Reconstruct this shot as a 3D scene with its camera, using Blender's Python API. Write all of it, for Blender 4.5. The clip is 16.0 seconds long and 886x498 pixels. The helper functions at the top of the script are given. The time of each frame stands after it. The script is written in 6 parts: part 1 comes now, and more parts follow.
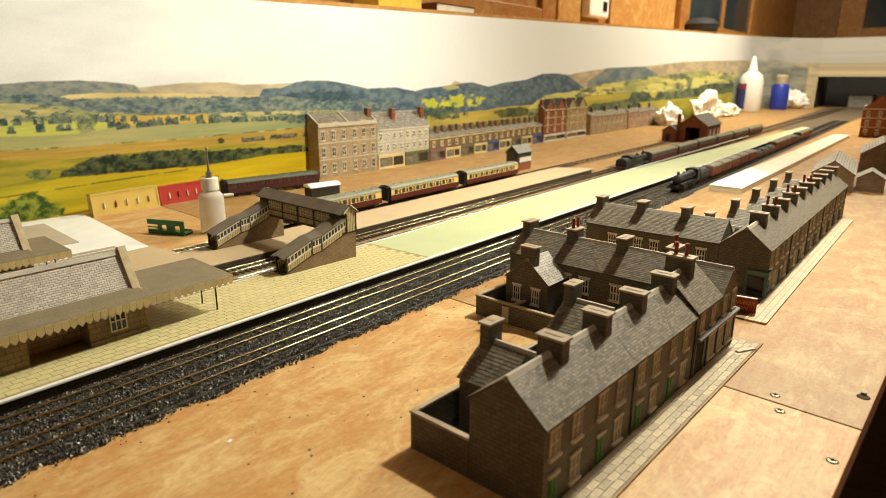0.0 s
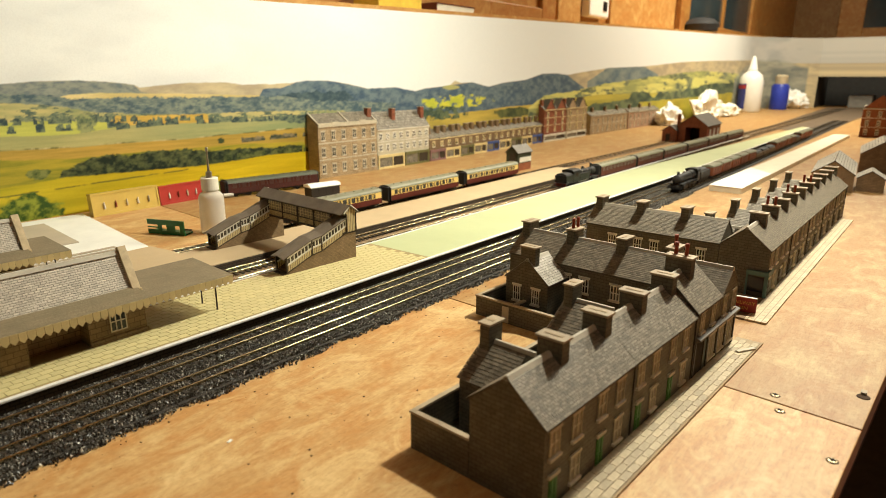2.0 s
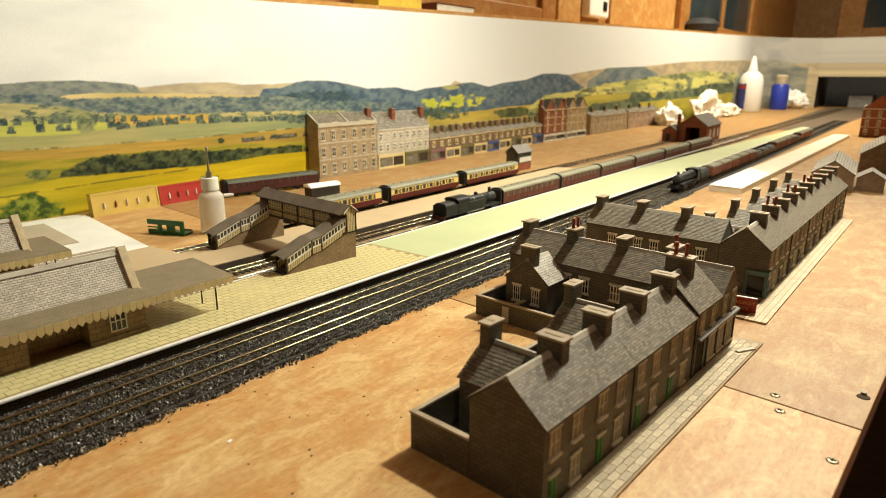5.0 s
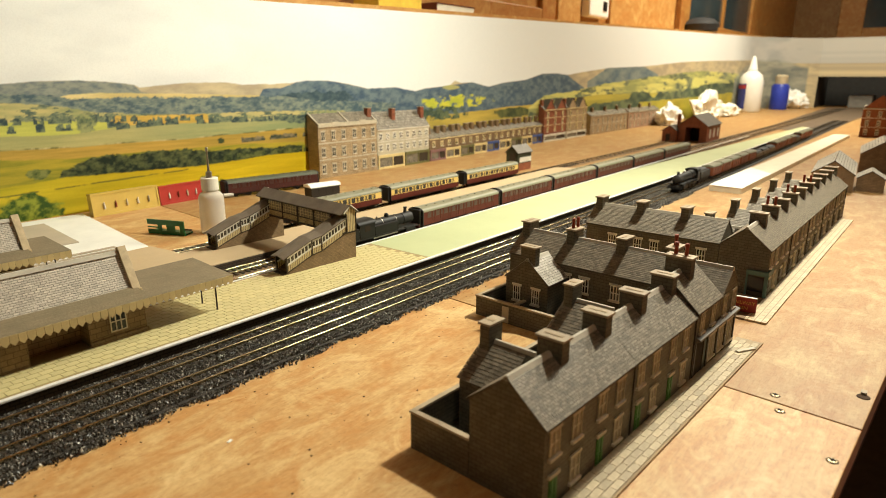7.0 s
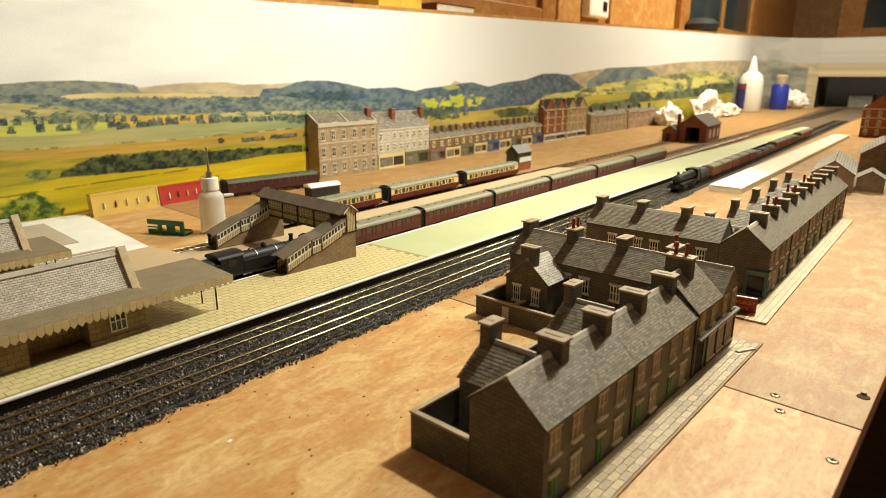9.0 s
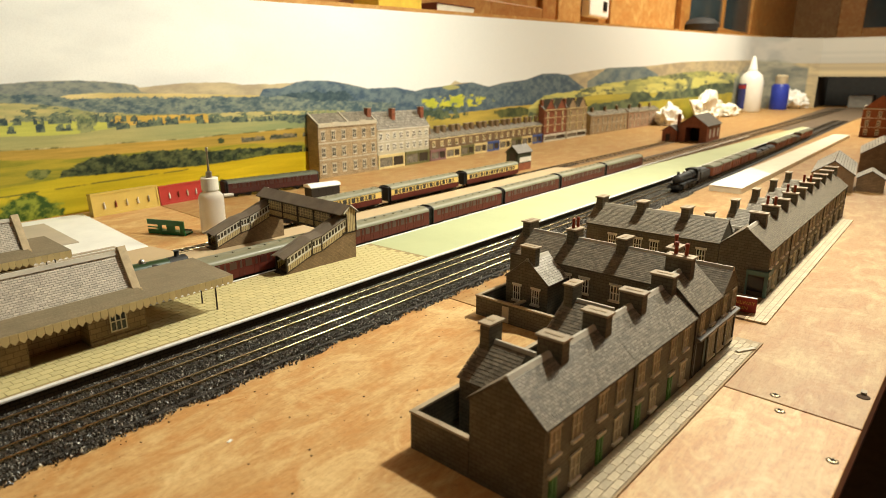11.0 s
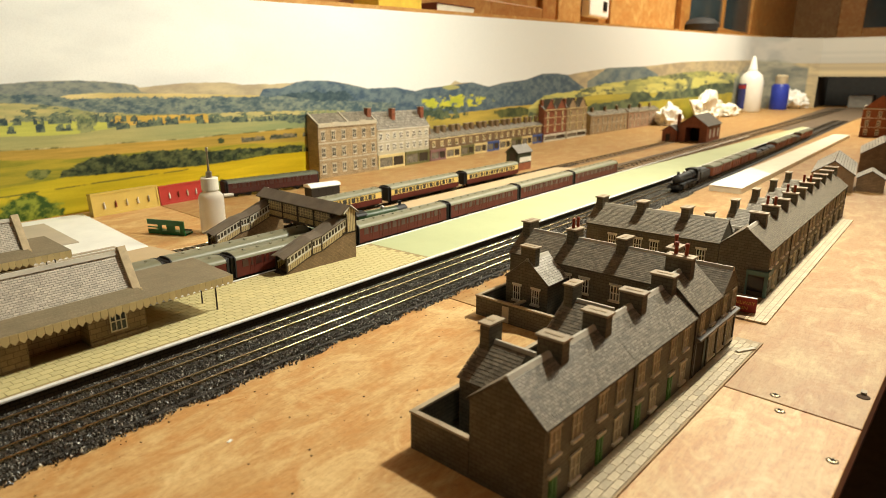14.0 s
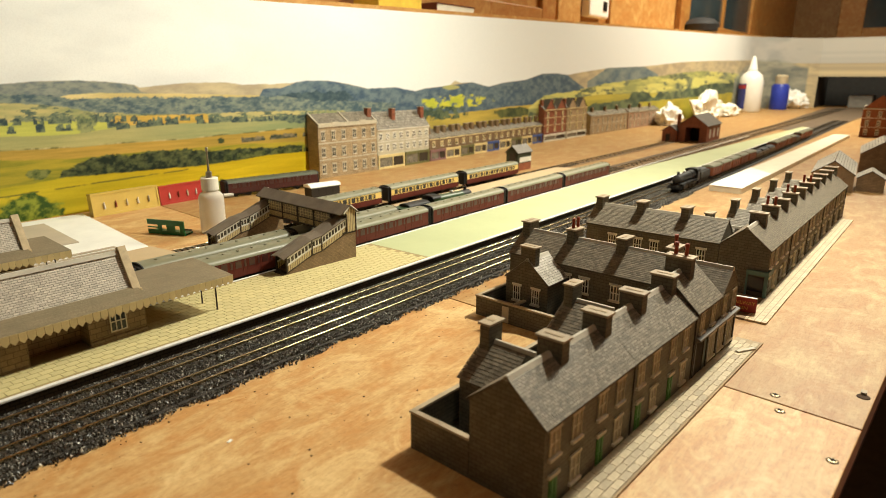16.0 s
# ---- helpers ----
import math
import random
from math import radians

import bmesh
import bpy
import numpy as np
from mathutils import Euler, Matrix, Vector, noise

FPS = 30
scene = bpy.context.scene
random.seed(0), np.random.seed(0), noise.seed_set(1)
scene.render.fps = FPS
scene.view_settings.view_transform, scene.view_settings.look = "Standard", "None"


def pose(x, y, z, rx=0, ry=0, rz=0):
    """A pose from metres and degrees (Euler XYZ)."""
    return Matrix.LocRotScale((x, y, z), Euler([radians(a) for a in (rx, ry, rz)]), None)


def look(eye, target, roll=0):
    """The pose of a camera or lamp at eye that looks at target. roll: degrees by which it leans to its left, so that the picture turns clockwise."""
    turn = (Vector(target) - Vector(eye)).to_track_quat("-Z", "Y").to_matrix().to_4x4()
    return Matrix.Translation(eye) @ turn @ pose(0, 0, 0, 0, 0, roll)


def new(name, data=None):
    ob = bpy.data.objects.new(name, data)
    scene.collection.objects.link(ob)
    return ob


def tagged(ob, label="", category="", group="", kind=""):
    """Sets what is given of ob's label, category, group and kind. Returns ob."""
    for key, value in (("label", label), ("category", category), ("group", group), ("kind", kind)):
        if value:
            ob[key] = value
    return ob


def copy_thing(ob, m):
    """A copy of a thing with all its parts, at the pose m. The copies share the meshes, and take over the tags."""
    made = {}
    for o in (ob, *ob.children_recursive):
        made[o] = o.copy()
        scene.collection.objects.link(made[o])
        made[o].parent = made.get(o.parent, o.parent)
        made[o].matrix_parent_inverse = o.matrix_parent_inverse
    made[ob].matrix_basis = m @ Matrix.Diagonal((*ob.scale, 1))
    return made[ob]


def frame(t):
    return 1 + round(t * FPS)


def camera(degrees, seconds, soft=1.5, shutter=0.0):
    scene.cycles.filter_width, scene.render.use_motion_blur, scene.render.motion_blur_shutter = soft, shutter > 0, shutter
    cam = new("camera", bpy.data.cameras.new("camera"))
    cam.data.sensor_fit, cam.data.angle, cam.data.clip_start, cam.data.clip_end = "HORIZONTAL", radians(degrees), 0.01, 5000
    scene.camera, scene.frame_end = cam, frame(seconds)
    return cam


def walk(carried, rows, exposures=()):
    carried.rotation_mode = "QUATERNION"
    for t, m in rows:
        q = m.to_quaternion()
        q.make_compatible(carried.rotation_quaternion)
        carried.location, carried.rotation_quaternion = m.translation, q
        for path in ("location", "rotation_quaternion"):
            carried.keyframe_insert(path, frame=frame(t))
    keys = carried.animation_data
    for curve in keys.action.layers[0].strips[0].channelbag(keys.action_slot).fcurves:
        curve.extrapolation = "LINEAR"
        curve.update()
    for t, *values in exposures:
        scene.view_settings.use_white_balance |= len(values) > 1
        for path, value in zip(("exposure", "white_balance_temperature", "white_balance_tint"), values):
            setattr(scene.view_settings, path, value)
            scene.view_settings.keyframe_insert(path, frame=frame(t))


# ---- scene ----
# Camera: stands still on the baseboard edge, 15 cm above the plywood.
cam = camera(70.718, 16.0, soft=0.85)
VIEW = look((0.0, 0.0, 0.15), (0.75570, 0.59764, -0.11806), 0.185)
cam.data.dof.use_dof, cam.data.dof.focus_distance, cam.data.dof.aperture_fstop = True, 0.42, 14.0
walk(cam, [(0.0, VIEW), (16.0, VIEW)])

# ---- light ----
world = bpy.data.worlds.new("room_dim")
scene.world = world
world.use_nodes = True
world.node_tree.nodes["Background"].inputs[0].default_value = (1.0, 0.90, 0.70, 1)
world.node_tree.nodes["Background"].inputs[1].default_value = 0.05


def area_lamp(name, eye, target, size, power, colour):
    data = bpy.data.lights.new(name, "AREA")
    data.shape, data.size, data.energy, data.color = "DISK", size, power, colour
    ob = new(name, data)
    ob.matrix_world = look(eye, target)
    return ob


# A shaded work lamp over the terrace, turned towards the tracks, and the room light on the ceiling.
bulb = bpy.data.lights.new("work_lamp", "SPOT")
bulb.energy, bulb.color, bulb.shadow_soft_size = 33.5, (1.0, 0.985, 0.82), 0.02
bulb.spot_size, bulb.spot_blend = radians(152), 1.0
new("work_lamp", bulb).matrix_world = look((0.71, 0.10, 0.60), (0.44, 0.50, 0.0))
area_lamp("lamp_ceiling", (2.35, 0.15, 1.42), (2.35, 0.30, 0.0), 0.6, 54.0, (1.0, 0.95, 0.76))
# Added fill without a lamp of the room behind it; lifts walls facing the camera.
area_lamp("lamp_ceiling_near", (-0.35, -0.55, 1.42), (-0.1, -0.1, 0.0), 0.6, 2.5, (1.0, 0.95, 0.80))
scene.view_settings.exposure = 0.0

# ---- materials ----


def nodes_of(name):
    m = bpy.data.materials.new(name)
    m.use_nodes = True
    nt = m.node_tree
    return m, nt, nt.nodes["Principled BSDF"]


def node(nt, kind, **values):
    n = nt.nodes.new(kind)
    for k, v in values.items():
        n.inputs[k.replace("_", " ")].default_value = v
    return n


def mixer(nt, fac, a, b, blend="MIX"):
    n = nt.nodes.new("ShaderNodeMix")
    n.data_type, n.blend_type = "RGBA", blend
    for slot, v in ((0, fac), (6, a), (7, b)):
        if hasattr(v, "is_linked"):
            nt.links.new(v, n.inputs[slot])
        elif slot == 0:
            n.inputs[0].default_value = v
        else:
            n.inputs[slot].default_value = (*v, 1)
    return n.outputs[2]


def math_node(nt, op, a, b=0.0, c=0.0, clamp=False):
    n = nt.nodes.new("ShaderNodeMath")
    n.operation, n.use_clamp = op, clamp
    for i, v in enumerate((a, b, c)):
        if hasattr(v, "is_linked"):
            nt.links.new(v, n.inputs[i])
        else:
            n.inputs[i].default_value = v
    return n.outputs[0]


def coords(nt, scale=(1, 1, 1), turn=0.0):
    tc = nt.nodes.new("ShaderNodeTexCoord")
    mp = nt.nodes.new("ShaderNodeMapping")
    mp.inputs["Scale"].default_value = scale
    mp.inputs["Rotation"].default_value = (0, 0, radians(turn))
    nt.links.new(tc.outputs["Object"], mp.inputs[0])
    return mp.outputs[0]


def noise_of(nt, vec, scale, detail=4.0, rough=0.55, distortion=0.0):
    n = node(nt, "ShaderNodeTexNoise", Scale=scale, Detail=detail, Roughness=rough, Distortion=distortion)
    nt.links.new(vec, n.inputs["Vector"])
    return n.outputs[0]


def ramp(nt, fac, *stops):
    n = nt.nodes.new("ShaderNodeValToRGB")
    el = n.color_ramp.elements
    while len(el) < len(stops):
        el.new(0.5)
    for e, (p, c) in zip(el, stops):
        e.position, e.color = p, (*c, 1)
    nt.links.new(fac, n.inputs[0])
    return n.outputs[0]


def bump(nt, bsdf, height, strength, distance):
    b = node(nt, "ShaderNodeBump", Strength=strength, Distance=distance)
    nt.links.new(height, b.inputs["Height"])
    nt.links.new(b.outputs[0], bsdf.inputs["Normal"])


def shade(c, k):
    return tuple(min(1.0, v * k) for v in c)


def plain(name, colour, rough=0.7, metal=0.0, vary=0.18, coarse=45.0, fine=600.0, relief=0.25, spread=0.0, spec=0.35):
    """A surface with stains at one scale and grain at a finer one; spread varies it from piece to piece."""
    m, nt, b = nodes_of(name)
    vec = coords(nt)
    a = noise_of(nt, vec, coarse, 5.0, 0.6)
    f = noise_of(nt, vec, fine, 3.0, 0.6)
    col = ramp(nt, a, (0.3, shade(colour, 1 - vary)), (0.7, shade(colour, 1 + vary)))
    grain = ramp(nt, f, (0.3, (1 - vary * 0.7,) * 3), (0.7, (1.0, 1.0, 1.0)))
    col = mixer(nt, 1.0, col, grain, "MULTIPLY")
    if spread:
        info = nt.nodes.new("ShaderNodeObjectInfo")
        tone = ramp(nt, info.outputs["Random"], (0.0, (1 - spread,) * 3), (1.0, (1.0, 1.0, 1.0)))
        col = mixer(nt, 1.0, col, tone, "MULTIPLY")
    nt.links.new(col, b.inputs["Base Color"])
    b.inputs["Roughness"].default_value, b.inputs["Metallic"].default_value = rough, metal
    b.inputs["Specular IOR Level"].default_value = spec
    if relief:
        bump(nt, b, f, relief, 0.0004)
    return m


def plywood(name, turn=0.0, dark=1.0, tint=(1.0, 1.0, 1.0)):
    m, nt, b = nodes_of(name)

    def hue(r, g, bl):
        return (r * dark * tint[0], g * dark * tint[1], bl * dark * tint[2])

    vec = coords(nt)
    g = noise_of(nt, coords(nt, (9.0, 60.0, 20.0), turn), 2.2, 7.0, 0.68, 0.9)
    fine = noise_of(nt, coords(nt, (170.0, 1100.0, 300.0), turn), 1.0, 3.0, 0.6)
    cloud = noise_of(nt, coords(nt, (15.0, 30.0, 15.0), turn), 1.5, 7.0, 0.68, 1.4)
    col = ramp(nt, g, (0.28, hue(0.50, 0.275, 0.10)), (0.5, hue(0.60, 0.375, 0.16)), (0.72, hue(0.69, 0.48, 0.235)))
    col = mixer(nt, ramp(nt, cloud, (0.42, (0, 0, 0)), (0.62, (0.8, 0.8, 0.8))), col, hue(0.55, 0.27, 0.085))
    pale = noise_of(nt, coords(nt, (26.0, 44.0, 26.0), turn + 12.0), 1.0, 7.0, 0.7, 1.0)
    col = mixer(nt, ramp(nt, pale, (0.48, (0, 0, 0)), (0.66, (0.85, 0.85, 0.85))), col, hue(0.76, 0.57, 0.29))
    mottle = noise_of(nt, vec, 330.0, 4.0, 0.65)
    col = mixer(nt, 1.0, col, ramp(nt, mottle, (0.30, (0.86, 0.80, 0.74)), (0.60, (1, 1, 1))), "MULTIPLY")
    col = mixer(nt, 1.0, col, ramp(nt, fine, (0.30, (0.84, 0.78, 0.72)), (0.50, (1, 1, 1))), "MULTIPLY")
    spots = noise_of(nt, vec, 150.0, 2.0, 0.5)
    col = mixer(nt, ramp(nt, spots, (0.73, (0, 0, 0)), (0.77, (0.55, 0.55, 0.55))), col, (0.28, 0.12, 0.04))
    nt.links.new(col, b.inputs["Base Color"])
    b.inputs["Roughness"].default_value = 0.5
    b.inputs["Specular IOR Level"].default_value = 0.3
    bump(nt, b, fine, 0.15, 0.0003)
    return m


def grid_card(name, colour, line, dx, dy, rough=0.6, mortar=0.05, vary=0.12, wall=False, contrast=0.35):
    """Printed card: coursed stone or slabs with dark joint lines, staggered, at model size."""
    m, nt, b = nodes_of(name)
    tc = nt.nodes.new("ShaderNodeTexCoord")
    vec = tc.outputs["Object"]
    if wall:
        sep = nt.nodes.new("ShaderNodeSeparateXYZ")
        nt.links.new(vec, sep.inputs[0])
        comb = nt.nodes.new("ShaderNodeCombineXYZ")
        nt.links.new(math_node(nt, "ADD", sep.outputs[0], sep.outputs[1]), comb.inputs[0])
        nt.links.new(sep.outputs[2], comb.inputs[1])
        vec = comb.outputs[0]
    br = nt.nodes.new("ShaderNodeTexBrick")
    nt.links.new(vec, br.inputs["Vector"])
    br.inputs["Color1"].default_value = (*shade(colour, 1 - vary), 1)
    br.inputs["Color2"].default_value = (*shade(colour, 1 + vary), 1)
    br.inputs["Mortar"].default_value = (*line, 1)
    br.inputs["Scale"].default_value = 1.0
    br.inputs["Mortar Size"].default_value = mortar * min(dx, dy)
    br.inputs["Brick Width"].default_value, br.inputs["Row Height"].default_value = dx, dy
    vv = coords(nt)
    a = noise_of(nt, vv, 70.0, 5.0, 0.65)
    f = noise_of(nt, vv, 900.0, 3.0, 0.6)
    tone = ramp(nt, a, (0.3, (1 - contrast,) * 3), (0.7, (1, 1, 1)))
    col = mixer(nt, 1.0, br.outputs[0], tone, "MULTIPLY")
    col = mixer(nt, 1.0, col, ramp(nt, f, (0.3, (0.8, 0.8, 0.8)), (0.65, (1, 1, 1))), "MULTIPLY")
    nt.links.new(col, b.inputs["Base Color"])
    b.inputs["Roughness"].default_value = rough
    b.inputs["Specular IOR Level"].default_value = 0.3
    bump(nt, b, br.outputs[1], -0.3, 0.0003)
    return m


PLY = plywood("plywood_sheet", 12.0, 0.66, (1.0, 0.94, 0.80))
PLY2 = plywood("plywood_sheet_front", 12.0, 0.96, (1.0, 0.97, 0.90))
STONE = grid_card("dark_stone_card", (0.168, 0.146, 0.100), (0.100, 0.085, 0.058), 0.0042, 0.0019, wall=True, mortar=0.09)
STONE_FAR = grid_card("brown_stone_card", (0.29, 0.185, 0.095), (0.16, 0.10, 0.055), 0.0048, 0.0021, wall=True, mortar=0.09)
STONE_PALE = grid_card("pale_stone_card", (0.50, 0.36, 0.20), (0.30, 0.21, 0.11), 0.0060, 0.0026, wall=True, mortar=0.07)
BRICK_RED = grid_card("red_brick_card", (0.36, 0.11, 0.05), (0.20, 0.08, 0.045), 0.0030, 0.0012, wall=True, mortar=0.1)
BRICK_BRIDGE = grid_card("buff_brick_card", (0.33, 0.22, 0.115), (0.20, 0.135, 0.07), 0.0026, 0.0011, wall=True, mortar=0.12)
STATION = grid_card("station_stone_card", (0.33, 0.225, 0.115), (0.20, 0.135, 0.07), 0.0060, 0.0030, wall=True, mortar=0.08)
SLATE = plain("slate_card", (0.165, 0.14, 0.108), 0.55, vary=0.22, coarse=120, fine=900, spread=0.42, relief=0.2)
SLATE_DARK = plain("dark_slate_card", (0.115, 0.095, 0.07), 0.6, vary=0.25, coarse=90, fine=900, spread=0.35, relief=0.2)
SLATE_PALE = plain("pale_slate_card", (0.40, 0.345, 0.28), 0.55, vary=0.14, coarse=120, fine=900, spread=0.30, relief=0.15)
RIDGE = plain("grey_ridge_card", (0.48, 0.43, 0.34), 0.55, vary=0.15)
CAP = plain("chimney_cap_card", (0.40, 0.31, 0.20), 0.6, vary=0.2)
WHITE_CARD = plain("white_card", (0.86, 0.84, 0.77), 0.6, vary=0.05, relief=0.05)
WHITE_PAINT = plain("white_paint", (0.72, 0.67, 0.55), 0.5, vary=0.08, relief=0.05)
CREAM = plain("cream_paint", (0.66, 0.53, 0.27), 0.55, vary=0.08, relief=0.05)
DARK_WOOD = plain("dark_brown_paint", (0.045, 0.032, 0.02), 0.5)
DOOR_GREEN = plain("green_door", (0.045, 0.16, 0.02), 0.45)
GLASS_DARK = plain("dark_glazing", (0.02, 0.022, 0.022), 0.12, vary=0.1, relief=0.0, spec=0.6)
POT = plain("terracotta_pot", (0.25, 0.045, 0.02), 0.6)
SOFFIT = plain("window_surround", (0.52, 0.45, 0.32), 0.6, vary=0.15)
BLIND = plain("net_curtain_glazing", (0.27, 0.22, 0.145), 0.3, vary=0.2, relief=0.0)
COBBLE = plain("paving_card", (0.58, 0.45, 0.27), 0.6, vary=0.14, coarse=60, spread=0.28)
JOINT = plain("paving_joint", (0.38, 0.28, 0.165), 0.8)
PLATFORM = plain("platform_top_card", (0.66, 0.56, 0.27), 0.55, vary=0.06, coarse=25, fine=700, spread=0.12, relief=0.08)
PLATFORM_FLAT = plain("platform_plain_card", (0.45, 0.48, 0.265), 0.6, vary=0.05, coarse=20, relief=0.08)
PLAT2 = plain("bare_card_platform", (0.52, 0.385, 0.225), 0.65, vary=0.07, coarse=25, relief=0.1)
PLAT_SIDE = grid_card("platform_wall_card", (0.085, 0.062, 0.04), (0.025, 0.02, 0.014), 0.004, 0.0018, wall=True, mortar=0.1)
EDGE_WHITE = plain("white_platform_edge", (0.78, 0.76, 0.70), 0.5, vary=0.1, coarse=200)
RAIL = plain("nickel_rail", (0.66, 0.56, 0.36), 0.22, 1.0, vary=0.1, relief=0.05)
SLEEPER = plain("dark_sleeper", (0.045, 0.034, 0.024), 0.6, vary=0.3)
ROADBED = plain("ballast_bed", (0.05, 0.042, 0.033), 0.8, vary=0.4, coarse=300, fine=1200)
TRACK_BROWN = plain("brown_trackbed", (0.26, 0.165, 0.085), 0.8, vary=0.3, coarse=150, fine=900)
SCREW = plain("bright_screw", (0.42, 0.33, 0.20), 0.42, 1.0, vary=0.1, relief=0.05)
# Near-black stand-in for the shade inside openings; also the colour of the crumbs.
HOLE = plain("dark_recess", (0.03, 0.017, 0.008), 0.9)
SEAM = plain("dark_seam", (0.06, 0.03, 0.012), 0.9)
MAROON = plain("maroon_coach_paint", (0.105, 0.020, 0.012), 0.55, vary=0.12, relief=0.03, spec=0.25)
COACH_ROOF = plain("grey_green_coach_roof", (0.20, 0.19, 0.12), 0.4, vary=0.12, relief=0.05)
BLACK = plain("black_loco_paint", (0.010, 0.009, 0.008), 0.5, vary=0.3, relief=0.05, spec=0.25)
GREEN_LOCO = plain("dark_green_loco_paint", (0.025, 0.05, 0.018), 0.35, vary=0.2, relief=0.05)
STEEL = plain("steel", (0.45, 0.42, 0.36), 0.35, 1.0)
COACH_CREAM = plain("cream_coach_paint", (0.74, 0.52, 0.15), 0.35, vary=0.06, relief=0.03)
BOGIE = plain("black_underframe", (0.02, 0.018, 0.016), 0.6)
WAGON_BAUX = plain("red_brown_wagon", (0.27, 0.075, 0.03), 0.55, vary=0.15, spread=0.35)
WAGON_GREY = plain("brown_grey_wagon", (0.20, 0.15, 0.09), 0.55, vary=0.15, spread=0.2)

# ---- mesh helpers ----


class Shape:
    """Gathers boxes, prisms and turned forms into one mesh."""

    def __init__(self):
        self.v, self.f = [], []

    def add(self, verts, faces):
        n = len(self.v)
        self.v += [tuple(p) for p in verts]
        self.f += [tuple(i + n for i in q) for q in faces]
        return self

    def box(self, x0, x1, y0, y1, z0, z1):
        return self.add([(x0, y0, z0), (x1, y0, z0), (x1, y1, z0), (x0, y1, z0), (x0, y0, z1), (x1, y0, z1), (x1, y1, z1), (x0, y1, z1)],
                        [(3, 2, 1, 0), (4, 5, 6, 7), (0, 1, 5, 4), (1, 2, 6, 5), (2, 3, 7, 6), (3, 0, 4, 7)])

    def slab(self, poly, z0, z1):
        """A polygon in plan (anticlockwise), with thickness."""
        n = len(poly)
        return self.add([(x, y, z0) for x, y in poly] + [(x, y, z1) for x, y in poly],
                        [tuple(range(n))[::-1], tuple(range(n, 2 * n))] + [(i, (i + 1) % n, n + (i + 1) % n, n + i) for i in range(n)])

    def along_x(self, prof, x0, x1):
        """A profile of (y, z), anticlockwise seen from +x, drawn out along x."""
        n = len(prof)
        return self.add([(x0, y, z) for y, z in prof] + [(x1, y, z) for y, z in prof],
                        [tuple(range(n))[::-1], tuple(range(n, 2 * n))] + [(i, (i + 1) % n, n + (i + 1) % n, n + i) for i in range(n)])

    def along_y(self, prof, y0, y1):
        """A profile of (x, z), drawn out along y."""
        n = len(prof)
        return self.add([(x, y0, z) for x, z in prof] + [(x, y1, z) for x, z in prof],
                        [tuple(range(n)), tuple(range(n, 2 * n))[::-1]] + [(i, n + i, n + (i + 1) % n, (i + 1) % n) for i in range(n)])

    def turned(self, prof, x=0.0, y=0.0, sides=20, axis="z", z=0.0):
        """Rings of (radius, height) about an upright axis, or about x."""
        verts, faces = [], []
        for r, h in prof:
            for k in range(sides):
                a = 2 * math.pi * k / sides
                c, s = r * math.cos(a), r * math.sin(a)
                verts.append((x + c, y + s, z + h) if axis == "z" else ((x + h, y + c, z + s) if axis == "x" else (x + s, y + h, z + c)))
        for j in range(len(prof) - 1):
            for k in range(sides):
                a, b = j * sides + k, j * sides + (k + 1) % sides
                faces.append((a, b, b + sides, a + sides))
        faces.append(tuple(range(sides))[::-1])
        faces.append(tuple(range((len(prof) - 1) * sides, len(prof) * sides)))
        return self.add(verts, faces)

    def beam(self, a, b, w, h):
        """A square bar from a to b, w wide and h deep."""
        a, b = Vector(a), Vector(b)
        d = (b - a).normalized()
        s = d.cross(Vector((0, 0, 1)))
        s = s.normalized() if s.length > 1e-4 else Vector((1, 0, 0))
        u = s.cross(d)
        vs = [p + s * i * w / 2 + u * j * h / 2 for p in (a, b) for i, j in ((-1, -1), (1, -1), (1, 1), (-1, 1))]
        return self.add(vs, [(3, 2, 1, 0), (4, 5, 6, 7), (0, 1, 5, 4), (1, 2, 6, 5), (2, 3, 7, 6), (3, 0, 4, 7)])

    def mesh(self, name, material, smooth=False):
        me = bpy.data.meshes.new(name)
        me.from_pydata(self.v, [], self.f)
        me.materials.append(material)
        if smooth:
            me.polygons.foreach_set("use_smooth", [True] * len(me.polygons))
        me.update()
        return me


def part(name, shape, material, parent=None, label="", bevel=0.0, smooth=False, at=None, kind=""):
    """Links a shape as one mesh object, under a thing or a part where one is given."""
    ob = new(name, shape if isinstance(shape, bpy.types.Mesh) else shape.mesh(name, material, smooth))
    if parent:
        ob.parent = parent
    if at is not None:
        ob.matrix_basis = at
    if bevel:
        mod = ob.modifiers.new("edge", "BEVEL")
        mod.width, mod.segments, mod.limit_method = bevel, 2, "ANGLE"
    if smooth:
        mod = ob.modifiers.new("smooth", "EDGE_SPLIT")
        mod.split_angle = radians(40)
    return tagged(ob, label, kind=kind)


def thing(name, m, label, category, group="", kind=""):
    ob = new(name)
    ob.empty_display_size = 0.01
    ob.matrix_world = m
    return tagged(ob, label, category, group, kind)


def structure(name, shape, material, label, bevel=0.0):
    return tagged(part(name, shape, material, None, label, bevel), kind="structure")


# ---- baseboard, tracks and platforms ----
EDGE = [(-1.8, 0.124), (3.9, -0.195)]                 # front edge of the board


def edge_y(x):
    return 0.0065 - 0.056 * (x - 0.3)


def seam_x(y):
    return 0.3048 + 0.0805 * y


def lie(x):
    """How the station tracks wander sideways along the board."""
    return -0.012 * x if x < 0.9 else -0.0108 + 0.006 * (x - 0.9)


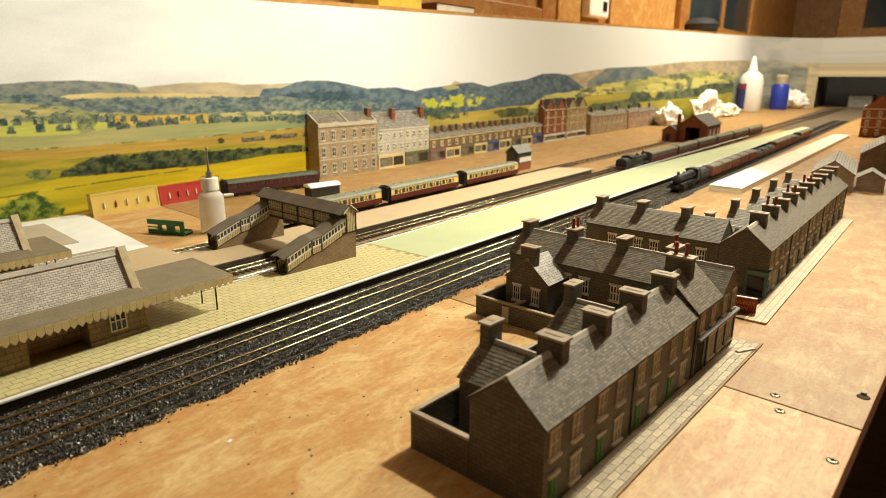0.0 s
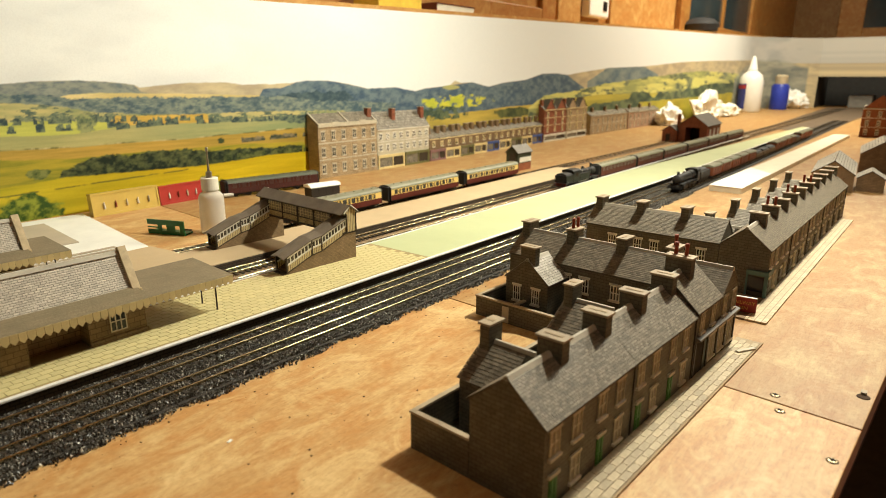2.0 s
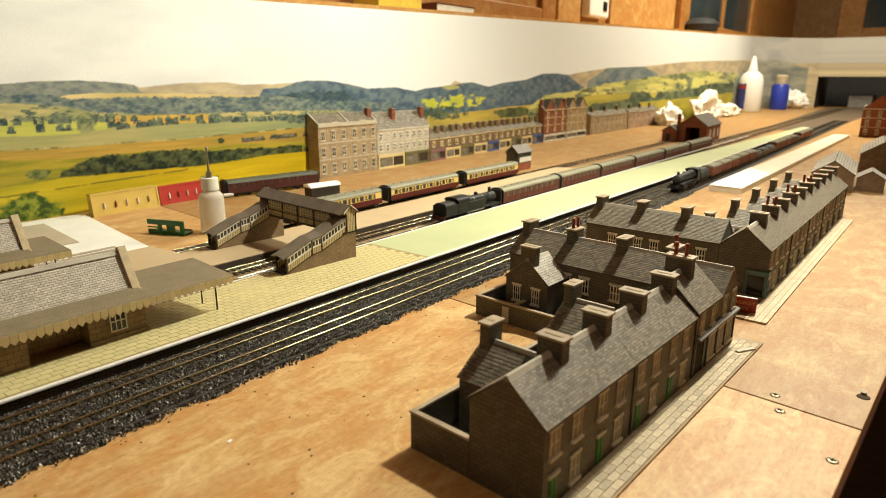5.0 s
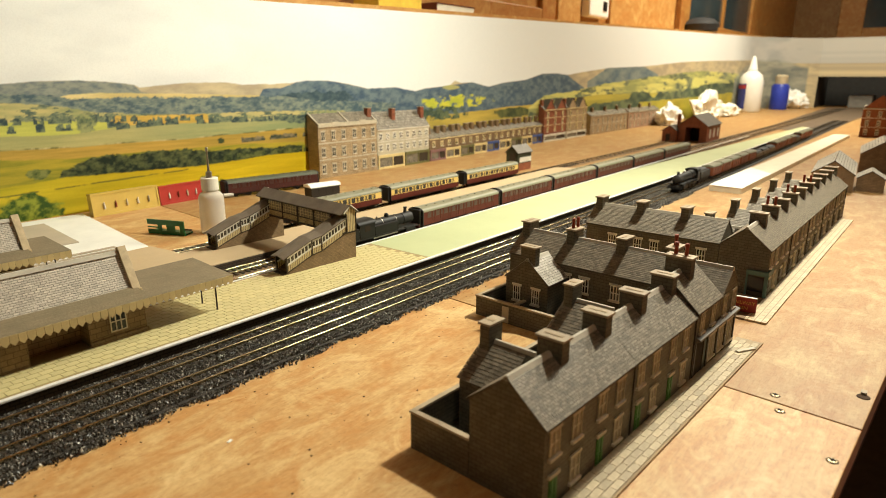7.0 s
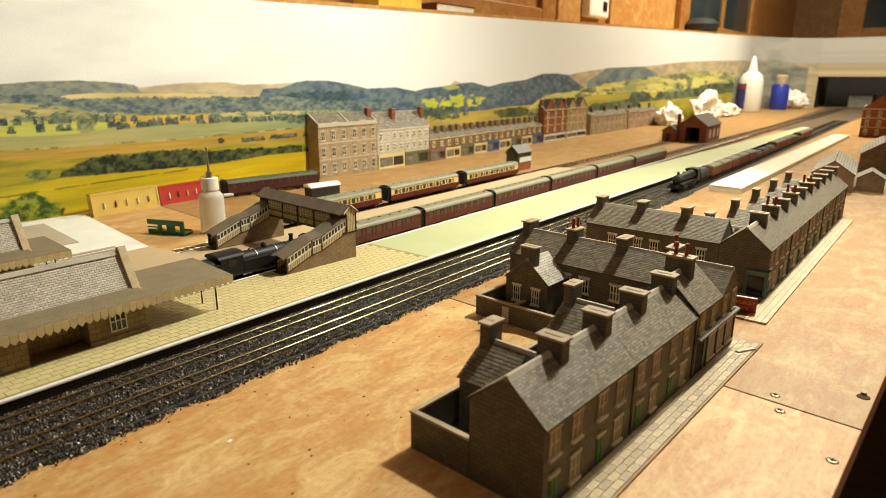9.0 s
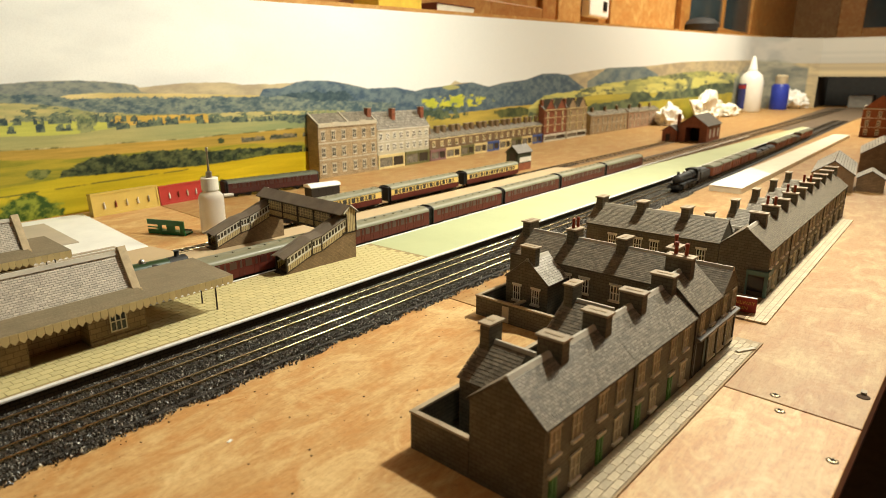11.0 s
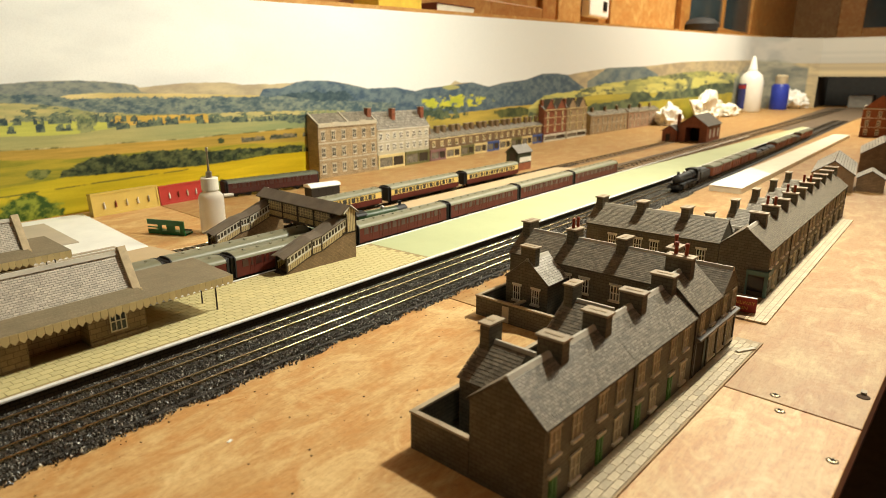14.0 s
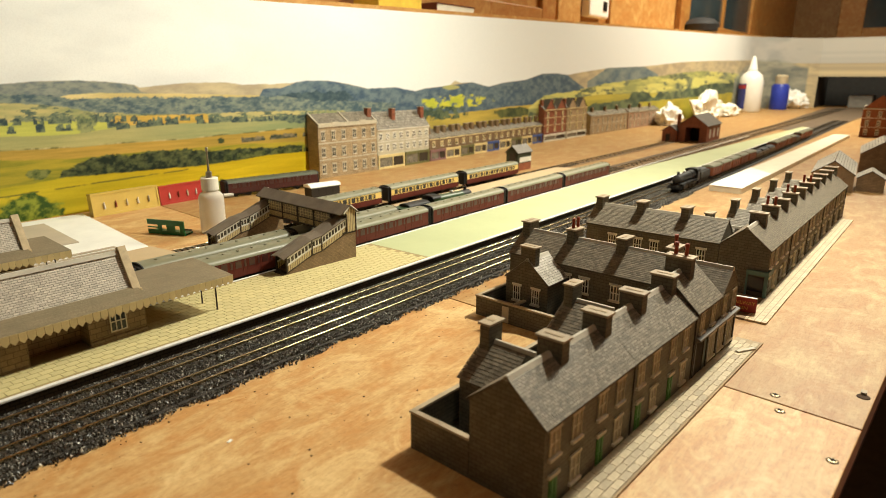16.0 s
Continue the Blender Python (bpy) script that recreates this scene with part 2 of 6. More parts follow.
board = Shape().slab([(-1.8, edge_y(-1.8)), (seam_x(0.006), edge_y(0.306)), (seam_x(0.76), 0.76), (-1.8, 0.76)], -0.012, 0.0)
structure("ground", board, PLY2, "orange-brown plywood baseboard sheet", 0.0004)
board = Shape().slab([(seam_x(0.006) + 0.0011, edge_y(0.306)), (4.0, edge_y(4.0)), (4.0, 0.76), (seam_x(0.76) + 0.0011, 0.76)], -0.012, 0.0)
structure("ground_far", board, PLY, "pale plywood baseboard sheet beyond the joint", 0.0004)
structure("seam", Shape().slab([(-1.8, edge_y(-1.8) + 0.002), (4.0, edge_y(4.0) + 0.002), (4.0, 0.758), (-1.8, 0.758)], -0.03, -0.0124), SEAM, "dark frame under the plywood joint")


def ribbon(xs, y0, y1, z0, z1, wander=True):
    """A strip along the board between two offsets, following the tracks."""
    w = lie if wander else (lambda x: 0.0)
    s = Shape()
    for a, b in zip(xs[:-1], xs[1:]):
        s.slab([(a, y0 + w(a)), (b, y0 + w(b)), (b, y1 + w(b)), (a, y1 + w(a))], z0, z1)
    return s


XS = [-1.8, 0.0, 0.9, 2.6]


def railway(name, y, x0, x1, wander, label, dense=(0.0, 1.0)):
    """One track: two rails and its sleepers."""
    xs = [x0] + [x for x in XS if x0 < x < x1] + [x1]
    t = thing(name, Matrix(), label, "track", kind="structure")
    for s in (-1, 1):
        r, hw = Shape(), 0.00042
        prof = [(-0.0002, 0.0021), (0.0002, 0.0021)] + [(hw * math.cos(math.pi * k / 10), 0.0036 + 0.0004 * math.sin(math.pi * k / 10)) for k in range(11)]
        for a, b in zip(xs[:-1], xs[1:]):
            oa, ob_ = (lie(a), lie(b)) if wander else (0.0, 0.0)
            n0, n = len(r.v), len(prof)
            r.v += [(a, y + s * 0.0047 + oa + p, q) for p, q in prof] + [(b, y + s * 0.0047 + ob_ + p, q) for p, q in prof]
            r.f += [(n0 + i, n0 + (i + 1) % n, n0 + n + (i + 1) % n, n0 + n + i) for i in range(n)]
        part("rail", r, RAIL, t, smooth=True)
    sl, x = Shape(), x0
    while x < x1:
        o = lie(x) if wander else 0.0
        sl.box(x, x + 0.0021, y + o - 0.0085, y + o + 0.0085, 0.0008, 0.0023)
        x += 0.0052 if dense[0] < x < dense[1] else 0.02
    part("sleepers", sl, SLEEPER, t, kind="stuff")
    return t


railway("track_1", 0.3000, -1.8, 2.6, True, "nickel rails beside the island platform")
railway("track_2", 0.2745, -1.8, 2.6, True, "nickel rails on dark ballast nearest the terraces")
railway("track_3", 0.3900, -1.8, 3.6, False, "station rails behind the island platform")
railway("track_4", 0.4155, -1.8, 3.6, False, "station rails beside the bare platform")
railway("track_5", 0.5000, -0.4, 1.5, False, "siding rails behind the bare platform")

structure("ballast_bed", ribbon(XS, 0.2600, 0.3150, 0.0003, 0.0012), ROADBED, "dark ballast bed under the near tracks")
structure("trackbed_1", ribbon(XS, 0.3795, 0.4265, 0.0003, 0.0012, False), TRACK_BROWN, "brown track underlay between the platforms")
structure("trackbed_2", ribbon([-0.4, 1.5], 0.4880, 0.5130, 0.0003, 0.0012, False), TRACK_BROWN, "brown track underlay of the siding")
structure("trackbed_3", Shape().slab([(2.05, 0.27), (3.7, 0.24), (3.7, 0.48), (2.2, 0.43), (1.0, 0.44), (1.0, 0.43), (2.05, 0.40)], 0.0003, 0.0011), plain("grey_brown_yard", (0.13, 0.09, 0.055), 0.8, vary=0.3, coarse=30), "grey-brown track fan at the yard throat")

# Loose ballast stones
rng = np.random.default_rng(4)


def ballast(name, count, x0, x1, material, label):
    s = np.sort(rng.random(count))
    xs = x0 + (x1 - x0) * s ** 1.25
    ys = rng.random(count) * 0.0575 + 0.2545
    fray = 0.0035 * np.sin(xs * 160) * np.sin(xs * 47 + 1) + 0.003 * rng.standard_normal(count)
    keep = ys > 0.2585 + fray * 0.8
    xs, ys = xs[keep], ys[keep]
    n = len(xs)
    size = 0.00032 + 0.00036 * rng.random(n)
    tall = 0.0009 + 0.0011 * rng.random(n)
    base = np.array([(1, 0, -0.4), (-0.5, 0.87, -0.4), (-0.5, -0.87, -0.4), (0.1, 0.1, 0.8), (0.5, 0.9, 0.2), (-1, 0, 0.2)])
    faces0 = np.array([(0, 1, 4), (1, 2, 5), (0, 4, 3), (1, 5, 4), (4, 5, 3), (2, 3, 5), (2, 0, 3)])
    ang = rng.random(n) * 6.28
    p = base[None] + 0.35 * rng.standard_normal((n, 6, 3))
    c, q = np.cos(ang)[:, None], np.sin(ang)[:, None]
    px, py = p[:, :, 0] * c - p[:, :, 1] * q, p[:, :, 0] * q + p[:, :, 1] * c
    off = np.where(xs < 0.9, -0.012 * xs, -0.0108 + 0.006 * (xs - 0.9))
    inside = np.minimum(abs(ys - 0.3), abs(ys - 0.2745)) < 0.0075
    lift = np.where(inside, 0.0017, 0.0016)
    lift = np.where(ys < 0.2625, 0.0006, lift)
    v = np.stack([px * size[:, None] + xs[:, None], py * size[:, None] + (ys + off)[:, None], p[:, :, 2] * (tall * 0.55)[:, None] + lift[:, None]], -1).reshape(-1, 3)
    f = (faces0[None] + 6 * np.arange(n)[:, None, None]).reshape(-1, 3)
    me = bpy.data.meshes.new(name)
    me.from_pydata(v.tolist(), [], f.tolist())
    me.materials.append(material)
    ob = new(name, me)
    return tagged(ob, label, "ballast", kind="stuff")


def stone_chips():
    m, nt, b = nodes_of("ballast_chips")
    g = nt.nodes.new("ShaderNodeNewGeometry")
    col = ramp(nt, g.outputs["Random Per Island"], (0.0, (0.014, 0.011, 0.008)), (0.65, (0.055, 0.045, 0.033)), (0.86, (0.17, 0.15, 0.115)), (1.0, (0.62, 0.57, 0.47)))
    nt.links.new(col, b.inputs["Base Color"])
    b.inputs["Roughness"].default_value = 0.38
    b.inputs["Specular IOR Level"].default_value = 0.6
    return m


CHIPS = stone_chips()
ballast("ballast", 160000, 0.03, 0.85, CHIPS, "loose dark grey stone ballast round the near tracks")

# Island platform: dark side walls, white edge and slabs on top.
PXS = [-1.8, 0.0, 0.9, 2.10]
core = Shape()
for a, b in zip(PXS[:-1], PXS[1:]):
    core.slab([(a, 0.3135 + lie(a)), (b, 0.3135 + lie(b)), (b, 0.3790 if b < 2 else 0.330), (a, 0.3790)], 0.0, 0.0070)
structure("platform_1", core, PLAT_SIDE, "dark stone island platform side wall")
def platform_sheet(xs):
    sh = Shape()
    for a, b in zip(xs[:-1], xs[1:]):
        sh.slab([(a, 0.3150 + lie(a)), (b, 0.3150 + lie(b)), (b, 0.3785 if b < 2 else 0.329), (a, 0.3785)], 0.0070, 0.0078)
    return sh


plat_top = structure("platform_top", platform_sheet([-1.8, 0.0, 0.3748]), plain("slab_joint", (0.36, 0.27, 0.12), 0.7), "golden slabbed top of the island platform")
structure("platform_top_plain", platform_sheet([0.375, 0.9, 2.10]), PLATFORM_FLAT, "plain pale card top of the island platform")
e = ribbon(PXS, 0.3115, 0.3142, 0.0071, 0.0084)
structure("platform_edge", e, EDGE_WHITE, "white painted edge of the island platform", 0.0003)
structure("platform_edge_back", Shape().slab([(-1.8, 0.3780), (1.7, 0.3780), (1.7, 0.3798), (-1.8, 0.3798)], 0.0071, 0.0082), EDGE_WHITE, "white edge along the back of the island platform")

# Bare card platform on the far side of the station tracks.
p2 = [(-1.8, 0.4270), (0.91, 0.4265), (0.93, 0.4280), (0.90, 0.482), (0.55, 0.4790), (-1.8, 0.4740)]
structure("platform_2", Shape().slab(p2, 0.0, 0.0078), PLAT2, "bare buff card platform with plain top", 0.0003)
structure("platform_side", Shape().slab([(-1.8, 0.4262), (0.915, 0.4257), (0.915, 0.4266), (-1.8, 0.4269)], 0.0, 0.0070), PLAT_SIDE, "dark wall under the bare card platform")

# ---- terraces ----


def island(name, colour, rough=0.55, spread=0.20, vary=0.08):
    """Slates whose tone changes from piece to piece within one mesh."""
    m, nt, b = nodes_of(name)
    g = nt.nodes.new("ShaderNodeNewGeometry")
    vec = coords(nt)
    col = ramp(nt, g.outputs["Random Per Island"], (0.0, shade(colour, 1 - spread)), (1.0, shade(colour, 1 + spread)))
    a = noise_of(nt, vec, 110.0, 5.0, 0.6)
    col = mixer(nt, 1.0, col, ramp(nt, a, (0.3, (1 - vary,) * 3), (0.7, (1, 1, 1))), "MULTIPLY")
    f = noise_of(nt, vec, 1100.0, 3.0, 0.6)
    col = mixer(nt, 1.0, col, ramp(nt, f, (0.35, (0.82, 0.82, 0.82)), (0.6, (1, 1, 1))), "MULTIPLY")
    nt.links.new(col, b.inputs["Base Color"])
    b.inputs["Roughness"].default_value = rough
    b.inputs["Specular IOR Level"].default_value = 0.3
    bump(nt, b, f, 0.2, 0.0003)
    return m


SLATES = island("roof_slates", (0.235, 0.193, 0.135), spread=0.30)
# Paler copy of the roof slates, with lamp light put into its colour.
SLATES_LIT = island("slates_with_painted_light", (0.46, 0.40, 0.32), spread=0.22)


def slates(x0, x1, low, high, rows, width=0.0023, thick=0.00012):
    """Courses of slates on a slope along x, from low (y, z) to high (y, z)."""
    s = Shape()
    (ya, za), (yb, zb) = low, high
    n = Vector((0, za - zb, abs(yb - ya))).normalized()
    if yb < ya:
        n.y = -n.y
    n = Vector((0, -(zb - za) * (1 if yb > ya else -1), abs(yb - ya))).normalized()
    for r in range(rows):
        f0, f1 = r / rows, (r + 0.86) / rows
        a = Vector((0, ya + (yb - ya) * f0, za + (zb - za) * f0))
        b = Vector((0, ya + (yb - ya) * f1, za + (zb - za) * f1))
        x = x0 - (width / 2 if r % 2 else 0)
        while x < x1 - 1e-6:
            p, q = max(x, x0), min(x + width * 0.93, x1)
            if q > p + 1e-5:
                t = thick * (1.6 + 0.6 * ((r * 7 + int(x * 9e3)) % 5) / 5)
                al, bl = a + n * t, b + n * thick
                s.add([(p, a.y, a.z), (q, a.y, a.z), (q, b.y, b.z), (p, b.y, b.z), (p, al.y, al.z), (q, al.y, al.z), (q, bl.y, bl.z), (p, bl.y, bl.z)],
                      [(4, 5, 6, 7), (0, 1, 5, 4), (1, 2, 6, 5), (3, 0, 4, 7)] if yb > ya else [(7, 6, 5, 4), (4, 5, 1, 0), (5, 6, 2, 1), (7, 4, 0, 3)])
            x += width
    return s


def swap_xy(s):
    """The same shape turned a quarter, so that what ran along x runs along y."""
    s.v = [(-y, x, z) for x, y, z in s.v]
    return s


def chimney(parent, x, y, z0, z1, wx=0.0056, wy=0.0112, pots=0, wall=None):
    c = part("chimney", Shape().box(x - wx / 2, x + wx / 2, y - wy / 2, y + wy / 2, z0, z1), wall or STONE, parent, bevel=0.0002)
    part("chimney_cap", Shape().box(x - wx / 2 - 0.0008, x + wx / 2 + 0.0008, y - wy / 2 - 0.0008, y + wy / 2 + 0.0008, z1, z1 + 0.0011), CAP, c, "pale stone-coloured chimney cap", bevel=0.0002)
    part("flue_recess", Shape().box(x - wx * 0.10, x + wx * 0.10, y - wy * 0.36, y + wy * 0.36, z1 + 0.0010, z1 + 0.0013), JOINT, c)
    for k in range(pots):
        yy = y + (k - (pots - 1) / 2) * 0.0055
        part("chimney_pot", Shape().turned([(0.0011, 0), (0.0009, 0.004), (0.00115, 0.0043), (0.0011, 0.0062)], x, yy, 10, z=z1 + 0.0015), POT, c, "dark red chimney pot")
    return c


SILL = plain("pale_sill", (0.62, 0.54, 0.41), 0.6)


def sash(parent, x, z, w, h, y=0.0, bars=(2, 2), face=-1, trim=None, glass=None, frame_mat=None, t=0.00055):
    """A window in a wall along x that faces -y (or +y): dark pane, sash bars, lintel and sill."""
    trim, glass, frame_mat = trim or SOFFIT, glass or BLIND, frame_mat or SOFFIT
    def span(a, b):
        return (y + face * b, y + face * a) if face < 0 else (y + a, y + b)
    win = part("window", Shape().box(x - w / 2, x + w / 2, *span(-0.0002, 0.0002), z, z + h), glass, parent)
    fr = Shape()
    for i in range(bars[0] + 1):
        xx = x - w / 2 + w * i / bars[0]
        fr.box(xx - t / 2, xx + t / 2, *span(0.0001, 0.0006), z, z + h)
    for j in range(bars[1] + 1):
        zz = z + h * j / bars[1]
        fr.box(x - w / 2 - t / 2, x + w / 2 + t / 2, *span(0.0001, 0.0005), zz - t / 2, zz + t / 2)
    part("window_frame", fr, frame_mat, win)
    part("lintel", Shape().box(x - w / 2 - 0.0011, x + w / 2 + 0.0011, *span(-0.0001, 0.0008), z + h + 0.0002, z + h + 0.0015), trim, win)
    part("sill", Shape().box(x - w / 2 - 0.0009, x + w / 2 + 0.0009, *span(-0.0001, 0.0014), z - 0.0012, z - 0.0001), SILL, win, "pale window sill")
    return win


def front_door(parent, x, w=0.0052, h=0.0135, paint=None, y=0.0):
    d = part("door", Shape().box(x - w / 2, x + w / 2, y - 0.0004, y + 0.0002, 0.0005, h), paint or DOOR_GREEN, parent, "green panelled front door")
    pn = Shape()
    for i in (-1, 1):
        for z0, z1 in ((0.0015, 0.006), (0.007, 0.0125)):
            pn.box(x + i * w * 0.22 - w * 0.14, x + i * w * 0.22 + w * 0.14, y - 0.0007, y - 0.0003, z0, z1)
    part("door_panelling", pn, paint or DOOR_GREEN, d)
    part("lintel", Shape().box(x - w / 2 - 0.001, x + w / 2 + 0.001, y - 0.0010, y + 0.0001, h + 0.0001, h + 0.0016), SOFFIT, d)
    part("door_step", Shape().box(x - w / 2 - 0.0006, x + w / 2 + 0.0006, y - 0.0022, y + 0.0001, 0.0, 0.0008), JOINT, d)


YARD = plain("dark_yard_floor", (0.085, 0.080, 0.062), 0.7, vary=0.25)
TEAL = plain("teal_shop_paint", (0.10, 0.17, 0.15), 0.5)
EAVE, RIDGE_Z, DEEP, PAIR = 0.0350, 0.0485, 0.0330, 0.0690


def gabled(parent, x0, x1, y0, y1, eave, top, wall=None, tiles=None, rows=18, ridge=True, over=0.0010):
    """Walls under a pitched roof whose ridge runs along x."""
    ym = (y0 + y1) / 2
    part("wall", Shape().along_x([(y0, 0.0), (y1, 0.0), (y1, eave), (ym, top - 0.0004), (y0, eave)], x0, x1), wall or STONE, parent)
    k = over / (ym - y0)
    dz = (top - eave) * k
    for a, sgn in ((y0, -1), (y1, 1)):
        part("roof_slope", Shape().add(*roof_plate(x0 - 0.0006, x1 + 0.0006, a + sgn * over, ym, eave - dz, top)), SLATE_DARK, parent)
        part("slate_covering", slates(x0 - 0.0006, x1 + 0.0006, (a + sgn * over, eave - dz + 0.0005), (ym, top + 0.0004), rows), tiles or SLATES, parent, kind="stuff")
    if ridge:
        part("ridge_capping", Shape().along_x([(ym - 0.0017, top - 0.0008), (ym - 0.0013, top - 0.0010), (ym + 0.0013, top - 0.0010), (ym + 0.0017, top - 0.0008), (ym + 0.0005, top + 0.0010), (ym - 0.0005, top + 0.0010)], x0 - 0.0006, x1 + 0.0006), RIDGE, parent)


def roof_plate(x0, x1, ya, yb, za, zb, t=0.0006):
    v = [(x, y, z + d) for d in (-t, 0.0004) for x in (x0, x1) for y, z in ((ya, za), (yb, zb))]
    return v, [(0, 1, 3, 2), (4, 6, 7, 5), (0, 4, 5, 1), (2, 3, 7, 6), (0, 2, 6, 4), (1, 5, 7, 3)]


def house_pair(m, label, wing=True, yard=True, fronts=True, backs=True, left_yard=True, single=False, pots=0, group="stone terrace houses", paint=None):
    """Two small houses under one roof; the front faces -y, the outrigger and yards lie behind."""
    t = thing("terraced_house", m, label, "house", group)
    wide = PAIR / 2 if single else PAIR
    gabled(t, 0.0, wide, 0.0, DEEP, EAVE, RIDGE_Z)
    for x in (0.030,) if single else (0.030, 0.0645):
        chimney(t, x, DEEP / 2, RIDGE_Z - 0.006, RIDGE_Z + 0.0055, pots=pots if x > 0.05 else 0)
    part("downpipe", Shape().box(wide - 0.0008, wide - 0.0001, -0.0007, -0.0001, 0.0, EAVE - 0.001), DARK_WOOD, t)
    if fronts:
        for k in range(1 if single else 2):
            o = k * PAIR / 2
            for x in (0.0062, 0.0215):
                sash(t, x + o, 0.0222, 0.0060, 0.0098)
            sash(t, 0.0215 + o, 0.0045, 0.0060, 0.0098)
            front_door(t, 0.0066 + o, paint=paint)
    if backs:
        for x in ((0.012, 0.025) if single else (0.012, 0.066)) if wing else ((0.012,) if single else (0.012, 0.026, 0.047, 0.060)):
            sash(t, x, 0.019, 0.0058, 0.0090, DEEP, (3, 2), 1, WHITE_PAINT, GLASS_DARK, WHITE_PAINT)
    if wing:
        w = part("outrigger", Shape().along_y([(0.0215, 0.0), (0.0565, 0.0), (0.0565, 0.0275), (0.039, 0.0392), (0.0215, 0.0275)][::-1], DEEP + 0.0002, 0.0560), STONE, t)
        for sgn, a in ((-1, 0.0215), (1, 0.0565)):
            s = swap_xy(slates(DEEP + 0.0003, 0.0568, (-(a + sgn * 0.0012), 0.0271), (-0.039, 0.0396), 12))
            part("slate_covering", s, SLATES, w, kind="stuff")
        part("ridge_capping", Shape().along_y([(0.0375, 0.0388), (0.0405, 0.0388), (0.0396, 0.0404), (0.0384, 0.0404)][::-1], 0.030, 0.0568), RIDGE, w)
        chimney(w, 0.039, 0.0530, 0.030, 0.0475, 0.0095, 0.0050)
        for x in (0.030, 0.048):
            sash(w, x, 0.0150, 0.0050, 0.0085, 0.0560, (2, 2), 1, WHITE_PAINT, GLASS_DARK, WHITE_PAINT)
    if yard:
        hz, back = 0.0165, 0.0640
        runs = [(0.0, PAIR, back - 0.0016, back), (PAIR - 0.0016, PAIR - 0.0001, DEEP + 0.0003, back - 0.0018), (0.0382, 0.0398, 0.0566, back - 0.0018)]
        if left_yard:
            runs.append((0.0001, 0.0016, DEEP + 0.0003, back - 0.0018))
        for a, b, c, d in runs:
            y = part("yard_wall", Shape().box(a, b, c, d, 0.0, hz), STONE, t)
            part("coping", Shape().box(a - 0.0005, b + 0.0005, c - 0.0004, d + 0.0004, hz, hz + 0.0010), CAP, y)
        part("yard_floor", Shape().box(0.0017, PAIR - 0.0017, DEEP + 0.0003, back - 0.0018, 0.0, 0.0006), YARD, t, "dark floor of the yard")
        part("yard_gate", Shape().box(0.008, 0.013, back, back + 0.0004, 0.0005, 0.0135), SOFFIT, t)
    return t


def at(origin, az, u=0.0, v=0.0, turn=0.0):
    return pose(origin[0], origin[1], 0, 0, 0, az) @ pose(u, v, 0, 0, 0, turn)


NEAR, NAZ = (0.168, 0.0885), -3.2
house_pair(at(NEAR, NAZ), "dark stone terrace pair with slate roof and walled yards")
house_pair(at(NEAR, NAZ, PAIR), "dark stone terrace pair adjoining the corner pub", left_yard=False)
# terrace that runs back from the pub towards the railway
house_pair(at(NEAR, NAZ, 0.2055, 0.0345, 90), "dark stone terrace pair running back from the pub", wing=False, yard=False, pots=2)
house_pair(at(NEAR, NAZ, 0.2055, 0.0345 + PAIR, 90), "end terrace house beside the railway with tall chimney", wing=False, yard=False, single=True)
FAR, FAZ = (0.414, 0.086), -0.97
for k in range(5):
    row = house_pair(at(FAR, FAZ, 0.047 + k * PAIR, -0.006), "dark stone terrace pair in the long row" if k else "stone terrace pair with a teal corner shopfront", yard=k < 2, pots=2 if k < 3 else 0, paint=DARK_WOOD)
    if k == 0:
        sf = part("shop_fascia", Shape().box(-0.0016, -0.0001, -0.0016, 0.0130, 0.0165, 0.0198).box(-0.0001, 0.0120, -0.0016, -0.0001, 0.0165, 0.0198), TEAL, row, "teal corner shop fascia")
        part("shop_window", Shape().box(-0.0006, -0.0001, 0.0015, 0.0115, 0.0045, 0.0150), GLASS_DARK, sf)
        part("pilaster", Shape().box(-0.0012, -0.0001, -0.0012, 0.0010, 0.0, 0.0164).box(-0.0012, -0.0001, 0.0118, 0.0130, 0.0, 0.0164), TEAL, sf)
        part("stall_riser", Shape().box(-0.0009, -0.0001, 0.0012, 0.0116, 0.0, 0.0044), DARK_WOOD, sf)
house_pair(at(FAR, FAZ, 0.047 + DEEP, 0.0275, 90), "terrace pair running back from the street corner", wing=False, yard=False, fronts=False)
house_pair(at(FAR, FAZ, 0.047 + DEEP, 0.0275 + PAIR, 90), "end house of the cross terrace near the tracks", wing=False, yard=False, fronts=False, single=True)

# ---- corner pub, sign and pavements ----


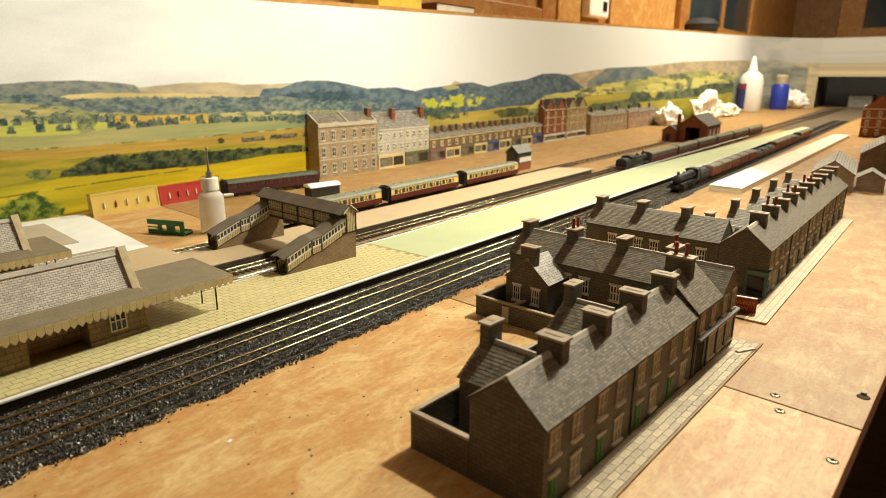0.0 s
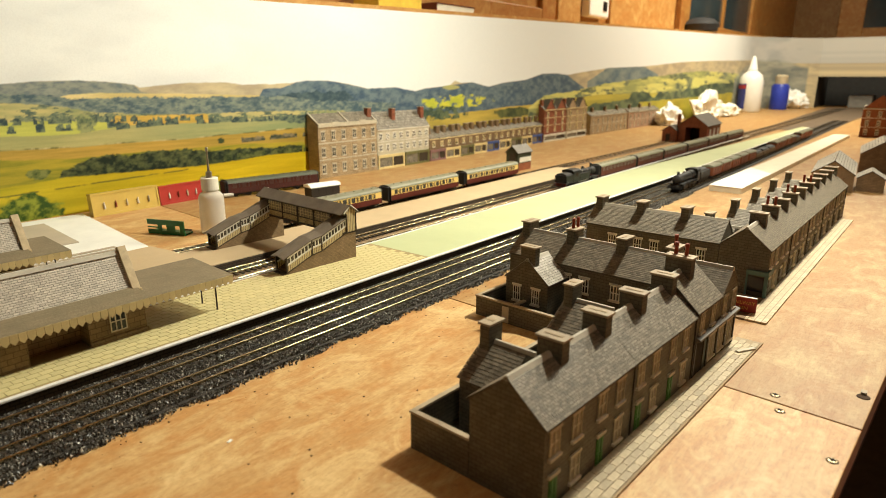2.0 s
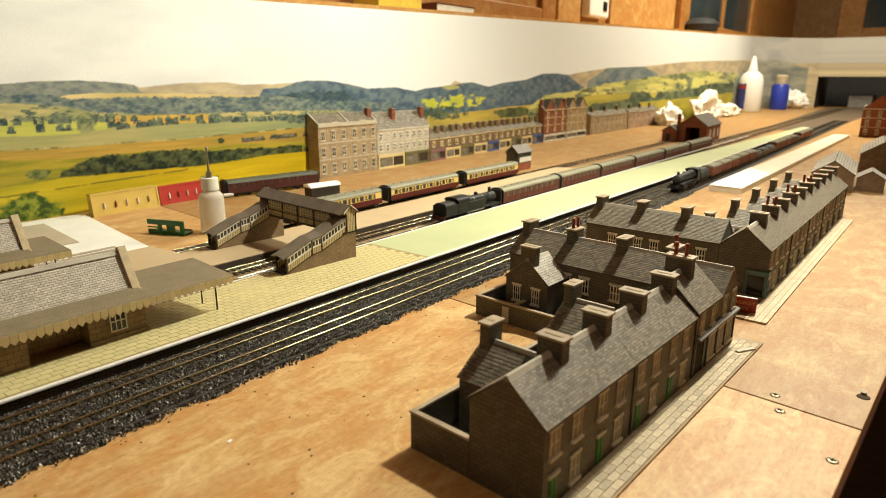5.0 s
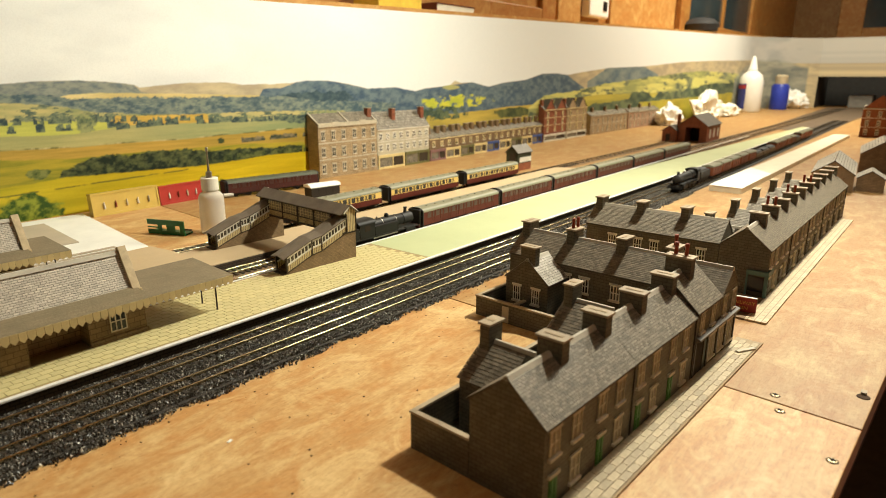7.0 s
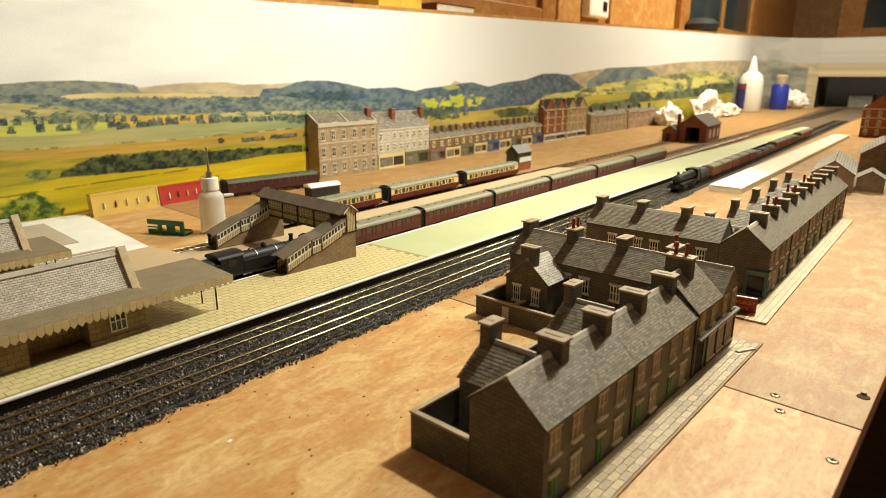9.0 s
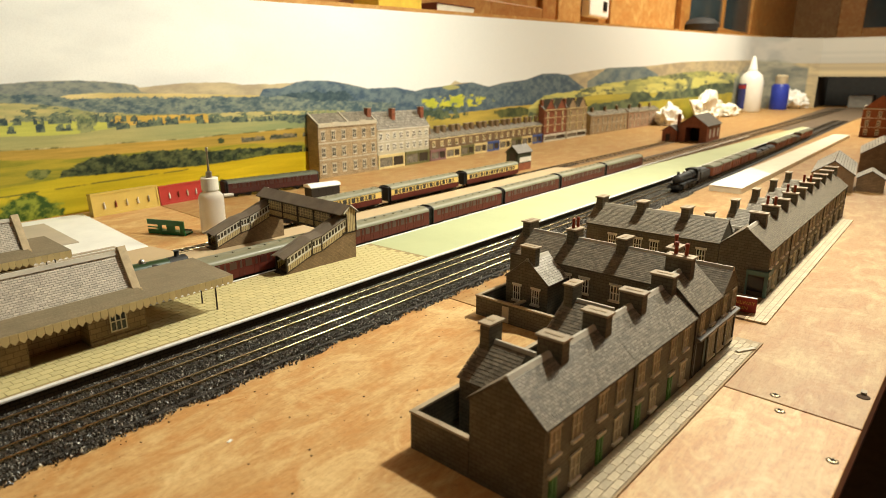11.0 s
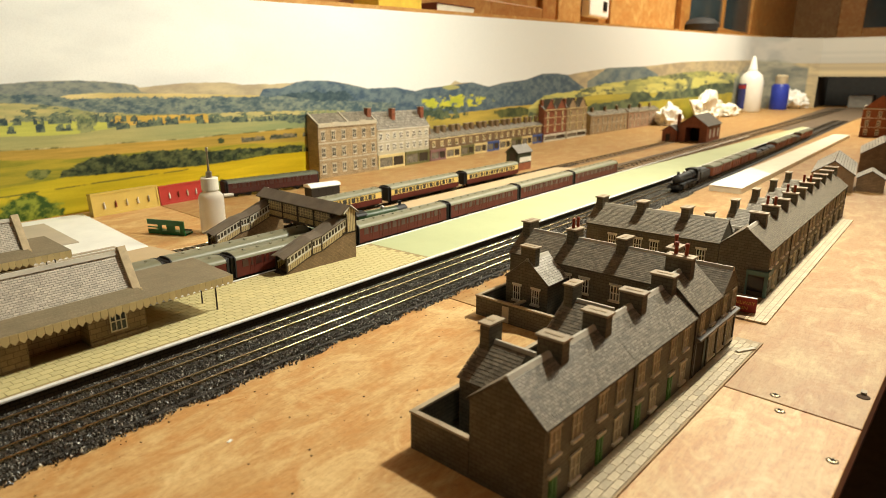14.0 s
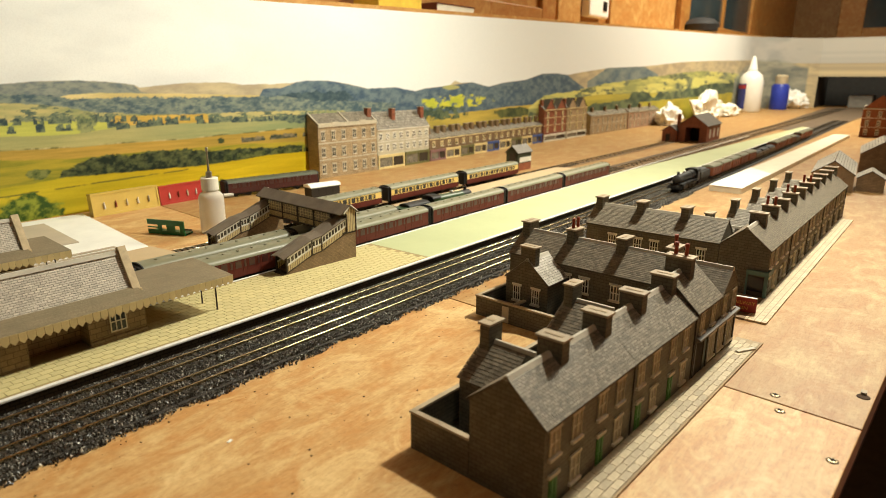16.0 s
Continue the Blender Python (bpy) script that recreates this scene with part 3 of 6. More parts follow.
def corner_pub(m):
    t = thing("corner_pub", m, "dark stone corner pub with slate roof and dark shopfront", "pub")
    gabled(t, 0.0, 0.0342, 0.0, DEEP, 0.0368, 0.0520)
    chimney(t, 0.0175, DEEP / 2 + 0.001, 0.0445, 0.0585, 0.0062, 0.0135, pots=2)
    # cross gable that fronts the street
    a, b, mid = 0.0345, 0.0632, 0.0488
    part("wall", Shape().along_y([(a, 0.0), (b, 0.0), (b, EAVE), (mid, RIDGE_Z - 0.0004), (a, EAVE)][::-1], 0.0, 0.0343), STONE, t)
    for sgn, x in ((-1, a), (1, b)):
        s = swap_xy(slates(-0.0008, 0.0343, (-(x + sgn * 0.0012), EAVE - 0.0004), (-mid, RIDGE_Z + 0.0004), 15))
        part("slate_covering", s, SLATES, t, kind="stuff")
    part("ridge_capping", Shape().along_y([(mid - 0.0016, RIDGE_Z - 0.001), (mid + 0.0016, RIDGE_Z - 0.001), (mid + 0.0005, RIDGE_Z + 0.001), (mid - 0.0005, RIDGE_Z + 0.001)][::-1], -0.0008, 0.0343), RIDGE, t)
    chimney(t, mid, 0.0325, 0.042, 0.0545, 0.0125, 0.0056, pots=1)
    for x in (0.0080, 0.0235):
        sash(t, x, 0.0245, 0.0052, 0.0100)
    for x in (0.0420, 0.0555):
        sash(t, x, 0.0240, 0.0048, 0.0100)
    part("fascia", Shape().along_x([(-0.0030, 0.0212), (0.0, 0.0198), (0.0, 0.0232), (-0.0030, 0.0222)], 0.0012, 0.0628), plain("fascia_board", (0.13, 0.105, 0.075), 0.5), t, "brown shopfront fascia", bevel=0.0002)
    # Flat dark panel on the wall; the archway's shade is only colour.
    part("doorway", Shape().box(0.0015, 0.0128, -0.0004, 0.0002, 0.0, 0.0195), HOLE, t, "dark archway")
    for x in (0.0008, 0.0135, 0.0190, 0.0335, 0.0470, 0.0615):
        part("pilaster", Shape().box(x - 0.0008, x + 0.0008, -0.0010, 0.0001, 0.0, 0.0198), DARK_WOOD, t)
    for x, w in ((0.0262, 0.009), (0.0402, 0.009), (0.0545, 0.010)):
        sash(t, x, 0.0045, w, 0.0125, 0.0, (3, 1))
    part("door", Shape().box(0.0145, 0.0182, -0.0004, 0.0002, 0.0005, 0.0170), plain("dark_green_door", (0.02, 0.045, 0.022), 0.45), t, "dark green pub door")
    return t


corner_pub(at(NEAR, NAZ, 0.1383))

# outrigger of the end pair: strong light on its roof painted as paler slates
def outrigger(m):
    t = thing("rear_extension", m, "stone rear extension with the light on its slates painted pale", "house extension")
    gabled(t, 0.0, 0.0225, 0.0, 0.0310, 0.0270, 0.0400, rows=13, tiles=SLATES_LIT)
    chimney(t, 0.0030, 0.0155, 0.032, 0.0475, 0.0052, 0.0105)
    for y in (0.0085, 0.0225):
        w = sash(t, 0.0, 0.0125, 0.0048, 0.0092, 0.0, (3, 2), -1, WHITE_PAINT, GLASS_DARK, WHITE_PAINT)
        w.matrix_basis = pose(0, y, 0, 0, 0, -90)
    return t


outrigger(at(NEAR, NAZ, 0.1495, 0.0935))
yard = thing("yard_enclosure", at(NEAR, NAZ, 0.1370, 0.0800), "dark stone yard walls with pale coping", "wall")
for a, b, c, d in ((0.0, 0.0016, 0.0, 0.0590), (0.0018, 0.0345, 0.0574, 0.0590), (0.0018, 0.0345, 0.0, 0.0016), (0.0018, 0.0120, 0.0290, 0.0306)):
    w = part("yard_wall", Shape().box(a, b, c, d, 0.0, 0.0125), STONE, yard)
    part("coping", Shape().box(a - 0.0005, b + 0.0005, c - 0.0004, d + 0.0004, 0.0125, 0.0135), CAP, w)
part("yard_floor", Shape().box(0.0018, 0.0345, 0.0018, 0.0572, 0.0, 0.0006), YARD, yard)
part("yard_gate", Shape().box(-0.0005, -0.0001, 0.033, 0.038, 0.0005, 0.0110), SOFFIT, yard)


def lettering(words, size, material, parent, m, align="CENTER"):
    cu = bpy.data.curves.new("lettering", "FONT")
    cu.body, cu.size, cu.extrude, cu.align_x, cu.align_y = words, size, size * 0.02, align, "CENTER"
    tmp = bpy.data.objects.new("lettering", cu)
    me = bpy.data.meshes.new_from_object(tmp)
    bpy.data.objects.remove(tmp)
    me.materials.clear()
    me.materials.append(material)
    ob = new("lettering", me)
    ob.parent = parent
    ob.matrix_basis = m
    return ob


sign = thing("pub_sign", at(FAR, FAZ, 0.0085, -0.0018) @ pose(0, 0, 0.0013, 8, 0, -80), "red pub sign board with yellow lettering leaning by the wall", "sign")
part("board", Shape().box(-0.0080, 0.0080, 0.0, 0.0010, 0.0, 0.0105), plain("red_sign_paint", (0.27, 0.025, 0.02), 0.45), sign, bevel=0.0002)
part("top_edge", Shape().box(-0.0080, 0.0080, -0.0001, 0.0011, 0.0105, 0.0109), WHITE_CARD, sign)
GOLD = plain("yellow_lettering", (0.62, 0.30, 0.06), 0.5)
lettering("RAILWAY", 0.0033, GOLD, sign, pose(0, -0.0003, 0.0068, 90, 0, 0))
lettering("INN", 0.0036, GOLD, sign, pose(0, -0.0003, 0.0030, 90, 0, 0))

pave = tagged(part("pavement", Shape().box(-0.004, 0.2105, -0.0142, -0.0006, 0.0, 0.0009), JOINT, None, "buff stone-sett pavement card in front of the terrace", at=at(NEAR, NAZ)), kind="structure")
part("pavement_edge", Shape().box(-0.004, 0.2105, -0.0152, -0.0144, 0.0, 0.0011), plain("card_edge", (0.36, 0.24, 0.12), 0.7), pave)
structure("pavement_far", Shape().box(-0.003, 0.375, -0.0190, -0.0063, 0.0, 0.0013), grid_card("far_paving", (0.60, 0.47, 0.29), (0.34, 0.25, 0.15), 0.0068, 0.0040, mortar=0.07, contrast=0.15), "buff pavement card along the long row").matrix_world = at(FAR, FAZ)
structure("pavement_far_yard", Shape().box(-0.003, 0.0465, -0.0060, 0.030, 0.0, 0.0012), STONE_FAR, "dark card yard by the street corner").matrix_world = at(FAR, FAZ)
part("fallen_downpipe", Shape().box(0.0, 0.0130, 0.0, 0.0022, 0.0010, 0.0022), SOFFIT, None, at=at(NEAR, NAZ, 0.186, -0.009, -28))
tagged(bpy.data.objects["fallen_downpipe"], "brown card offcut lying on the pavement", "card offcut")

# screws in the plywood
for k, (x, y) in enumerate(((0.316, 0.043), (0.301, 0.038), (0.271, 0.013))):
    s = thing("screw", pose(x, y, 0, 0, 0, 40 * k), "bright countersunk screw in the plywood", "screw", "screws in the plywood")
    part("head", Shape().turned([(0.0018, 0.0), (0.0017, 0.0004), (0.0011, 0.0005)], sides=20), SCREW, s)
    # Slot and countersink are raised dark pieces with their shade as colour.
    part("cross_slot", Shape().box(-0.0012, 0.0012, -0.0003, 0.0003, 0.0005, 0.0008).box(-0.0003, 0.0003, -0.0012, 0.0012, 0.0005, 0.0008), HOLE, s)
    part("countersink", Shape().turned([(0.0024, 0.0001), (0.0023, 0.0002)], sides=20), SEAM, s)
s = thing("screw", pose(0.341, 0.009, 0), "screw hole with splintered edge in the plywood", "screw hole")
# A dark disc on the board paints the shade of the hole.
part("countersink", Shape().turned([(0.0030, 0.0001), (0.0027, 0.0004)], sides=16), SEAM, s)
part("splinter", Shape().box(0.002, 0.006, -0.001, 0.0015, 0.0002, 0.0014), CAP, s)

# crumbs of ballast and dust on the plywood
crumbs = Shape()
for k in range(260):
    x, y = 0.05 + 0.36 * rng.random(), 0.255 - 0.17 * rng.random() ** 2.2
    r = 0.0002 + 0.0004 * rng.random() ** 2
    if y < 0.17 and x > 0.155:
        continue
    crumbs.add([(x + r, y, 0.0001), (x - r, y + r, 0.0001), (x - r * 0.6, y - r, 0.0001), (x, y, r)], [(0, 1, 3), (1, 2, 3), (2, 0, 3)])
tagged(part("crumbs", crumbs, HOLE), "dark crumbs of ballast scattered on the plywood", "crumbs", kind="stuff")
tagged(part("card_scrap", Shape().box(-0.0012, 0.0012, -0.0006, 0.0006, 0, 0.0004), WHITE_CARD, at=pose(0.127, 0.2155, 0.0, 0, 0, 20)), "tiny scrap of white card on the plywood", "card scrap")

# ---- station buildings ----


def zigzag(w, h, tooth):
    """One valance board with a pointed foot."""
    return Shape().add([(0, 0, 0), (w, 0, 0), (w, 0, -h + tooth), (w / 2, 0, -h), (0, 0, -h + tooth), (0, 0.0004, 0), (w, 0.0004, 0), (w, 0.0004, -h + tooth), (w / 2, 0.0004, -h), (0, 0.0004, -h + tooth)],
                       [(4, 3, 2, 1, 0), (5, 6, 7, 8, 9), (0, 1, 6, 5), (1, 2, 7, 6), (2, 3, 8, 7), (3, 4, 9, 8), (4, 0, 5, 9)])


CANOPY = grid_card("canopy_planks_card", (0.27, 0.215, 0.13), (0.20, 0.155, 0.09), 0.9, 0.0011, mortar=0.12, vary=0.06, contrast=0.2)
STATION_SLATES = island("station_slates", (0.56, 0.49, 0.39), 0.5, 0.16)
COPING = plain("buff_coping", (0.50, 0.38, 0.22), 0.6, vary=0.15, coarse=200)
VALANCE = plain("cream_valance", (0.55, 0.42, 0.19), 0.55, vary=0.1, spread=0.15)


def station(m, label, gable, reach, base):
    """Low stone station: x to the right, front wall at y = 0 and a canopy out over the platform."""
    t = thing("station_building", m, label, "station")
    x0 = -0.30
    z0 = base
    w = Shape()
    for a, b in ((x0, gable - 0.060), (gable - 0.031, gable)):
        w.box(a, b, 0.0, 0.0370, z0, 0.0292)
    w.box(gable - 0.0602, gable - 0.0308, 0.012, 0.0370, z0, 0.0292)
    part("wall", w, STATION, t)
    part("gable_wall", Shape().along_x([(0.008, 0.0293), (0.030, 0.0293), (0.030, 0.0331), (0.019, 0.0515), (0.008, 0.0331)], gable - 0.0035, gable), STATION, t)
    part("roof_slope", Shape().add(*roof_plate(x0, gable - 0.001, 0.0080, 0.019, 0.0325, 0.0515)), SLATE_DARK, t)
    part("roof_slope", Shape().add(*roof_plate(x0, gable - 0.001, 0.0300, 0.019, 0.0325, 0.0515)), SLATE_DARK, t)
    part("slate_covering", slates(x0, gable - 0.001, (0.0075, 0.0325), (0.019, 0.0520), 18, 0.0027), STATION_SLATES, t, "grey-buff stone slates", kind="stuff")
    part("ridge_capping", Shape().along_x([(0.0172, 0.0507), (0.0208, 0.0507), (0.0196, 0.0529), (0.0184, 0.0529)], x0, gable - 0.001), RIDGE, t)
    c = part("gable_coping", Shape().beam((gable - 0.0005, 0.0068, 0.0318), (gable - 0.0005, 0.0195, 0.0545), 0.0046, 0.0030), COPING, t, "buff stone gable coping", bevel=0.0002)
    part("kneeler", Shape().box(gable - 0.0030, gable + 0.0022, 0.0045, 0.0085, 0.0285, 0.0325), COPING, c, bevel=0.0002)
    # canopy: flat planked roof with a valance
    fz, bz, yf, yb = 0.0302, 0.0332, -0.0085, 0.0082
    cano = part("canopy", Shape().along_x([(yf, fz - 0.0008), (yb, bz - 0.0008), (yb, bz), (yf, fz)], x0, gable + 0.0002).along_x([(yf, fz - 0.0008), (0.0370, bz - 0.0012), (0.0370, bz - 0.0004), (yf, fz)], gable + 0.0002, reach), CANOPY, t, "brown planked canopy roof")
    board = zigzag(0.00365, 0.0056, 0.0020).mesh("valance_board", VALANCE)
    x = reach - 0.0038
    while x > gable - 0.115:
        part("valance_board", board, VALANCE, cano, at=pose(x, yf - 0.0004, fz - 0.0002))
        x -= 0.0038
    part("valance_board", Shape().box(x0, x + 0.0038, yf - 0.0004, yf, fz - 0.0046, fz - 0.0002), VALANCE, cano)
    y = yf
    while y < 0.034:
        part("valance_board", board, VALANCE, cano, at=pose(reach, y, fz - 0.0004 + 0.0030 * (y - yf) / 0.046, 0, 0, 90))
        y += 0.0038
    for y in (-0.0015, 0.0155):
        part("post", Shape().turned([(0.0007, z0), (0.0005, z0 + 0.001), (0.0005, 0.0285)], reach - 0.0085, y, 8), DARK_WOOD, t, "thin dark canopy post")
    for x in (gable - 0.0155, gable - 0.0790):
        win = part("window", Shape().box(x - 0.0042, x + 0.0042, -0.0003, 0.0002, z0 + 0.0055, z0 + 0.0165), GLASS_DARK, t)
        fr = Shape()
        for k in range(4):
            fr.box(x - 0.0042 + 0.0028 * k - 0.0003, x - 0.0042 + 0.0028 * k + 0.0003, -0.0008, -0.0002, z0 + 0.0055, z0 + 0.0165)
        for k in range(3):
            fr.box(x - 0.0045, x + 0.0045, -0.0008, -0.0002, z0 + 0.0053 + 0.0055 * k, z0 + 0.0059 + 0.0055 * k)
        part("window_frame", fr, WHITE_PAINT, win, "white window frame")
    part("plinth", Shape().box(gable - 0.0308, gable + 0.0006, -0.0007, -0.0001, z0, z0 + 0.0028), STATION, t)
    return t


station(pose(0.0, 0.3405, 0.0), "stone station building with planked canopy and cream valance", 0.1565, 0.2090, 0.0079)
station(pose(0.0, 0.4680, 0.0027), "second stone station building with canopy on the far platform", 0.1450, 0.1665, 0.0052)

# platform slabs under the canopy and beyond
slab_mesh = Shape().box(0.00018, 0.00582, 0.00016, 0.00484, 0.0078, 0.0080).mesh("slab", PLATFORM)
rest, count = Shape(), 0
for j in range(13):
    y = 0.3165 + j * 0.005
    if y + 0.005 > 0.3785:
        break
    x = 0.03 - (0.003 if j % 2 else 0.0)
    while x < 0.368:
        yy = y + lie(x) * max(0.0, 1 - j / 12)
        hidden = (x < 0.155 and y > 0.341)
        near = x < 0.30 and (j < 5 or x > 0.185)
        if not hidden and near and count < 290:
            part("slab", slab_mesh, PLATFORM, plat_top, at=pose(x, yy, 0))
            count += 1
        elif not hidden:
            rest.box(x + 0.00018, x + 0.00582, yy + 0.00016, yy + 0.00484, 0.0078, 0.0080)
        x += 0.006
part("slabs", rest, PLATFORM, plat_top, kind="stuff")

# ---- footbridge ----
BOARDS = grid_card("cream_matchboard", (0.64, 0.50, 0.25), (0.20, 0.14, 0.07), 0.0016, 0.9, wall=True, mortar=0.16, vary=0.05, contrast=0.12)
BRIDGE_ROOF = plain("dark_felt_roof", (0.16, 0.125, 0.088), 0.6, vary=0.2, coarse=90)
bridge = thing("footbridge", pose(0.338, 0.357, 0, 0, 0, -4.0), "covered station footbridge with cream boards and brown roof", "footbridge")
STEPS = [(-0.0660, 0.0095), (-0.0430, 0.0185), (-0.0335, 0.0200), (-0.0090, 0.0300)]


def rail_z(x):
    for (a, za), (b, zb) in zip(STEPS[:-1], STEPS[1:]):
        if x <= b:
            return za + (zb - za) * (x - a) / (b - a)
    return STEPS[-1][1]


def strip(xa, xb, y0, y1, lo, hi):
    """A band that follows the flight between two offsets above its stringer."""
    s = Shape()
    xs = [xa] + [x for x, _ in STEPS if xa < x < xb] + [xb]
    for a, b in zip(xs[:-1], xs[1:]):
        s.along_y([(a, rail_z(a) + lo), (a, rail_z(a) + hi), (b, rail_z(b) + hi), (b, rail_z(b) + lo)][::-1], y0, y1)
    return s


def flight(y):
    wid = 0.0140
    f = part("stair_flight", Shape().along_y([(-0.0660, 0.0079), (-0.0660, 0.0095), (-0.0430, 0.0185), (-0.0335, 0.0200), (-0.0090, 0.0300), (0.0, 0.0300), (0.0, 0.0079)][::-1], y, y + wid), BRICK_BRIDGE, bridge, "buff brick stair base")
    for yy in (y, y + wid - 0.0006):
        for a, b in ((-0.0655, -0.0432), (-0.0425, -0.0340), (-0.0330, -0.0095)):
            part("boarding", strip(a, b, yy - 0.0003, yy + 0.0005, 0.0002, 0.0050), BOARDS, f, "cream matchboarding")
            wz = strip(a, b, yy - 0.0005, yy + 0.0004, 0.0048, 0.0060)
            q = strip(a, b, yy - 0.0005, yy + 0.0004, 0.0100, 0.0112)
            wz.add(q.v, q.f)
            n = max(2, round((b - a) / 0.0030))
            for k in range(n + 1):
                x = a + (b - a) * k / n
                z = rail_z(x)
                wz.box(x - 0.00036, x + 0.00036, yy - 0.0005, yy + 0.0004, z + 0.0050, z + 0.0106)
            part("window_frame", wz, WHITE_PAINT, f, "white glazing bars")
            part("pane", strip(a, b, yy + 0.0001, yy + 0.0003, 0.0055, 0.0106), plain("smoky_pane", (0.10, 0.085, 0.06), 0.2, vary=0.2, relief=0), f)
        for x in (-0.0658, -0.0429, -0.0338, -0.0093):
            part("corner_post", Shape().box(x - 0.0005, x + 0.0005, yy - 0.0007, yy + 0.0008, rail_z(x) - 0.0002, rail_z(x) + 0.0116), DARK_WOOD, f)
        part("stringer", strip(-0.0660, -0.0090, yy - 0.0004, yy + 0.0004, -0.0006, 0.0003), DARK_WOOD, f)
    ym = y + wid / 2
    for sgn in (-1, 1):
        s = Shape()
        xs = [-0.0690, -0.0435, -0.0330, -0.0085]
        for a, b in zip(xs[:-1], xs[1:]):
            za, zb = (rail_z(max(a, -0.066)) + 0.0116 - 0.0004 * (a < -0.066) * 3, rail_z(b) + 0.0116)
            yo, top = y + wid / 2 + sgn * (wid / 2 + 0.0012), 0.0016
            s.add([(a, yo, za), (b, yo, zb), (b, ym, zb + top), (a, ym, za + top), (a, yo, za + 0.0006), (b, yo, zb + 0.0006), (b, ym, zb + top + 0.0006), (a, ym, za + top + 0.0006)],
                  [(0, 1, 2, 3), (7, 6, 5, 4), (4, 5, 1, 0), (5, 6, 2, 1), (6, 7, 3, 2), (7, 4, 0, 3)])
        part("roof", s, BRIDGE_ROOF, f, "brown roofing sheet")
    # open foot of the stairs
    st = Shape()
    for k in range(4):
        st.box(-0.0690 + 0.0030 * k, -0.0660 + 0.0030 * k, y + 0.0008, y + wid - 0.0008, 0.0079, 0.0088 + 0.0010 * k)
    part("step", st, DARK_WOOD, f)
    return f


flight(0.0)
flight(0.1020)
dk = part("deck", Shape().box(-0.0135, 0.0, -0.0006, 0.1166, 0.0290, 0.0304), DARK_WOOD, bridge, "dark deck beam")
for x, face in ((-0.0137, -1), (-0.0003, 1)):
    part("boarding", Shape().box(x, x + 0.0005, 0.0135, 0.1030, 0.0304, 0.0352), BOARDS, dk)
    part("truss_rail", Shape().box(x - 0.0004, x + 0.0009, 0.0135, 0.1030, 0.0348, 0.0356).box(x - 0.0004, x + 0.0009, 0.0135, 0.1030, 0.0432, 0.0440).box(x - 0.0006, x + 0.0009, 0.0135, 0.1030, 0.0288, 0.0300), DARK_WOOD, dk)
    bars = Shape()
    for k in range(25):
        y = 0.0150 + k * 0.0036
        bars.box(x, x + 0.0005, y - 0.0002, y + 0.0002, 0.0356, 0.0432)
    for z in (0.0381, 0.0406):
        bars.box(x, x + 0.0005, 0.0135, 0.1030, z - 0.0002, z + 0.0002)
    part("glazing_bars", bars, CREAM, dk)
    part("pane", Shape().box(x + 0.0002, x + 0.0003, 0.0135, 0.1030, 0.0356, 0.0432), plain("buff_pane", (0.36, 0.30, 0.19), 0.2, vary=0.3, coarse=300, relief=0), dk)
    for k in range(5):
        y = 0.0135 + k * 0.0224
        part("deck_post", Shape().box(x - 0.0007, x + 0.0009, y - 0.0006, y + 0.0006, 0.0290, 0.0442), DARK_WOOD, dk)
for y in (-0.0006, 0.1160):
    t_ = part("tower_end", Shape().along_y([(-0.0092 if y < 0.1 else -0.0135, 0.0300), (0.0004, 0.0300), (0.0004, 0.0458), (-0.0046, 0.0510), (-0.0092 if y < 0.1 else -0.0135, 0.0458)][::-1], y, y + 0.0006), BOARDS, bridge, "cream boarded tower end")
    part("barge_board", Shape().beam((0.0026, y - 0.0004, 0.0454), (-0.0047, y - 0.0004, 0.0513), 0.0007, 0.0009).beam((-0.0047, y - 0.0004, 0.0513), (-0.0118, y - 0.0004, 0.0454), 0.0007, 0.0009), WHITE_PAINT, t_)
    for x in (-0.0092, 0.0002):
        part("corner_post", Shape().box(x - 0.0004, x + 0.0004, y - 0.0004, y + 0.0008, 0.0300, 0.0448), DARK_WOOD, t_)
for a, b in ((-0.0160, -0.0067), (0.0026, -0.0067)):
    s = Shape()
    s.add([(a, -0.0020, 0.0446), (a, 0.1186, 0.0446), (b, 0.1186, 0.0512), (b, -0.0020, 0.0512), (a, -0.0020, 0.0453), (a, 0.1186, 0.0453), (b, 0.1186, 0.0519), (b, -0.0020, 0.0519)],
          [(0, 1, 2, 3), (7, 6, 5, 4), (4, 5, 1, 0), (5, 6, 2, 1), (6, 7, 3, 2), (7, 4, 0, 3)])
    part("roof", s, BRIDGE_ROOF, bridge, "brown roofing sheet")

# ---- painted backdrop and the room behind ----


# Lines of the printed country, as (x, z) on the backdrop sheet
SKYLINE = [(0.23, 0.1397), (0.261, 0.1423), (0.299, 0.1432), (0.34, 0.1412), (0.364, 0.1379), (0.37, 0.1353), (0.429, 0.14), (0.485, 0.1403), (0.51, 0.1372), (0.556, 0.1376), (0.659, 0.1417), (0.7, 0.1364), (0.743, 0.129), (0.862, 0.1225), (0.888, 0.127), (0.959, 0.1312), (0.977, 0.1403), (0.995, 0.1361), (1.032, 0.1369), (1.091, 0.1276), (1.143, 0.135), (1.234, 0.1405), (1.308, 0.154), (1.432, 0.1517), (1.508, 0.1588), (1.658, 0.17), (1.92, 0.1776), (2.277, 0.1969), (2.603, 0.2067), (3.209, 0.2205), (3.525, 0.2123)]
WOODED_LEFT = [(0.23, 0.1397), (0.261, 0.1423), (0.299, 0.1432), (0.34, 0.1412), (0.364, 0.1379), (0.371, 0.1302), (0.405, 0.1236)]
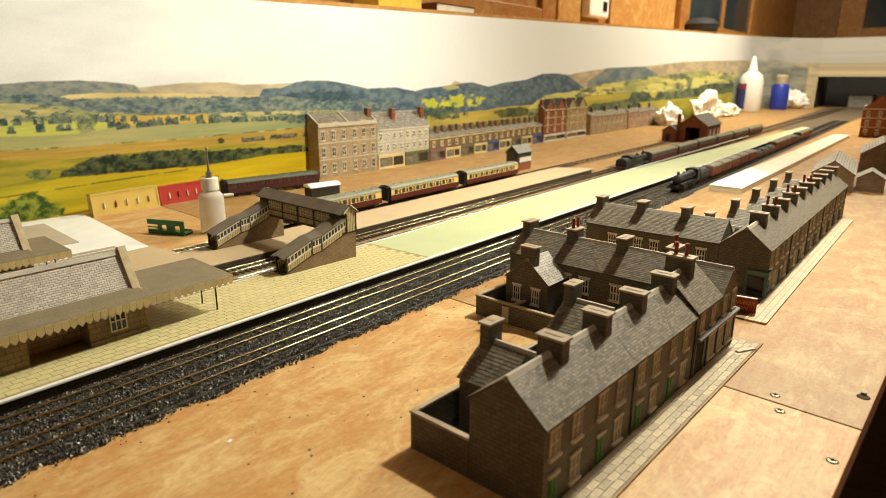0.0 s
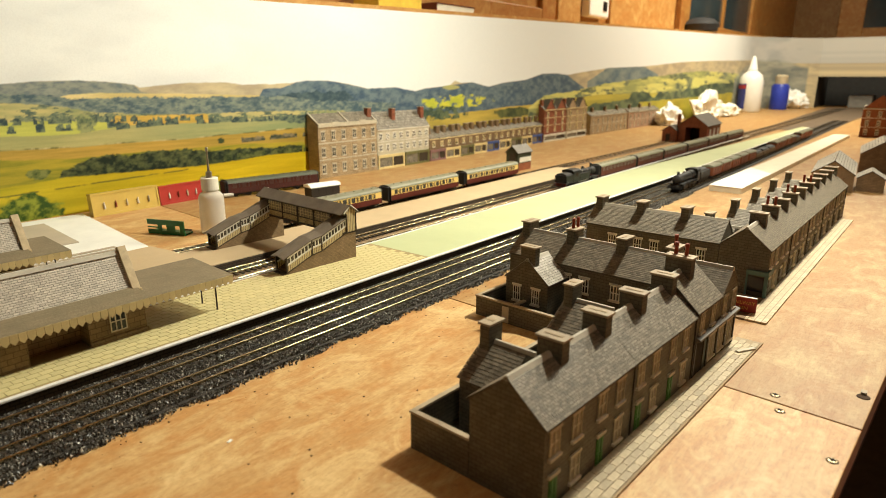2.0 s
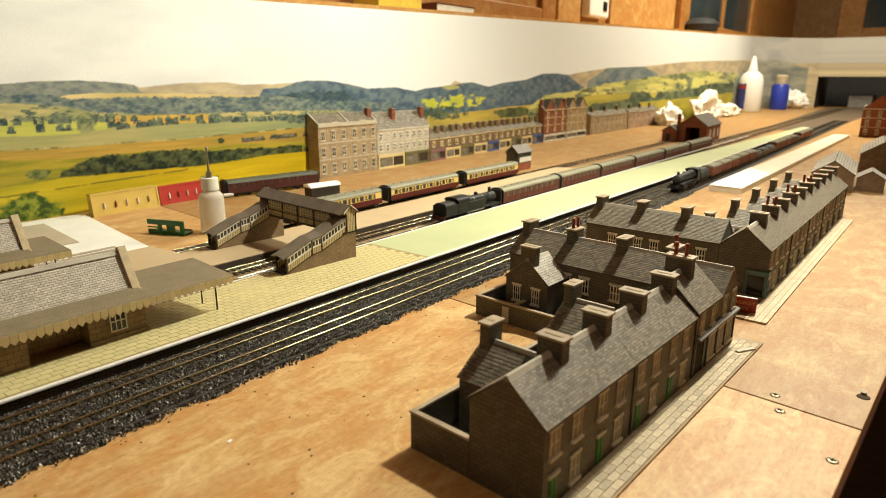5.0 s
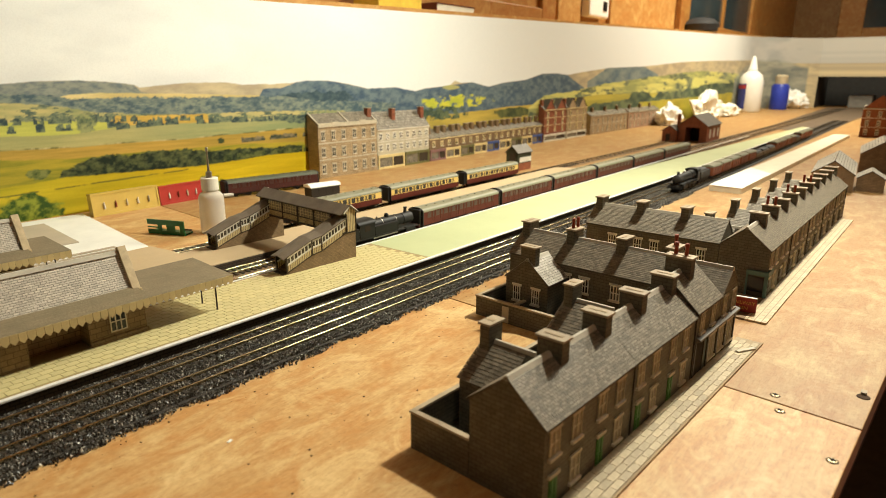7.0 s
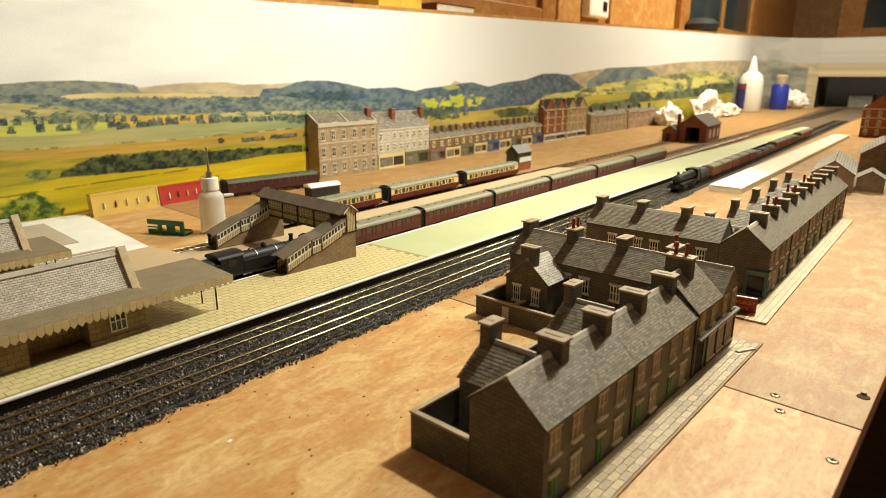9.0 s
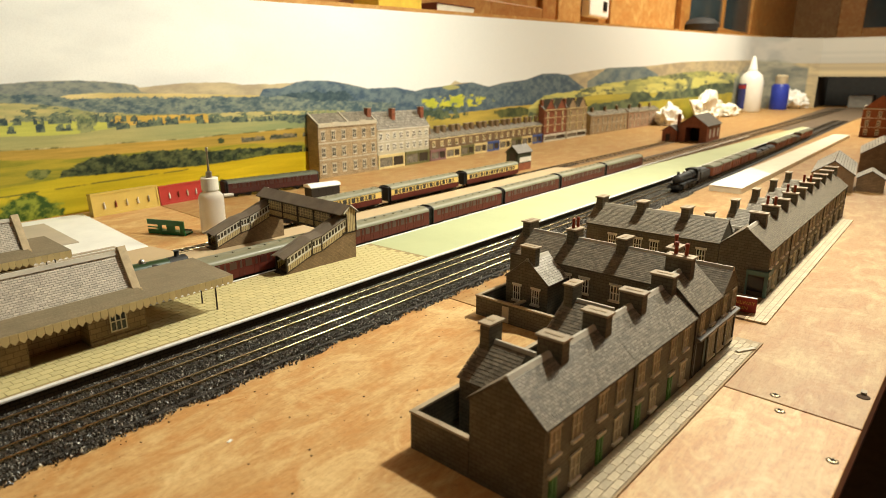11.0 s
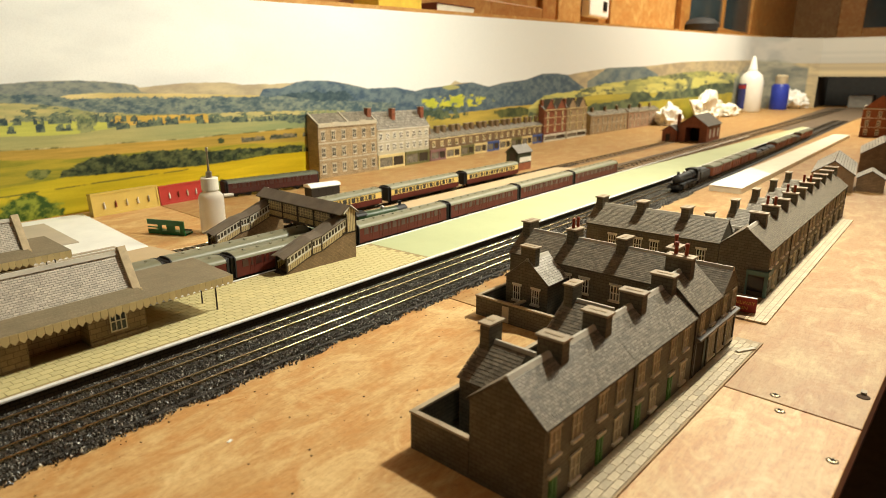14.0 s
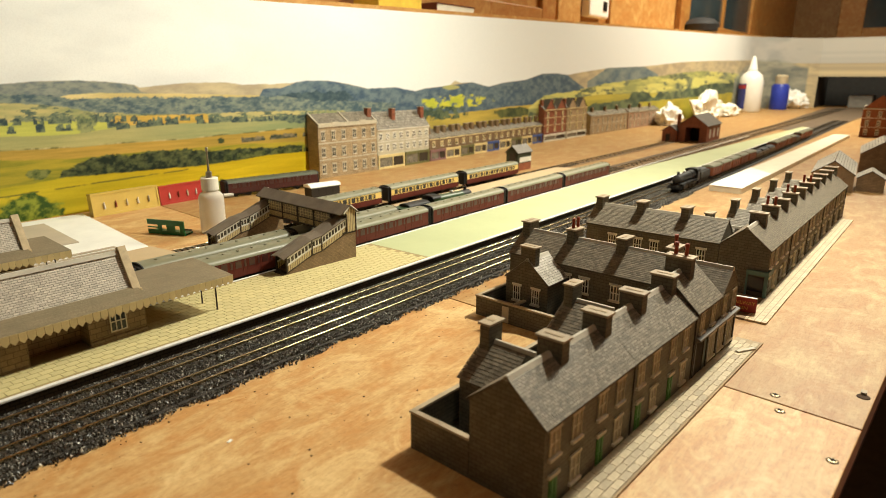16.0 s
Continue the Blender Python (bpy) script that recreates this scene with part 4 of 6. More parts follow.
PALE_STRIP = [(0.277, 0.1243), (0.292, 0.1286), (0.327, 0.1297), (0.428, 0.1271), (0.509, 0.1233), (0.545, 0.1233), (0.573, 0.1165)]
BLUE_HILL = [(0.531, 0.1176), (0.542, 0.1309), (0.55, 0.1323), (0.574, 0.132), (0.6, 0.1396), (0.621, 0.1419), (0.659, 0.1417), (0.7, 0.1364), (0.743, 0.129), (0.81, 0.1299), (0.862, 0.1225), (0.888, 0.127), (0.959, 0.1312), (1.032, 0.1369), (1.091, 0.1276), (1.143, 0.135), (1.234, 0.1405), (1.308, 0.154), (1.375, 0.1555), (1.432, 0.1517), (1.464, 0.1396), (1.546, 0.1138), (1.617, 0.095)]
WOOD_BELT = [(0.229, 0.131), (0.259, 0.1299), (0.291, 0.1251), (0.308, 0.1241), (0.345, 0.125), (0.427, 0.123), (0.517, 0.1217), (0.574, 0.1212), (0.635, 0.1132), (0.729, 0.1088), (0.81, 0.1046)]
MID_FIELD = [(0.227, 0.1223), (0.257, 0.1202), (0.284, 0.1158), (0.318, 0.1091), (0.349, 0.1065), (0.425, 0.1018), (0.481, 0.1015), (0.543, 0.1012), (0.634, 0.0983), (0.686, 0.0972), (0.703, 0.0895), (0.809, 0.0828)]
TREE_ROW = [(0.225, 0.1085), (0.25, 0.1085), (0.271, 0.1069), (0.305, 0.1078), (0.326, 0.105), (0.361, 0.1027), (0.425, 0.1012), (0.497, 0.0949), (0.524, 0.0952), (0.571, 0.0945), (0.613, 0.0959), (0.634, 0.0884)]
LIME_FIELD = [(0.224, 0.103), (0.254, 0.1019), (0.287, 0.1008), (0.328, 0.0974), (0.353, 0.0934)]
ORANGE_FIELD = [(0.328, 0.0943), (0.339, 0.1038), (0.375, 0.1028), (0.425, 0.1018), (0.453, 0.1013), (0.457, 0.0911)]
OLIVE_FIELD = [(0.222, 0.0891), (0.257, 0.0872), (0.291, 0.0867), (0.327, 0.0899), (0.353, 0.0928), (0.402, 0.092), (0.455, 0.0905), (0.514, 0.0888), (0.576, 0.0864), (0.617, 0.0859), (0.634, 0.0909)]
BROWN_FIELD = [(0.219, 0.0746), (0.25, 0.0737), (0.294, 0.0723), (0.331, 0.073), (0.371, 0.0725), (0.421, 0.0714), (0.478, 0.0731), (0.522, 0.0731), (0.57, 0.074), (0.611, 0.0747)]
GREEN_STRIP = [(0.218, 0.0656), (0.259, 0.0621), (0.293, 0.06), (0.33, 0.0609), (0.376, 0.0606), (0.428, 0.0603), (0.494, 0.0592), (0.568, 0.0564), (0.61, 0.0548)]
BELT = [(0.266, 0.0327), (0.274, 0.0502), (0.284, 0.0503), (0.291, 0.0546), (0.304, 0.0588), (0.323, 0.0609), (0.349, 0.0584), (0.371, 0.0611), (0.398, 0.0601), (0.42, 0.0602), (0.459, 0.0532), (0.485, 0.0547), (0.52, 0.0524), (0.548, 0.05), (0.58, 0.0506), (0.604, 0.0486)]
YELLOW_FIELD = [(0.213, 0.0373), (0.245, 0.0385), (0.278, 0.041), (0.302, 0.0401), (0.346, 0.0388), (0.395, 0.038), (0.441, 0.0366), (0.492, 0.0381), (0.538, 0.0406), (0.587, 0.0401), (0.614, 0.0393)]
RIGHT_TAN = [(1.432, 0.1504), (1.508, 0.1574), (1.66, 0.1597), (1.717, 0.1554)]
BLUE_RIDGE = [(1.543, 0.1365), (1.658, 0.17), (1.772, 0.1742), (1.92, 0.1776), (1.969, 0.1681), (2.045, 0.1549)]
RIGHT_FIELDS = [(1.251, 0.0788), (1.312, 0.1047), (1.422, 0.1103), (1.529, 0.1169), (1.647, 0.1301), (1.8, 0.1368), (1.974, 0.1479), (2.123, 0.1533), (2.318, 0.1634), (2.546, 0.1688), (2.948, 0.1622), (3.246, 0.1383)]
TOWN_FIELD = [(0.809, 0.0743), (0.877, 0.0787), (0.969, 0.0787), (1.083, 0.0817), (1.168, 0.0855), (1.288, 0.0863), (1.424, 0.0941), (1.616, 0.1009), (1.807, 0.1001), (2.138, 0.0973), (2.647, 0.0967)]
RIGHT_WOOD = [(1.553, 0.0705), (1.585, 0.0782), (1.712, 0.0804), (1.819, 0.0837), (1.841, 0.1027), (1.976, 0.102), (2.019, 0.082), (2.06, 0.0987), (2.249, 0.0991), (2.4, 0.1065), (2.565, 0.1189), (2.966, 0.1248), (3.252, 0.123)]
END_HILL = [(2.959, 0.1389), (3.122, 0.1922), (3.316, 0.2199), (3.446, 0.227), (3.525, 0.2123), (3.598, 0.1917)]


LATTICE = np.random.default_rng(11).random((256, 256))


def grain(px, pz, octaves=4, gain=0.6):
    """Smooth noise about 0.5 over a pair of arrays."""
    total, weight, amp = 0.0, 0.0, 1.0
    for k in range(octaves):
        a, b = px * 2.0 ** k + 17.3 * k, pz * 2.0 ** k + 9.1 * k
        i, j = np.floor(a).astype(int), np.floor(b).astype(int)
        f, g = a - i, b - j
        f, g = f * f * (3 - 2 * f), g * g * (3 - 2 * g)
        i0, i1, j0, j1 = i % 256, (i + 1) % 256, j % 256, (j + 1) % 256
        total = total + amp * ((LATTICE[i0, j0] * (1 - f) + LATTICE[i1, j0] * f) * (1 - g) + (LATTICE[i0, j1] * (1 - f) + LATTICE[i1, j1] * f) * g)
        weight, amp = weight + amp, amp * gain
    return total / weight


def countryside(x, z):
    """Colours of the printed country at points of the sheet, painted in layers from the sky down to the nearest field."""
    def wash(values):
        return np.interp(x, [p for p, _ in values], [v for _, v in values])

    def tufts(amount, size):
        return (grain(x * size, z * size * 1.2) - 0.5) * amount

    def under(line, amount=0.0, size=60.0, bounded=True, crisp=700.0):
        pts = list(line)
        if bounded:
            pts = ([(pts[0][0] - 0.004, -0.02)] if pts[0][0] > 0.235 else []) + pts + [(pts[-1][0] + 0.004, -0.02)]
        h = wash(pts)
        if amount:
            h = h + tufts(amount, size) + tufts(amount * 0.8, size * 3.1)
        return np.clip((h - z) * crisp + 0.5, 0, 1)

    def tone(a, c, sx, sz, low=0.35, high=0.65):
        k = np.clip((grain(x * sx + 3.7, z * sz + 1.9, 5, 0.65) - low) / (high - low), 0, 1)[..., None]
        return np.array(a) * (1 - k) + np.array(c) * k

    def share(sx, sz, low, high):
        return np.clip((grain(x * sx + 5.1, z * sz + 8.3) - low) / (high - low), 0, 1)

    def blob(cx, cz, rx, rz, fray=0.9, size=150.0):
        r = ((x - cx) / rx) ** 2 + ((z - cz) / rz) ** 2 + tufts(fray * 2.0, size)
        return np.clip((1 - r) * 2.5 + 0.5, 0, 1)

    def row(line, height, freq, gap=0.5, foot=0.0008):
        """A row of round-headed trees standing along a line, with gaps."""
        base = wash(line)
        n = np.clip((grain(x * freq, x * 0.0 + 4.4 + freq, 2, 0.5) - gap) * 9.0, 0, 1) ** 0.5
        top = base + n * height + tufts(height * 0.9, 230.0)
        ends = (x > line[0][0]) & (x < line[-1][0])
        return np.clip((top - z) * 700 + 0.5, 0, 1) * np.clip((z - base + foot) * 900 + 0.5, 0, 1) * ends * (n > 0.02)

    def lay(mask, colour):
        nonlocal col
        col = col * (1 - mask[..., None]) + np.array(colour) * mask[..., None]

    # sky with soft grey cloud, duller as dim light is painted into the far corner
    cloud = np.clip((grain(x * 7, z * 17, 4, 0.5) - 0.36) / 0.28, 0, 1)[..., None]
    col = np.array((0.62, 0.62, 0.60)) * (1 - cloud) + np.array((0.80, 0.80, 0.76)) * cloud
    lay(wash([(0.25, 0.0), (0.5, 0.55), (0.8, 1.0)]), (0.80, 0.81, 0.78))
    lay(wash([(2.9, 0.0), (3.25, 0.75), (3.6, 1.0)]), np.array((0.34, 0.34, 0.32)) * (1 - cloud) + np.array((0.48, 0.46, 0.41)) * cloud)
    # far hills
    lay(under(SKYLINE, 0.0012, 90.0, False), tone((0.40, 0.33, 0.22), (0.57, 0.47, 0.28), 22, 60))
    lay(under(WOODED_LEFT, 0.0016, 120.0), tone((0.14, 0.17, 0.175), (0.27, 0.285, 0.23), 110, 190))
    lay(under(PALE_STRIP, 0.0012, 70.0), tone((0.56, 0.44, 0.17), (0.70, 0.56, 0.25), 12, 90))
    lay(under(BLUE_HILL, 0.0016, 110.0), tone((0.06, 0.10, 0.145), (0.155, 0.205, 0.215), 80, 130))
    lay(under(BLUE_HILL) * blob(0.64, 0.117, 0.075, 0.010, 0.9, 110.0), tone((0.035, 0.065, 0.085), (0.085, 0.125, 0.13), 120, 170))
    lay(under(WOOD_BELT, 0.005, 110.0), tone((0.065, 0.105, 0.125), (0.24, 0.275, 0.21), 130, 220, 0.34, 0.70))
    lay(under(MID_FIELD, 0.003, 85.0), tone((0.28, 0.30, 0.13), (0.52, 0.44, 0.18), 14, 90))
    lay(under(MID_FIELD, 0.003, 85.0) * share(75, 200, 0.55, 0.60), tone((0.08, 0.115, 0.09), (0.22, 0.25, 0.14), 170, 220))
    lay(under(TREE_ROW, 0.007, 130.0) * share(60, 30, 0.40, 0.46), tone((0.055, 0.085, 0.075), (0.22, 0.25, 0.14), 150, 200))
    lay(under(ORANGE_FIELD, 0.002, 150.0), tone((0.50, 0.33, 0.06), (0.70, 0.45, 0.09), 20, 120))
    lay(under(LIME_FIELD, 0.003, 120.0), tone((0.42, 0.43, 0.09), (0.56, 0.55, 0.11), 9, 110))
    crowns = tone((0.03, 0.055, 0.06), (0.17, 0.205, 0.12), 190, 230, 0.36, 0.66)
    lay(row([(0.20, 0.1005), (0.27, 0.0995), (0.33, 0.0985), (0.46, 0.0940)], 0.0060, 150.0, 0.46), crowns)
    lay(row([(0.20, 0.0920), (0.26, 0.0915), (0.33, 0.0915), (0.36, 0.0950)], 0.0072, 130.0, 0.50), crowns)
    lay(blob(0.305, 0.0975, 0.0105, 0.0120, 0.8, 190.0), tone((0.08, 0.115, 0.07), (0.29, 0.31, 0.13), 160, 190))
    green = wash([(0.3, 0.0), (0.44, 0.8), (0.6, 1.0)])[..., None]
    lay(under(OLIVE_FIELD, 0.0010, 80.0), tone((0.34, 0.33, 0.13), (0.46, 0.40, 0.16), 9, 140) * (1 - green) + tone((0.25, 0.29, 0.13), (0.37, 0.36, 0.15), 11, 140) * green)
    lay(row([(0.33, 0.0890), (0.40, 0.0915), (0.50, 0.0890), (0.63, 0.0865)], 0.0062, 120.0, 0.44), crowns)
    lay(blob(0.60, 0.088, 0.030, 0.0060, 0.8, 130.0), crowns)
    lay(under([(px, pz + 0.0013) for px, pz in BROWN_FIELD], 0.0012, 40.0) * share(30, 5, 0.42, 0.52), tone((0.12, 0.13, 0.04), (0.52, 0.44, 0.22), 50, 20, 0.44, 0.54))
    lay(under(BROWN_FIELD, 0.0010, 60.0), tone((0.35, 0.235, 0.04), (0.51, 0.32, 0.06), 9, 150))
    lay(blob(0.47, 0.066, 0.0050, 0.0040, 0.9, 230.0), (0.04, 0.055, 0.02))
    lay(row([(0.50, 0.0620), (0.57, 0.0625), (0.62, 0.0625)], 0.0055, 90.0, 0.40), tone((0.04, 0.05, 0.03), (0.22, 0.18, 0.11), 120, 200))
    lay(under(GREEN_STRIP, 0.002, 30.0), tone((0.21, 0.21, 0.02), (0.44, 0.33, 0.03), 10, 110))
    lay(under(BELT, 0.0055, 105.0), tone((0.008, 0.018, 0.010), (0.115, 0.13, 0.045), 140, 180, 0.36, 0.74))
    gold = wash([(0.22, 0.0), (0.30, 0.45), (0.42, 1.0)])[..., None]
    lay(under(YELLOW_FIELD, 0.0018, 70.0), tone((0.34, 0.30, 0.015), (0.54, 0.42, 0.02), 6, 80) * (1 - gold) + tone((0.53, 0.37, 0.008), (0.67, 0.47, 0.012), 9, 130) * gold)
    lay(row([(0.44, 0.0385), (0.53, 0.0415), (0.62, 0.0400)], 0.0060, 90.0, 0.40), tone((0.02, 0.035, 0.012), (0.13, 0.14, 0.04), 150, 170))
    lane = np.abs(z - (x * 0.030 + 0.0215 + tufts(0.002, 45.0)))
    lay(np.clip(1.6 - lane / 0.0007, 0, 0.8) * (x < 0.42) * share(50, 3, 0.34, 0.44), (0.10, 0.10, 0.02))
    lay(blob(0.250, 0.0475, 0.012, 0.0055, 0.9, 150.0), tone((0.05, 0.08, 0.02), (0.20, 0.21, 0.06), 150, 190))
    # bushes at the foot of the sheet
    lay(blob(0.235, 0.004, 0.030, 0.022, 0.9, 120.0), tone((0.03, 0.07, 0.01), (0.26, 0.29, 0.03), 150, 150))
    lay(blob(0.445, 0.006, 0.024, 0.016, 0.9, 120.0), tone((0.05, 0.09, 0.01), (0.22, 0.22, 0.03), 150, 150))
    # country behind the town and towards the far end
    lay(blob(0.965, 0.128, 0.026, 0.004, 0.6, 90.0), (0.42, 0.40, 0.15))
    lay(under(TOWN_FIELD, 0.002, 50.0), tone((0.40, 0.31, 0.06), (0.56, 0.41, 0.08), 10, 70))
    lay(blob(0.99, 0.101, 0.105, 0.012, 0.8, 60.0) * share(70, 90, 0.40, 0.48), tone((0.42, 0.46, 0.05), (0.60, 0.58, 0.06), 30, 60))
    lay(blob(0.94, 0.081, 0.085, 0.012, 0.9, 60.0) * share(60, 70, 0.40, 0.48), tone((0.03, 0.06, 0.045), (0.13, 0.16, 0.08), 80, 90))
    lay(blob(1.20, 0.072, 0.09, 0.010, 0.9, 60.0), tone((0.04, 0.06, 0.03), (0.14, 0.15, 0.05), 70, 80))
    lay(under(BLUE_RIDGE, 0.003, 40.0), tone((0.11, 0.16, 0.19), (0.24, 0.28, 0.25), 20, 40))
    lay(under(RIGHT_FIELDS, 0.007, 16.0), tone((0.30, 0.32, 0.12), (0.64, 0.60, 0.18), 5, 45, 0.40, 0.60))
    lay(under(RIGHT_FIELDS, 0.004, 20.0) * share(16, 60, 0.56, 0.61), tone((0.08, 0.11, 0.07), (0.22, 0.24, 0.13), 50, 70))
    lay(under(TOWN_FIELD, 0.002, 30.0) * wash([(1.27, 0.0), (1.35, 1.0)]), tone((0.36, 0.32, 0.06), (0.52, 0.44, 0.08), 5, 50))
    lay(under(RIGHT_WOOD, 0.010, 30.0), tone((0.04, 0.065, 0.045), (0.16, 0.20, 0.10), 35, 45))
    lay(under([(1.9, 0.072), (2.4, 0.076), (3.2, 0.085)], 0.006, 20.0), tone((0.34, 0.30, 0.04), (0.48, 0.40, 0.05), 10, 40))
    lay(under(END_HILL, 0.012, 14.0, True, 70.0) * 0.85, tone((0.13, 0.16, 0.16), (0.36, 0.36, 0.29), 9, 25))
    return np.clip(col, 0, 1)


def printed_sheet():
    m, nt, b = nodes_of("printed_sheet")
    ink = nt.nodes.new("ShaderNodeAttribute")
    ink.attribute_name = "ink"
    fleck = noise_of(nt, coords(nt), 700.0, 2.0)
    nt.links.new(mixer(nt, 1.0, ink.outputs["Color"], ramp(nt, fleck, (0.3, (0.95, 0.95, 0.95)), (0.6, (1, 1, 1))), "MULTIPLY"), b.inputs["Base Color"])
    b.inputs["Roughness"].default_value = 0.5
    b.inputs["Specular IOR Level"].default_value = 0.25
    return m


PICTURE = printed_sheet()


def print_on(name, line, z0, rows, label):
    """A thin printed sheet standing along a line in plan, with its picture as point colours."""
    px, py = (np.array(v) for v in zip(*line))
    v = np.linspace(0.0, 1.0, rows)
    tall = np.array([top_z(q) for q in px])
    X, Y = np.repeat(px[:, None], rows, 1), np.repeat(py[:, None], rows, 1)
    Z = z0 + (tall - z0)[:, None] * v[None]
    idx = np.arange(len(px) * rows).reshape(len(px), rows)
    f = np.stack([idx[:-1, :-1], idx[1:, :-1], idx[1:, 1:], idx[:-1, 1:]], -1).reshape(-1, 4)
    me = bpy.data.meshes.new(name)
    me.from_pydata(np.stack([X, Y, Z], -1).reshape(-1, 3).tolist(), [], f.tolist())
    ink = me.attributes.new("ink", "FLOAT_COLOR", "POINT")
    rgb = countryside(X, Z).reshape(-1, 3)
    ink.data.foreach_set("color", np.concatenate([rgb, np.ones((len(rgb), 1))], 1).astype(np.float32).ravel())
    me.materials.append(PICTURE)
    return tagged(new(name, me), label, kind="structure")


def top_z(x):
    return 0.229 + 0.0293 * min(x, 3.4)


WOOD = plywood("varnished_wood", 0.0, 0.62, (1.0, 0.74, 0.42))
WOOD_DARK = plywood("dark_varnished_wood", 90.0, 0.36, (1.0, 0.80, 0.5))
WOOD_PALE = plywood("pale_wood_panel", 90.0, 0.85, (1.0, 0.86, 0.6))


def wall_path():
    """The line of the backdrop in plan: straight, a round corner, then the end wall."""
    pts = [(-1.6 + 0.2 * k, 0.745) for k in range(25)]
    for k in range(1, 13):
        a = math.radians(90 - 90 * k / 12)
        pts.append((3.2 + 0.55 * math.cos(a), 0.195 + 0.55 * math.sin(a)))
    return [p for p in pts if p[1] > 0.52]


WAY = wall_path()
bd, n = Shape(), len(WAY)
ring = []
for k, (px, py) in enumerate(WAY):
    (xa, ya), (xb, yb) = WAY[max(0, k - 1)], WAY[min(n - 1, k + 1)]
    off = Vector((yb - ya, xa - xb, 0)).normalized() * -0.004
    ring += [(px + off.x * k, py + off.y * k, h) for k, h in ((0.6, 0.0), (0.6, top_z(px)), (1.6, top_z(px)), (1.6, 0.0))]
bd.add(ring, [(4 * k + i, 4 * k + (i + 1) % 4, 4 * k + 4 + (i + 1) % 4, 4 * k + 4 + i) for k in range(n - 1) for i in range(4)] + [(3, 2, 1, 0), (4 * n - 4, 4 * n - 3, 4 * n - 2, 4 * n - 1)])
structure("backdrop_board", bd, WHITE_CARD, "white board that carries the printed backdrop")
sheet_line = [(-1.6, 0.745), (-0.4, 0.745)] + [(q / (1 - q), 0.745) for q in np.linspace(0.13, 0.7619, 800)]
sheet_line += [(3.2 + 0.55 * math.sin(a), 0.195 + 0.55 * math.cos(a)) for a in np.radians(np.linspace(0.6, 52.5, 60))]
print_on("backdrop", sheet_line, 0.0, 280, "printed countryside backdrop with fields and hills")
lx, ly = WAY[-1]
structure("backdrop_end_board", Shape().along_x([(-0.4, 0.150), (ly, 0.150), (ly, top_z(lx)), (-0.4, top_z(lx))], lx + 0.001, lx + 0.004), WHITE_CARD, "white board above the dark opening")
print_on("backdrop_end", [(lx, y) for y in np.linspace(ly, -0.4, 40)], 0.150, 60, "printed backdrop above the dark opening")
# Near-black panels; the darkness inside the opening is put into their colour.
structure("opening_recess", Shape().box(lx + 0.35, lx + 0.36, -0.4, ly + 0.1, -0.02, 0.3).box(lx, lx + 0.35, ly + 0.002, ly + 0.01, -0.02, 0.149), plain("recess_shade_panel", (0.03, 0.028, 0.025), 0.8), "near-black panels that paint the dark behind the end opening")
structure("opening_shelf", Shape().box(lx + 0.005, lx + 0.35, -0.4, ly, -0.02, -0.001), ROADBED, "dark shelf in the opening")
tagged(part("stored_crate", Shape().box(lx + 0.10, lx + 0.30, 0.30, 0.40, 0.0, 0.06).box(lx + 0.12, lx + 0.28, 0.10, 0.24, 0.0, 0.09), plain("grey_crate", (0.16, 0.15, 0.13), 0.6), bevel=0.004), "dim grey crates in the dark opening", "crate")
structure("ledge", Shape().along_x([(0.7455, 0.0), (0.86, 0.0), (0.86, 0.006), (0.7455, 0.006)], -1.6, 3.75), WOOD_PALE, "pale wooden ledge on top of the backdrop").matrix_world = Matrix.Translation((0, 0, 0.229)) @ Matrix.Rotation(-math.atan(0.0293), 4, "Y")

structure("wall_back", Shape().box(-2.2, 4.7, 0.868, 0.90, -0.9, 1.5), WOOD, "varnished wooden wall behind the backdrop")
structure("wall_end", Shape().box(4.70, 4.74, -1.6, 0.9, -0.9, 1.5), WOOD_DARK, "wooden wall at the far end")
structure("wall_front", Shape().box(-2.2, 4.7, -1.64, -1.6, -0.9, 1.5), WOOD_PALE, "plain wooden wall behind the camera")
structure("wall_start", Shape().box(-2.24, -2.2, -1.6, 0.9, -0.9, 1.5), WOOD_PALE, "plain wooden wall at the near end")
structure("floor", Shape().box(-2.2, 4.7, -1.6, 0.9, -0.93, -0.9), plain("dark_carpet", (0.07, 0.05, 0.035), 0.9), "dark floor under the layout")
structure("ceiling", Shape().box(-2.2, 4.7, -1.6, 0.9, 1.5, 1.53), plain("pale_ceiling", (0.62, 0.55, 0.42), 0.8, vary=0.05), "pale ceiling")
PANE_DARK = plain("cupboard_glass", (0.035, 0.05, 0.055), 0.08, vary=0.3, coarse=6, relief=0.0, spec=0.8)


def cupboard(m, w, z0, z1, label, glazed, frame_w=0.07):
    t = thing("cupboard", m, label, "cupboard")
    for a, b, c, d in ((0, frame_w, z0, z1), (w - frame_w, w, z0, z1), (frame_w, w - frame_w, z0, z0 + frame_w * 0.55), (frame_w, w - frame_w, z1 - frame_w, z1)):
        part("door_frame", Shape().box(a, b, -0.022, 0.0, c, d), WOOD, t, bevel=0.003)
    part("pane" if glazed else "door_panel", Shape().box(frame_w, w - frame_w, -0.010, -0.004, z0 + frame_w * 0.55, z1 - frame_w), PANE_DARK if glazed else WOOD, t, "dark glass" if glazed else "")
    if glazed:
        part("glazing_bar", Shape().box(w * 0.5 - 0.012, w * 0.5 + 0.012, -0.018, -0.010, z0 + 0.04, z1 - 0.07), WOOD, t)
    return t


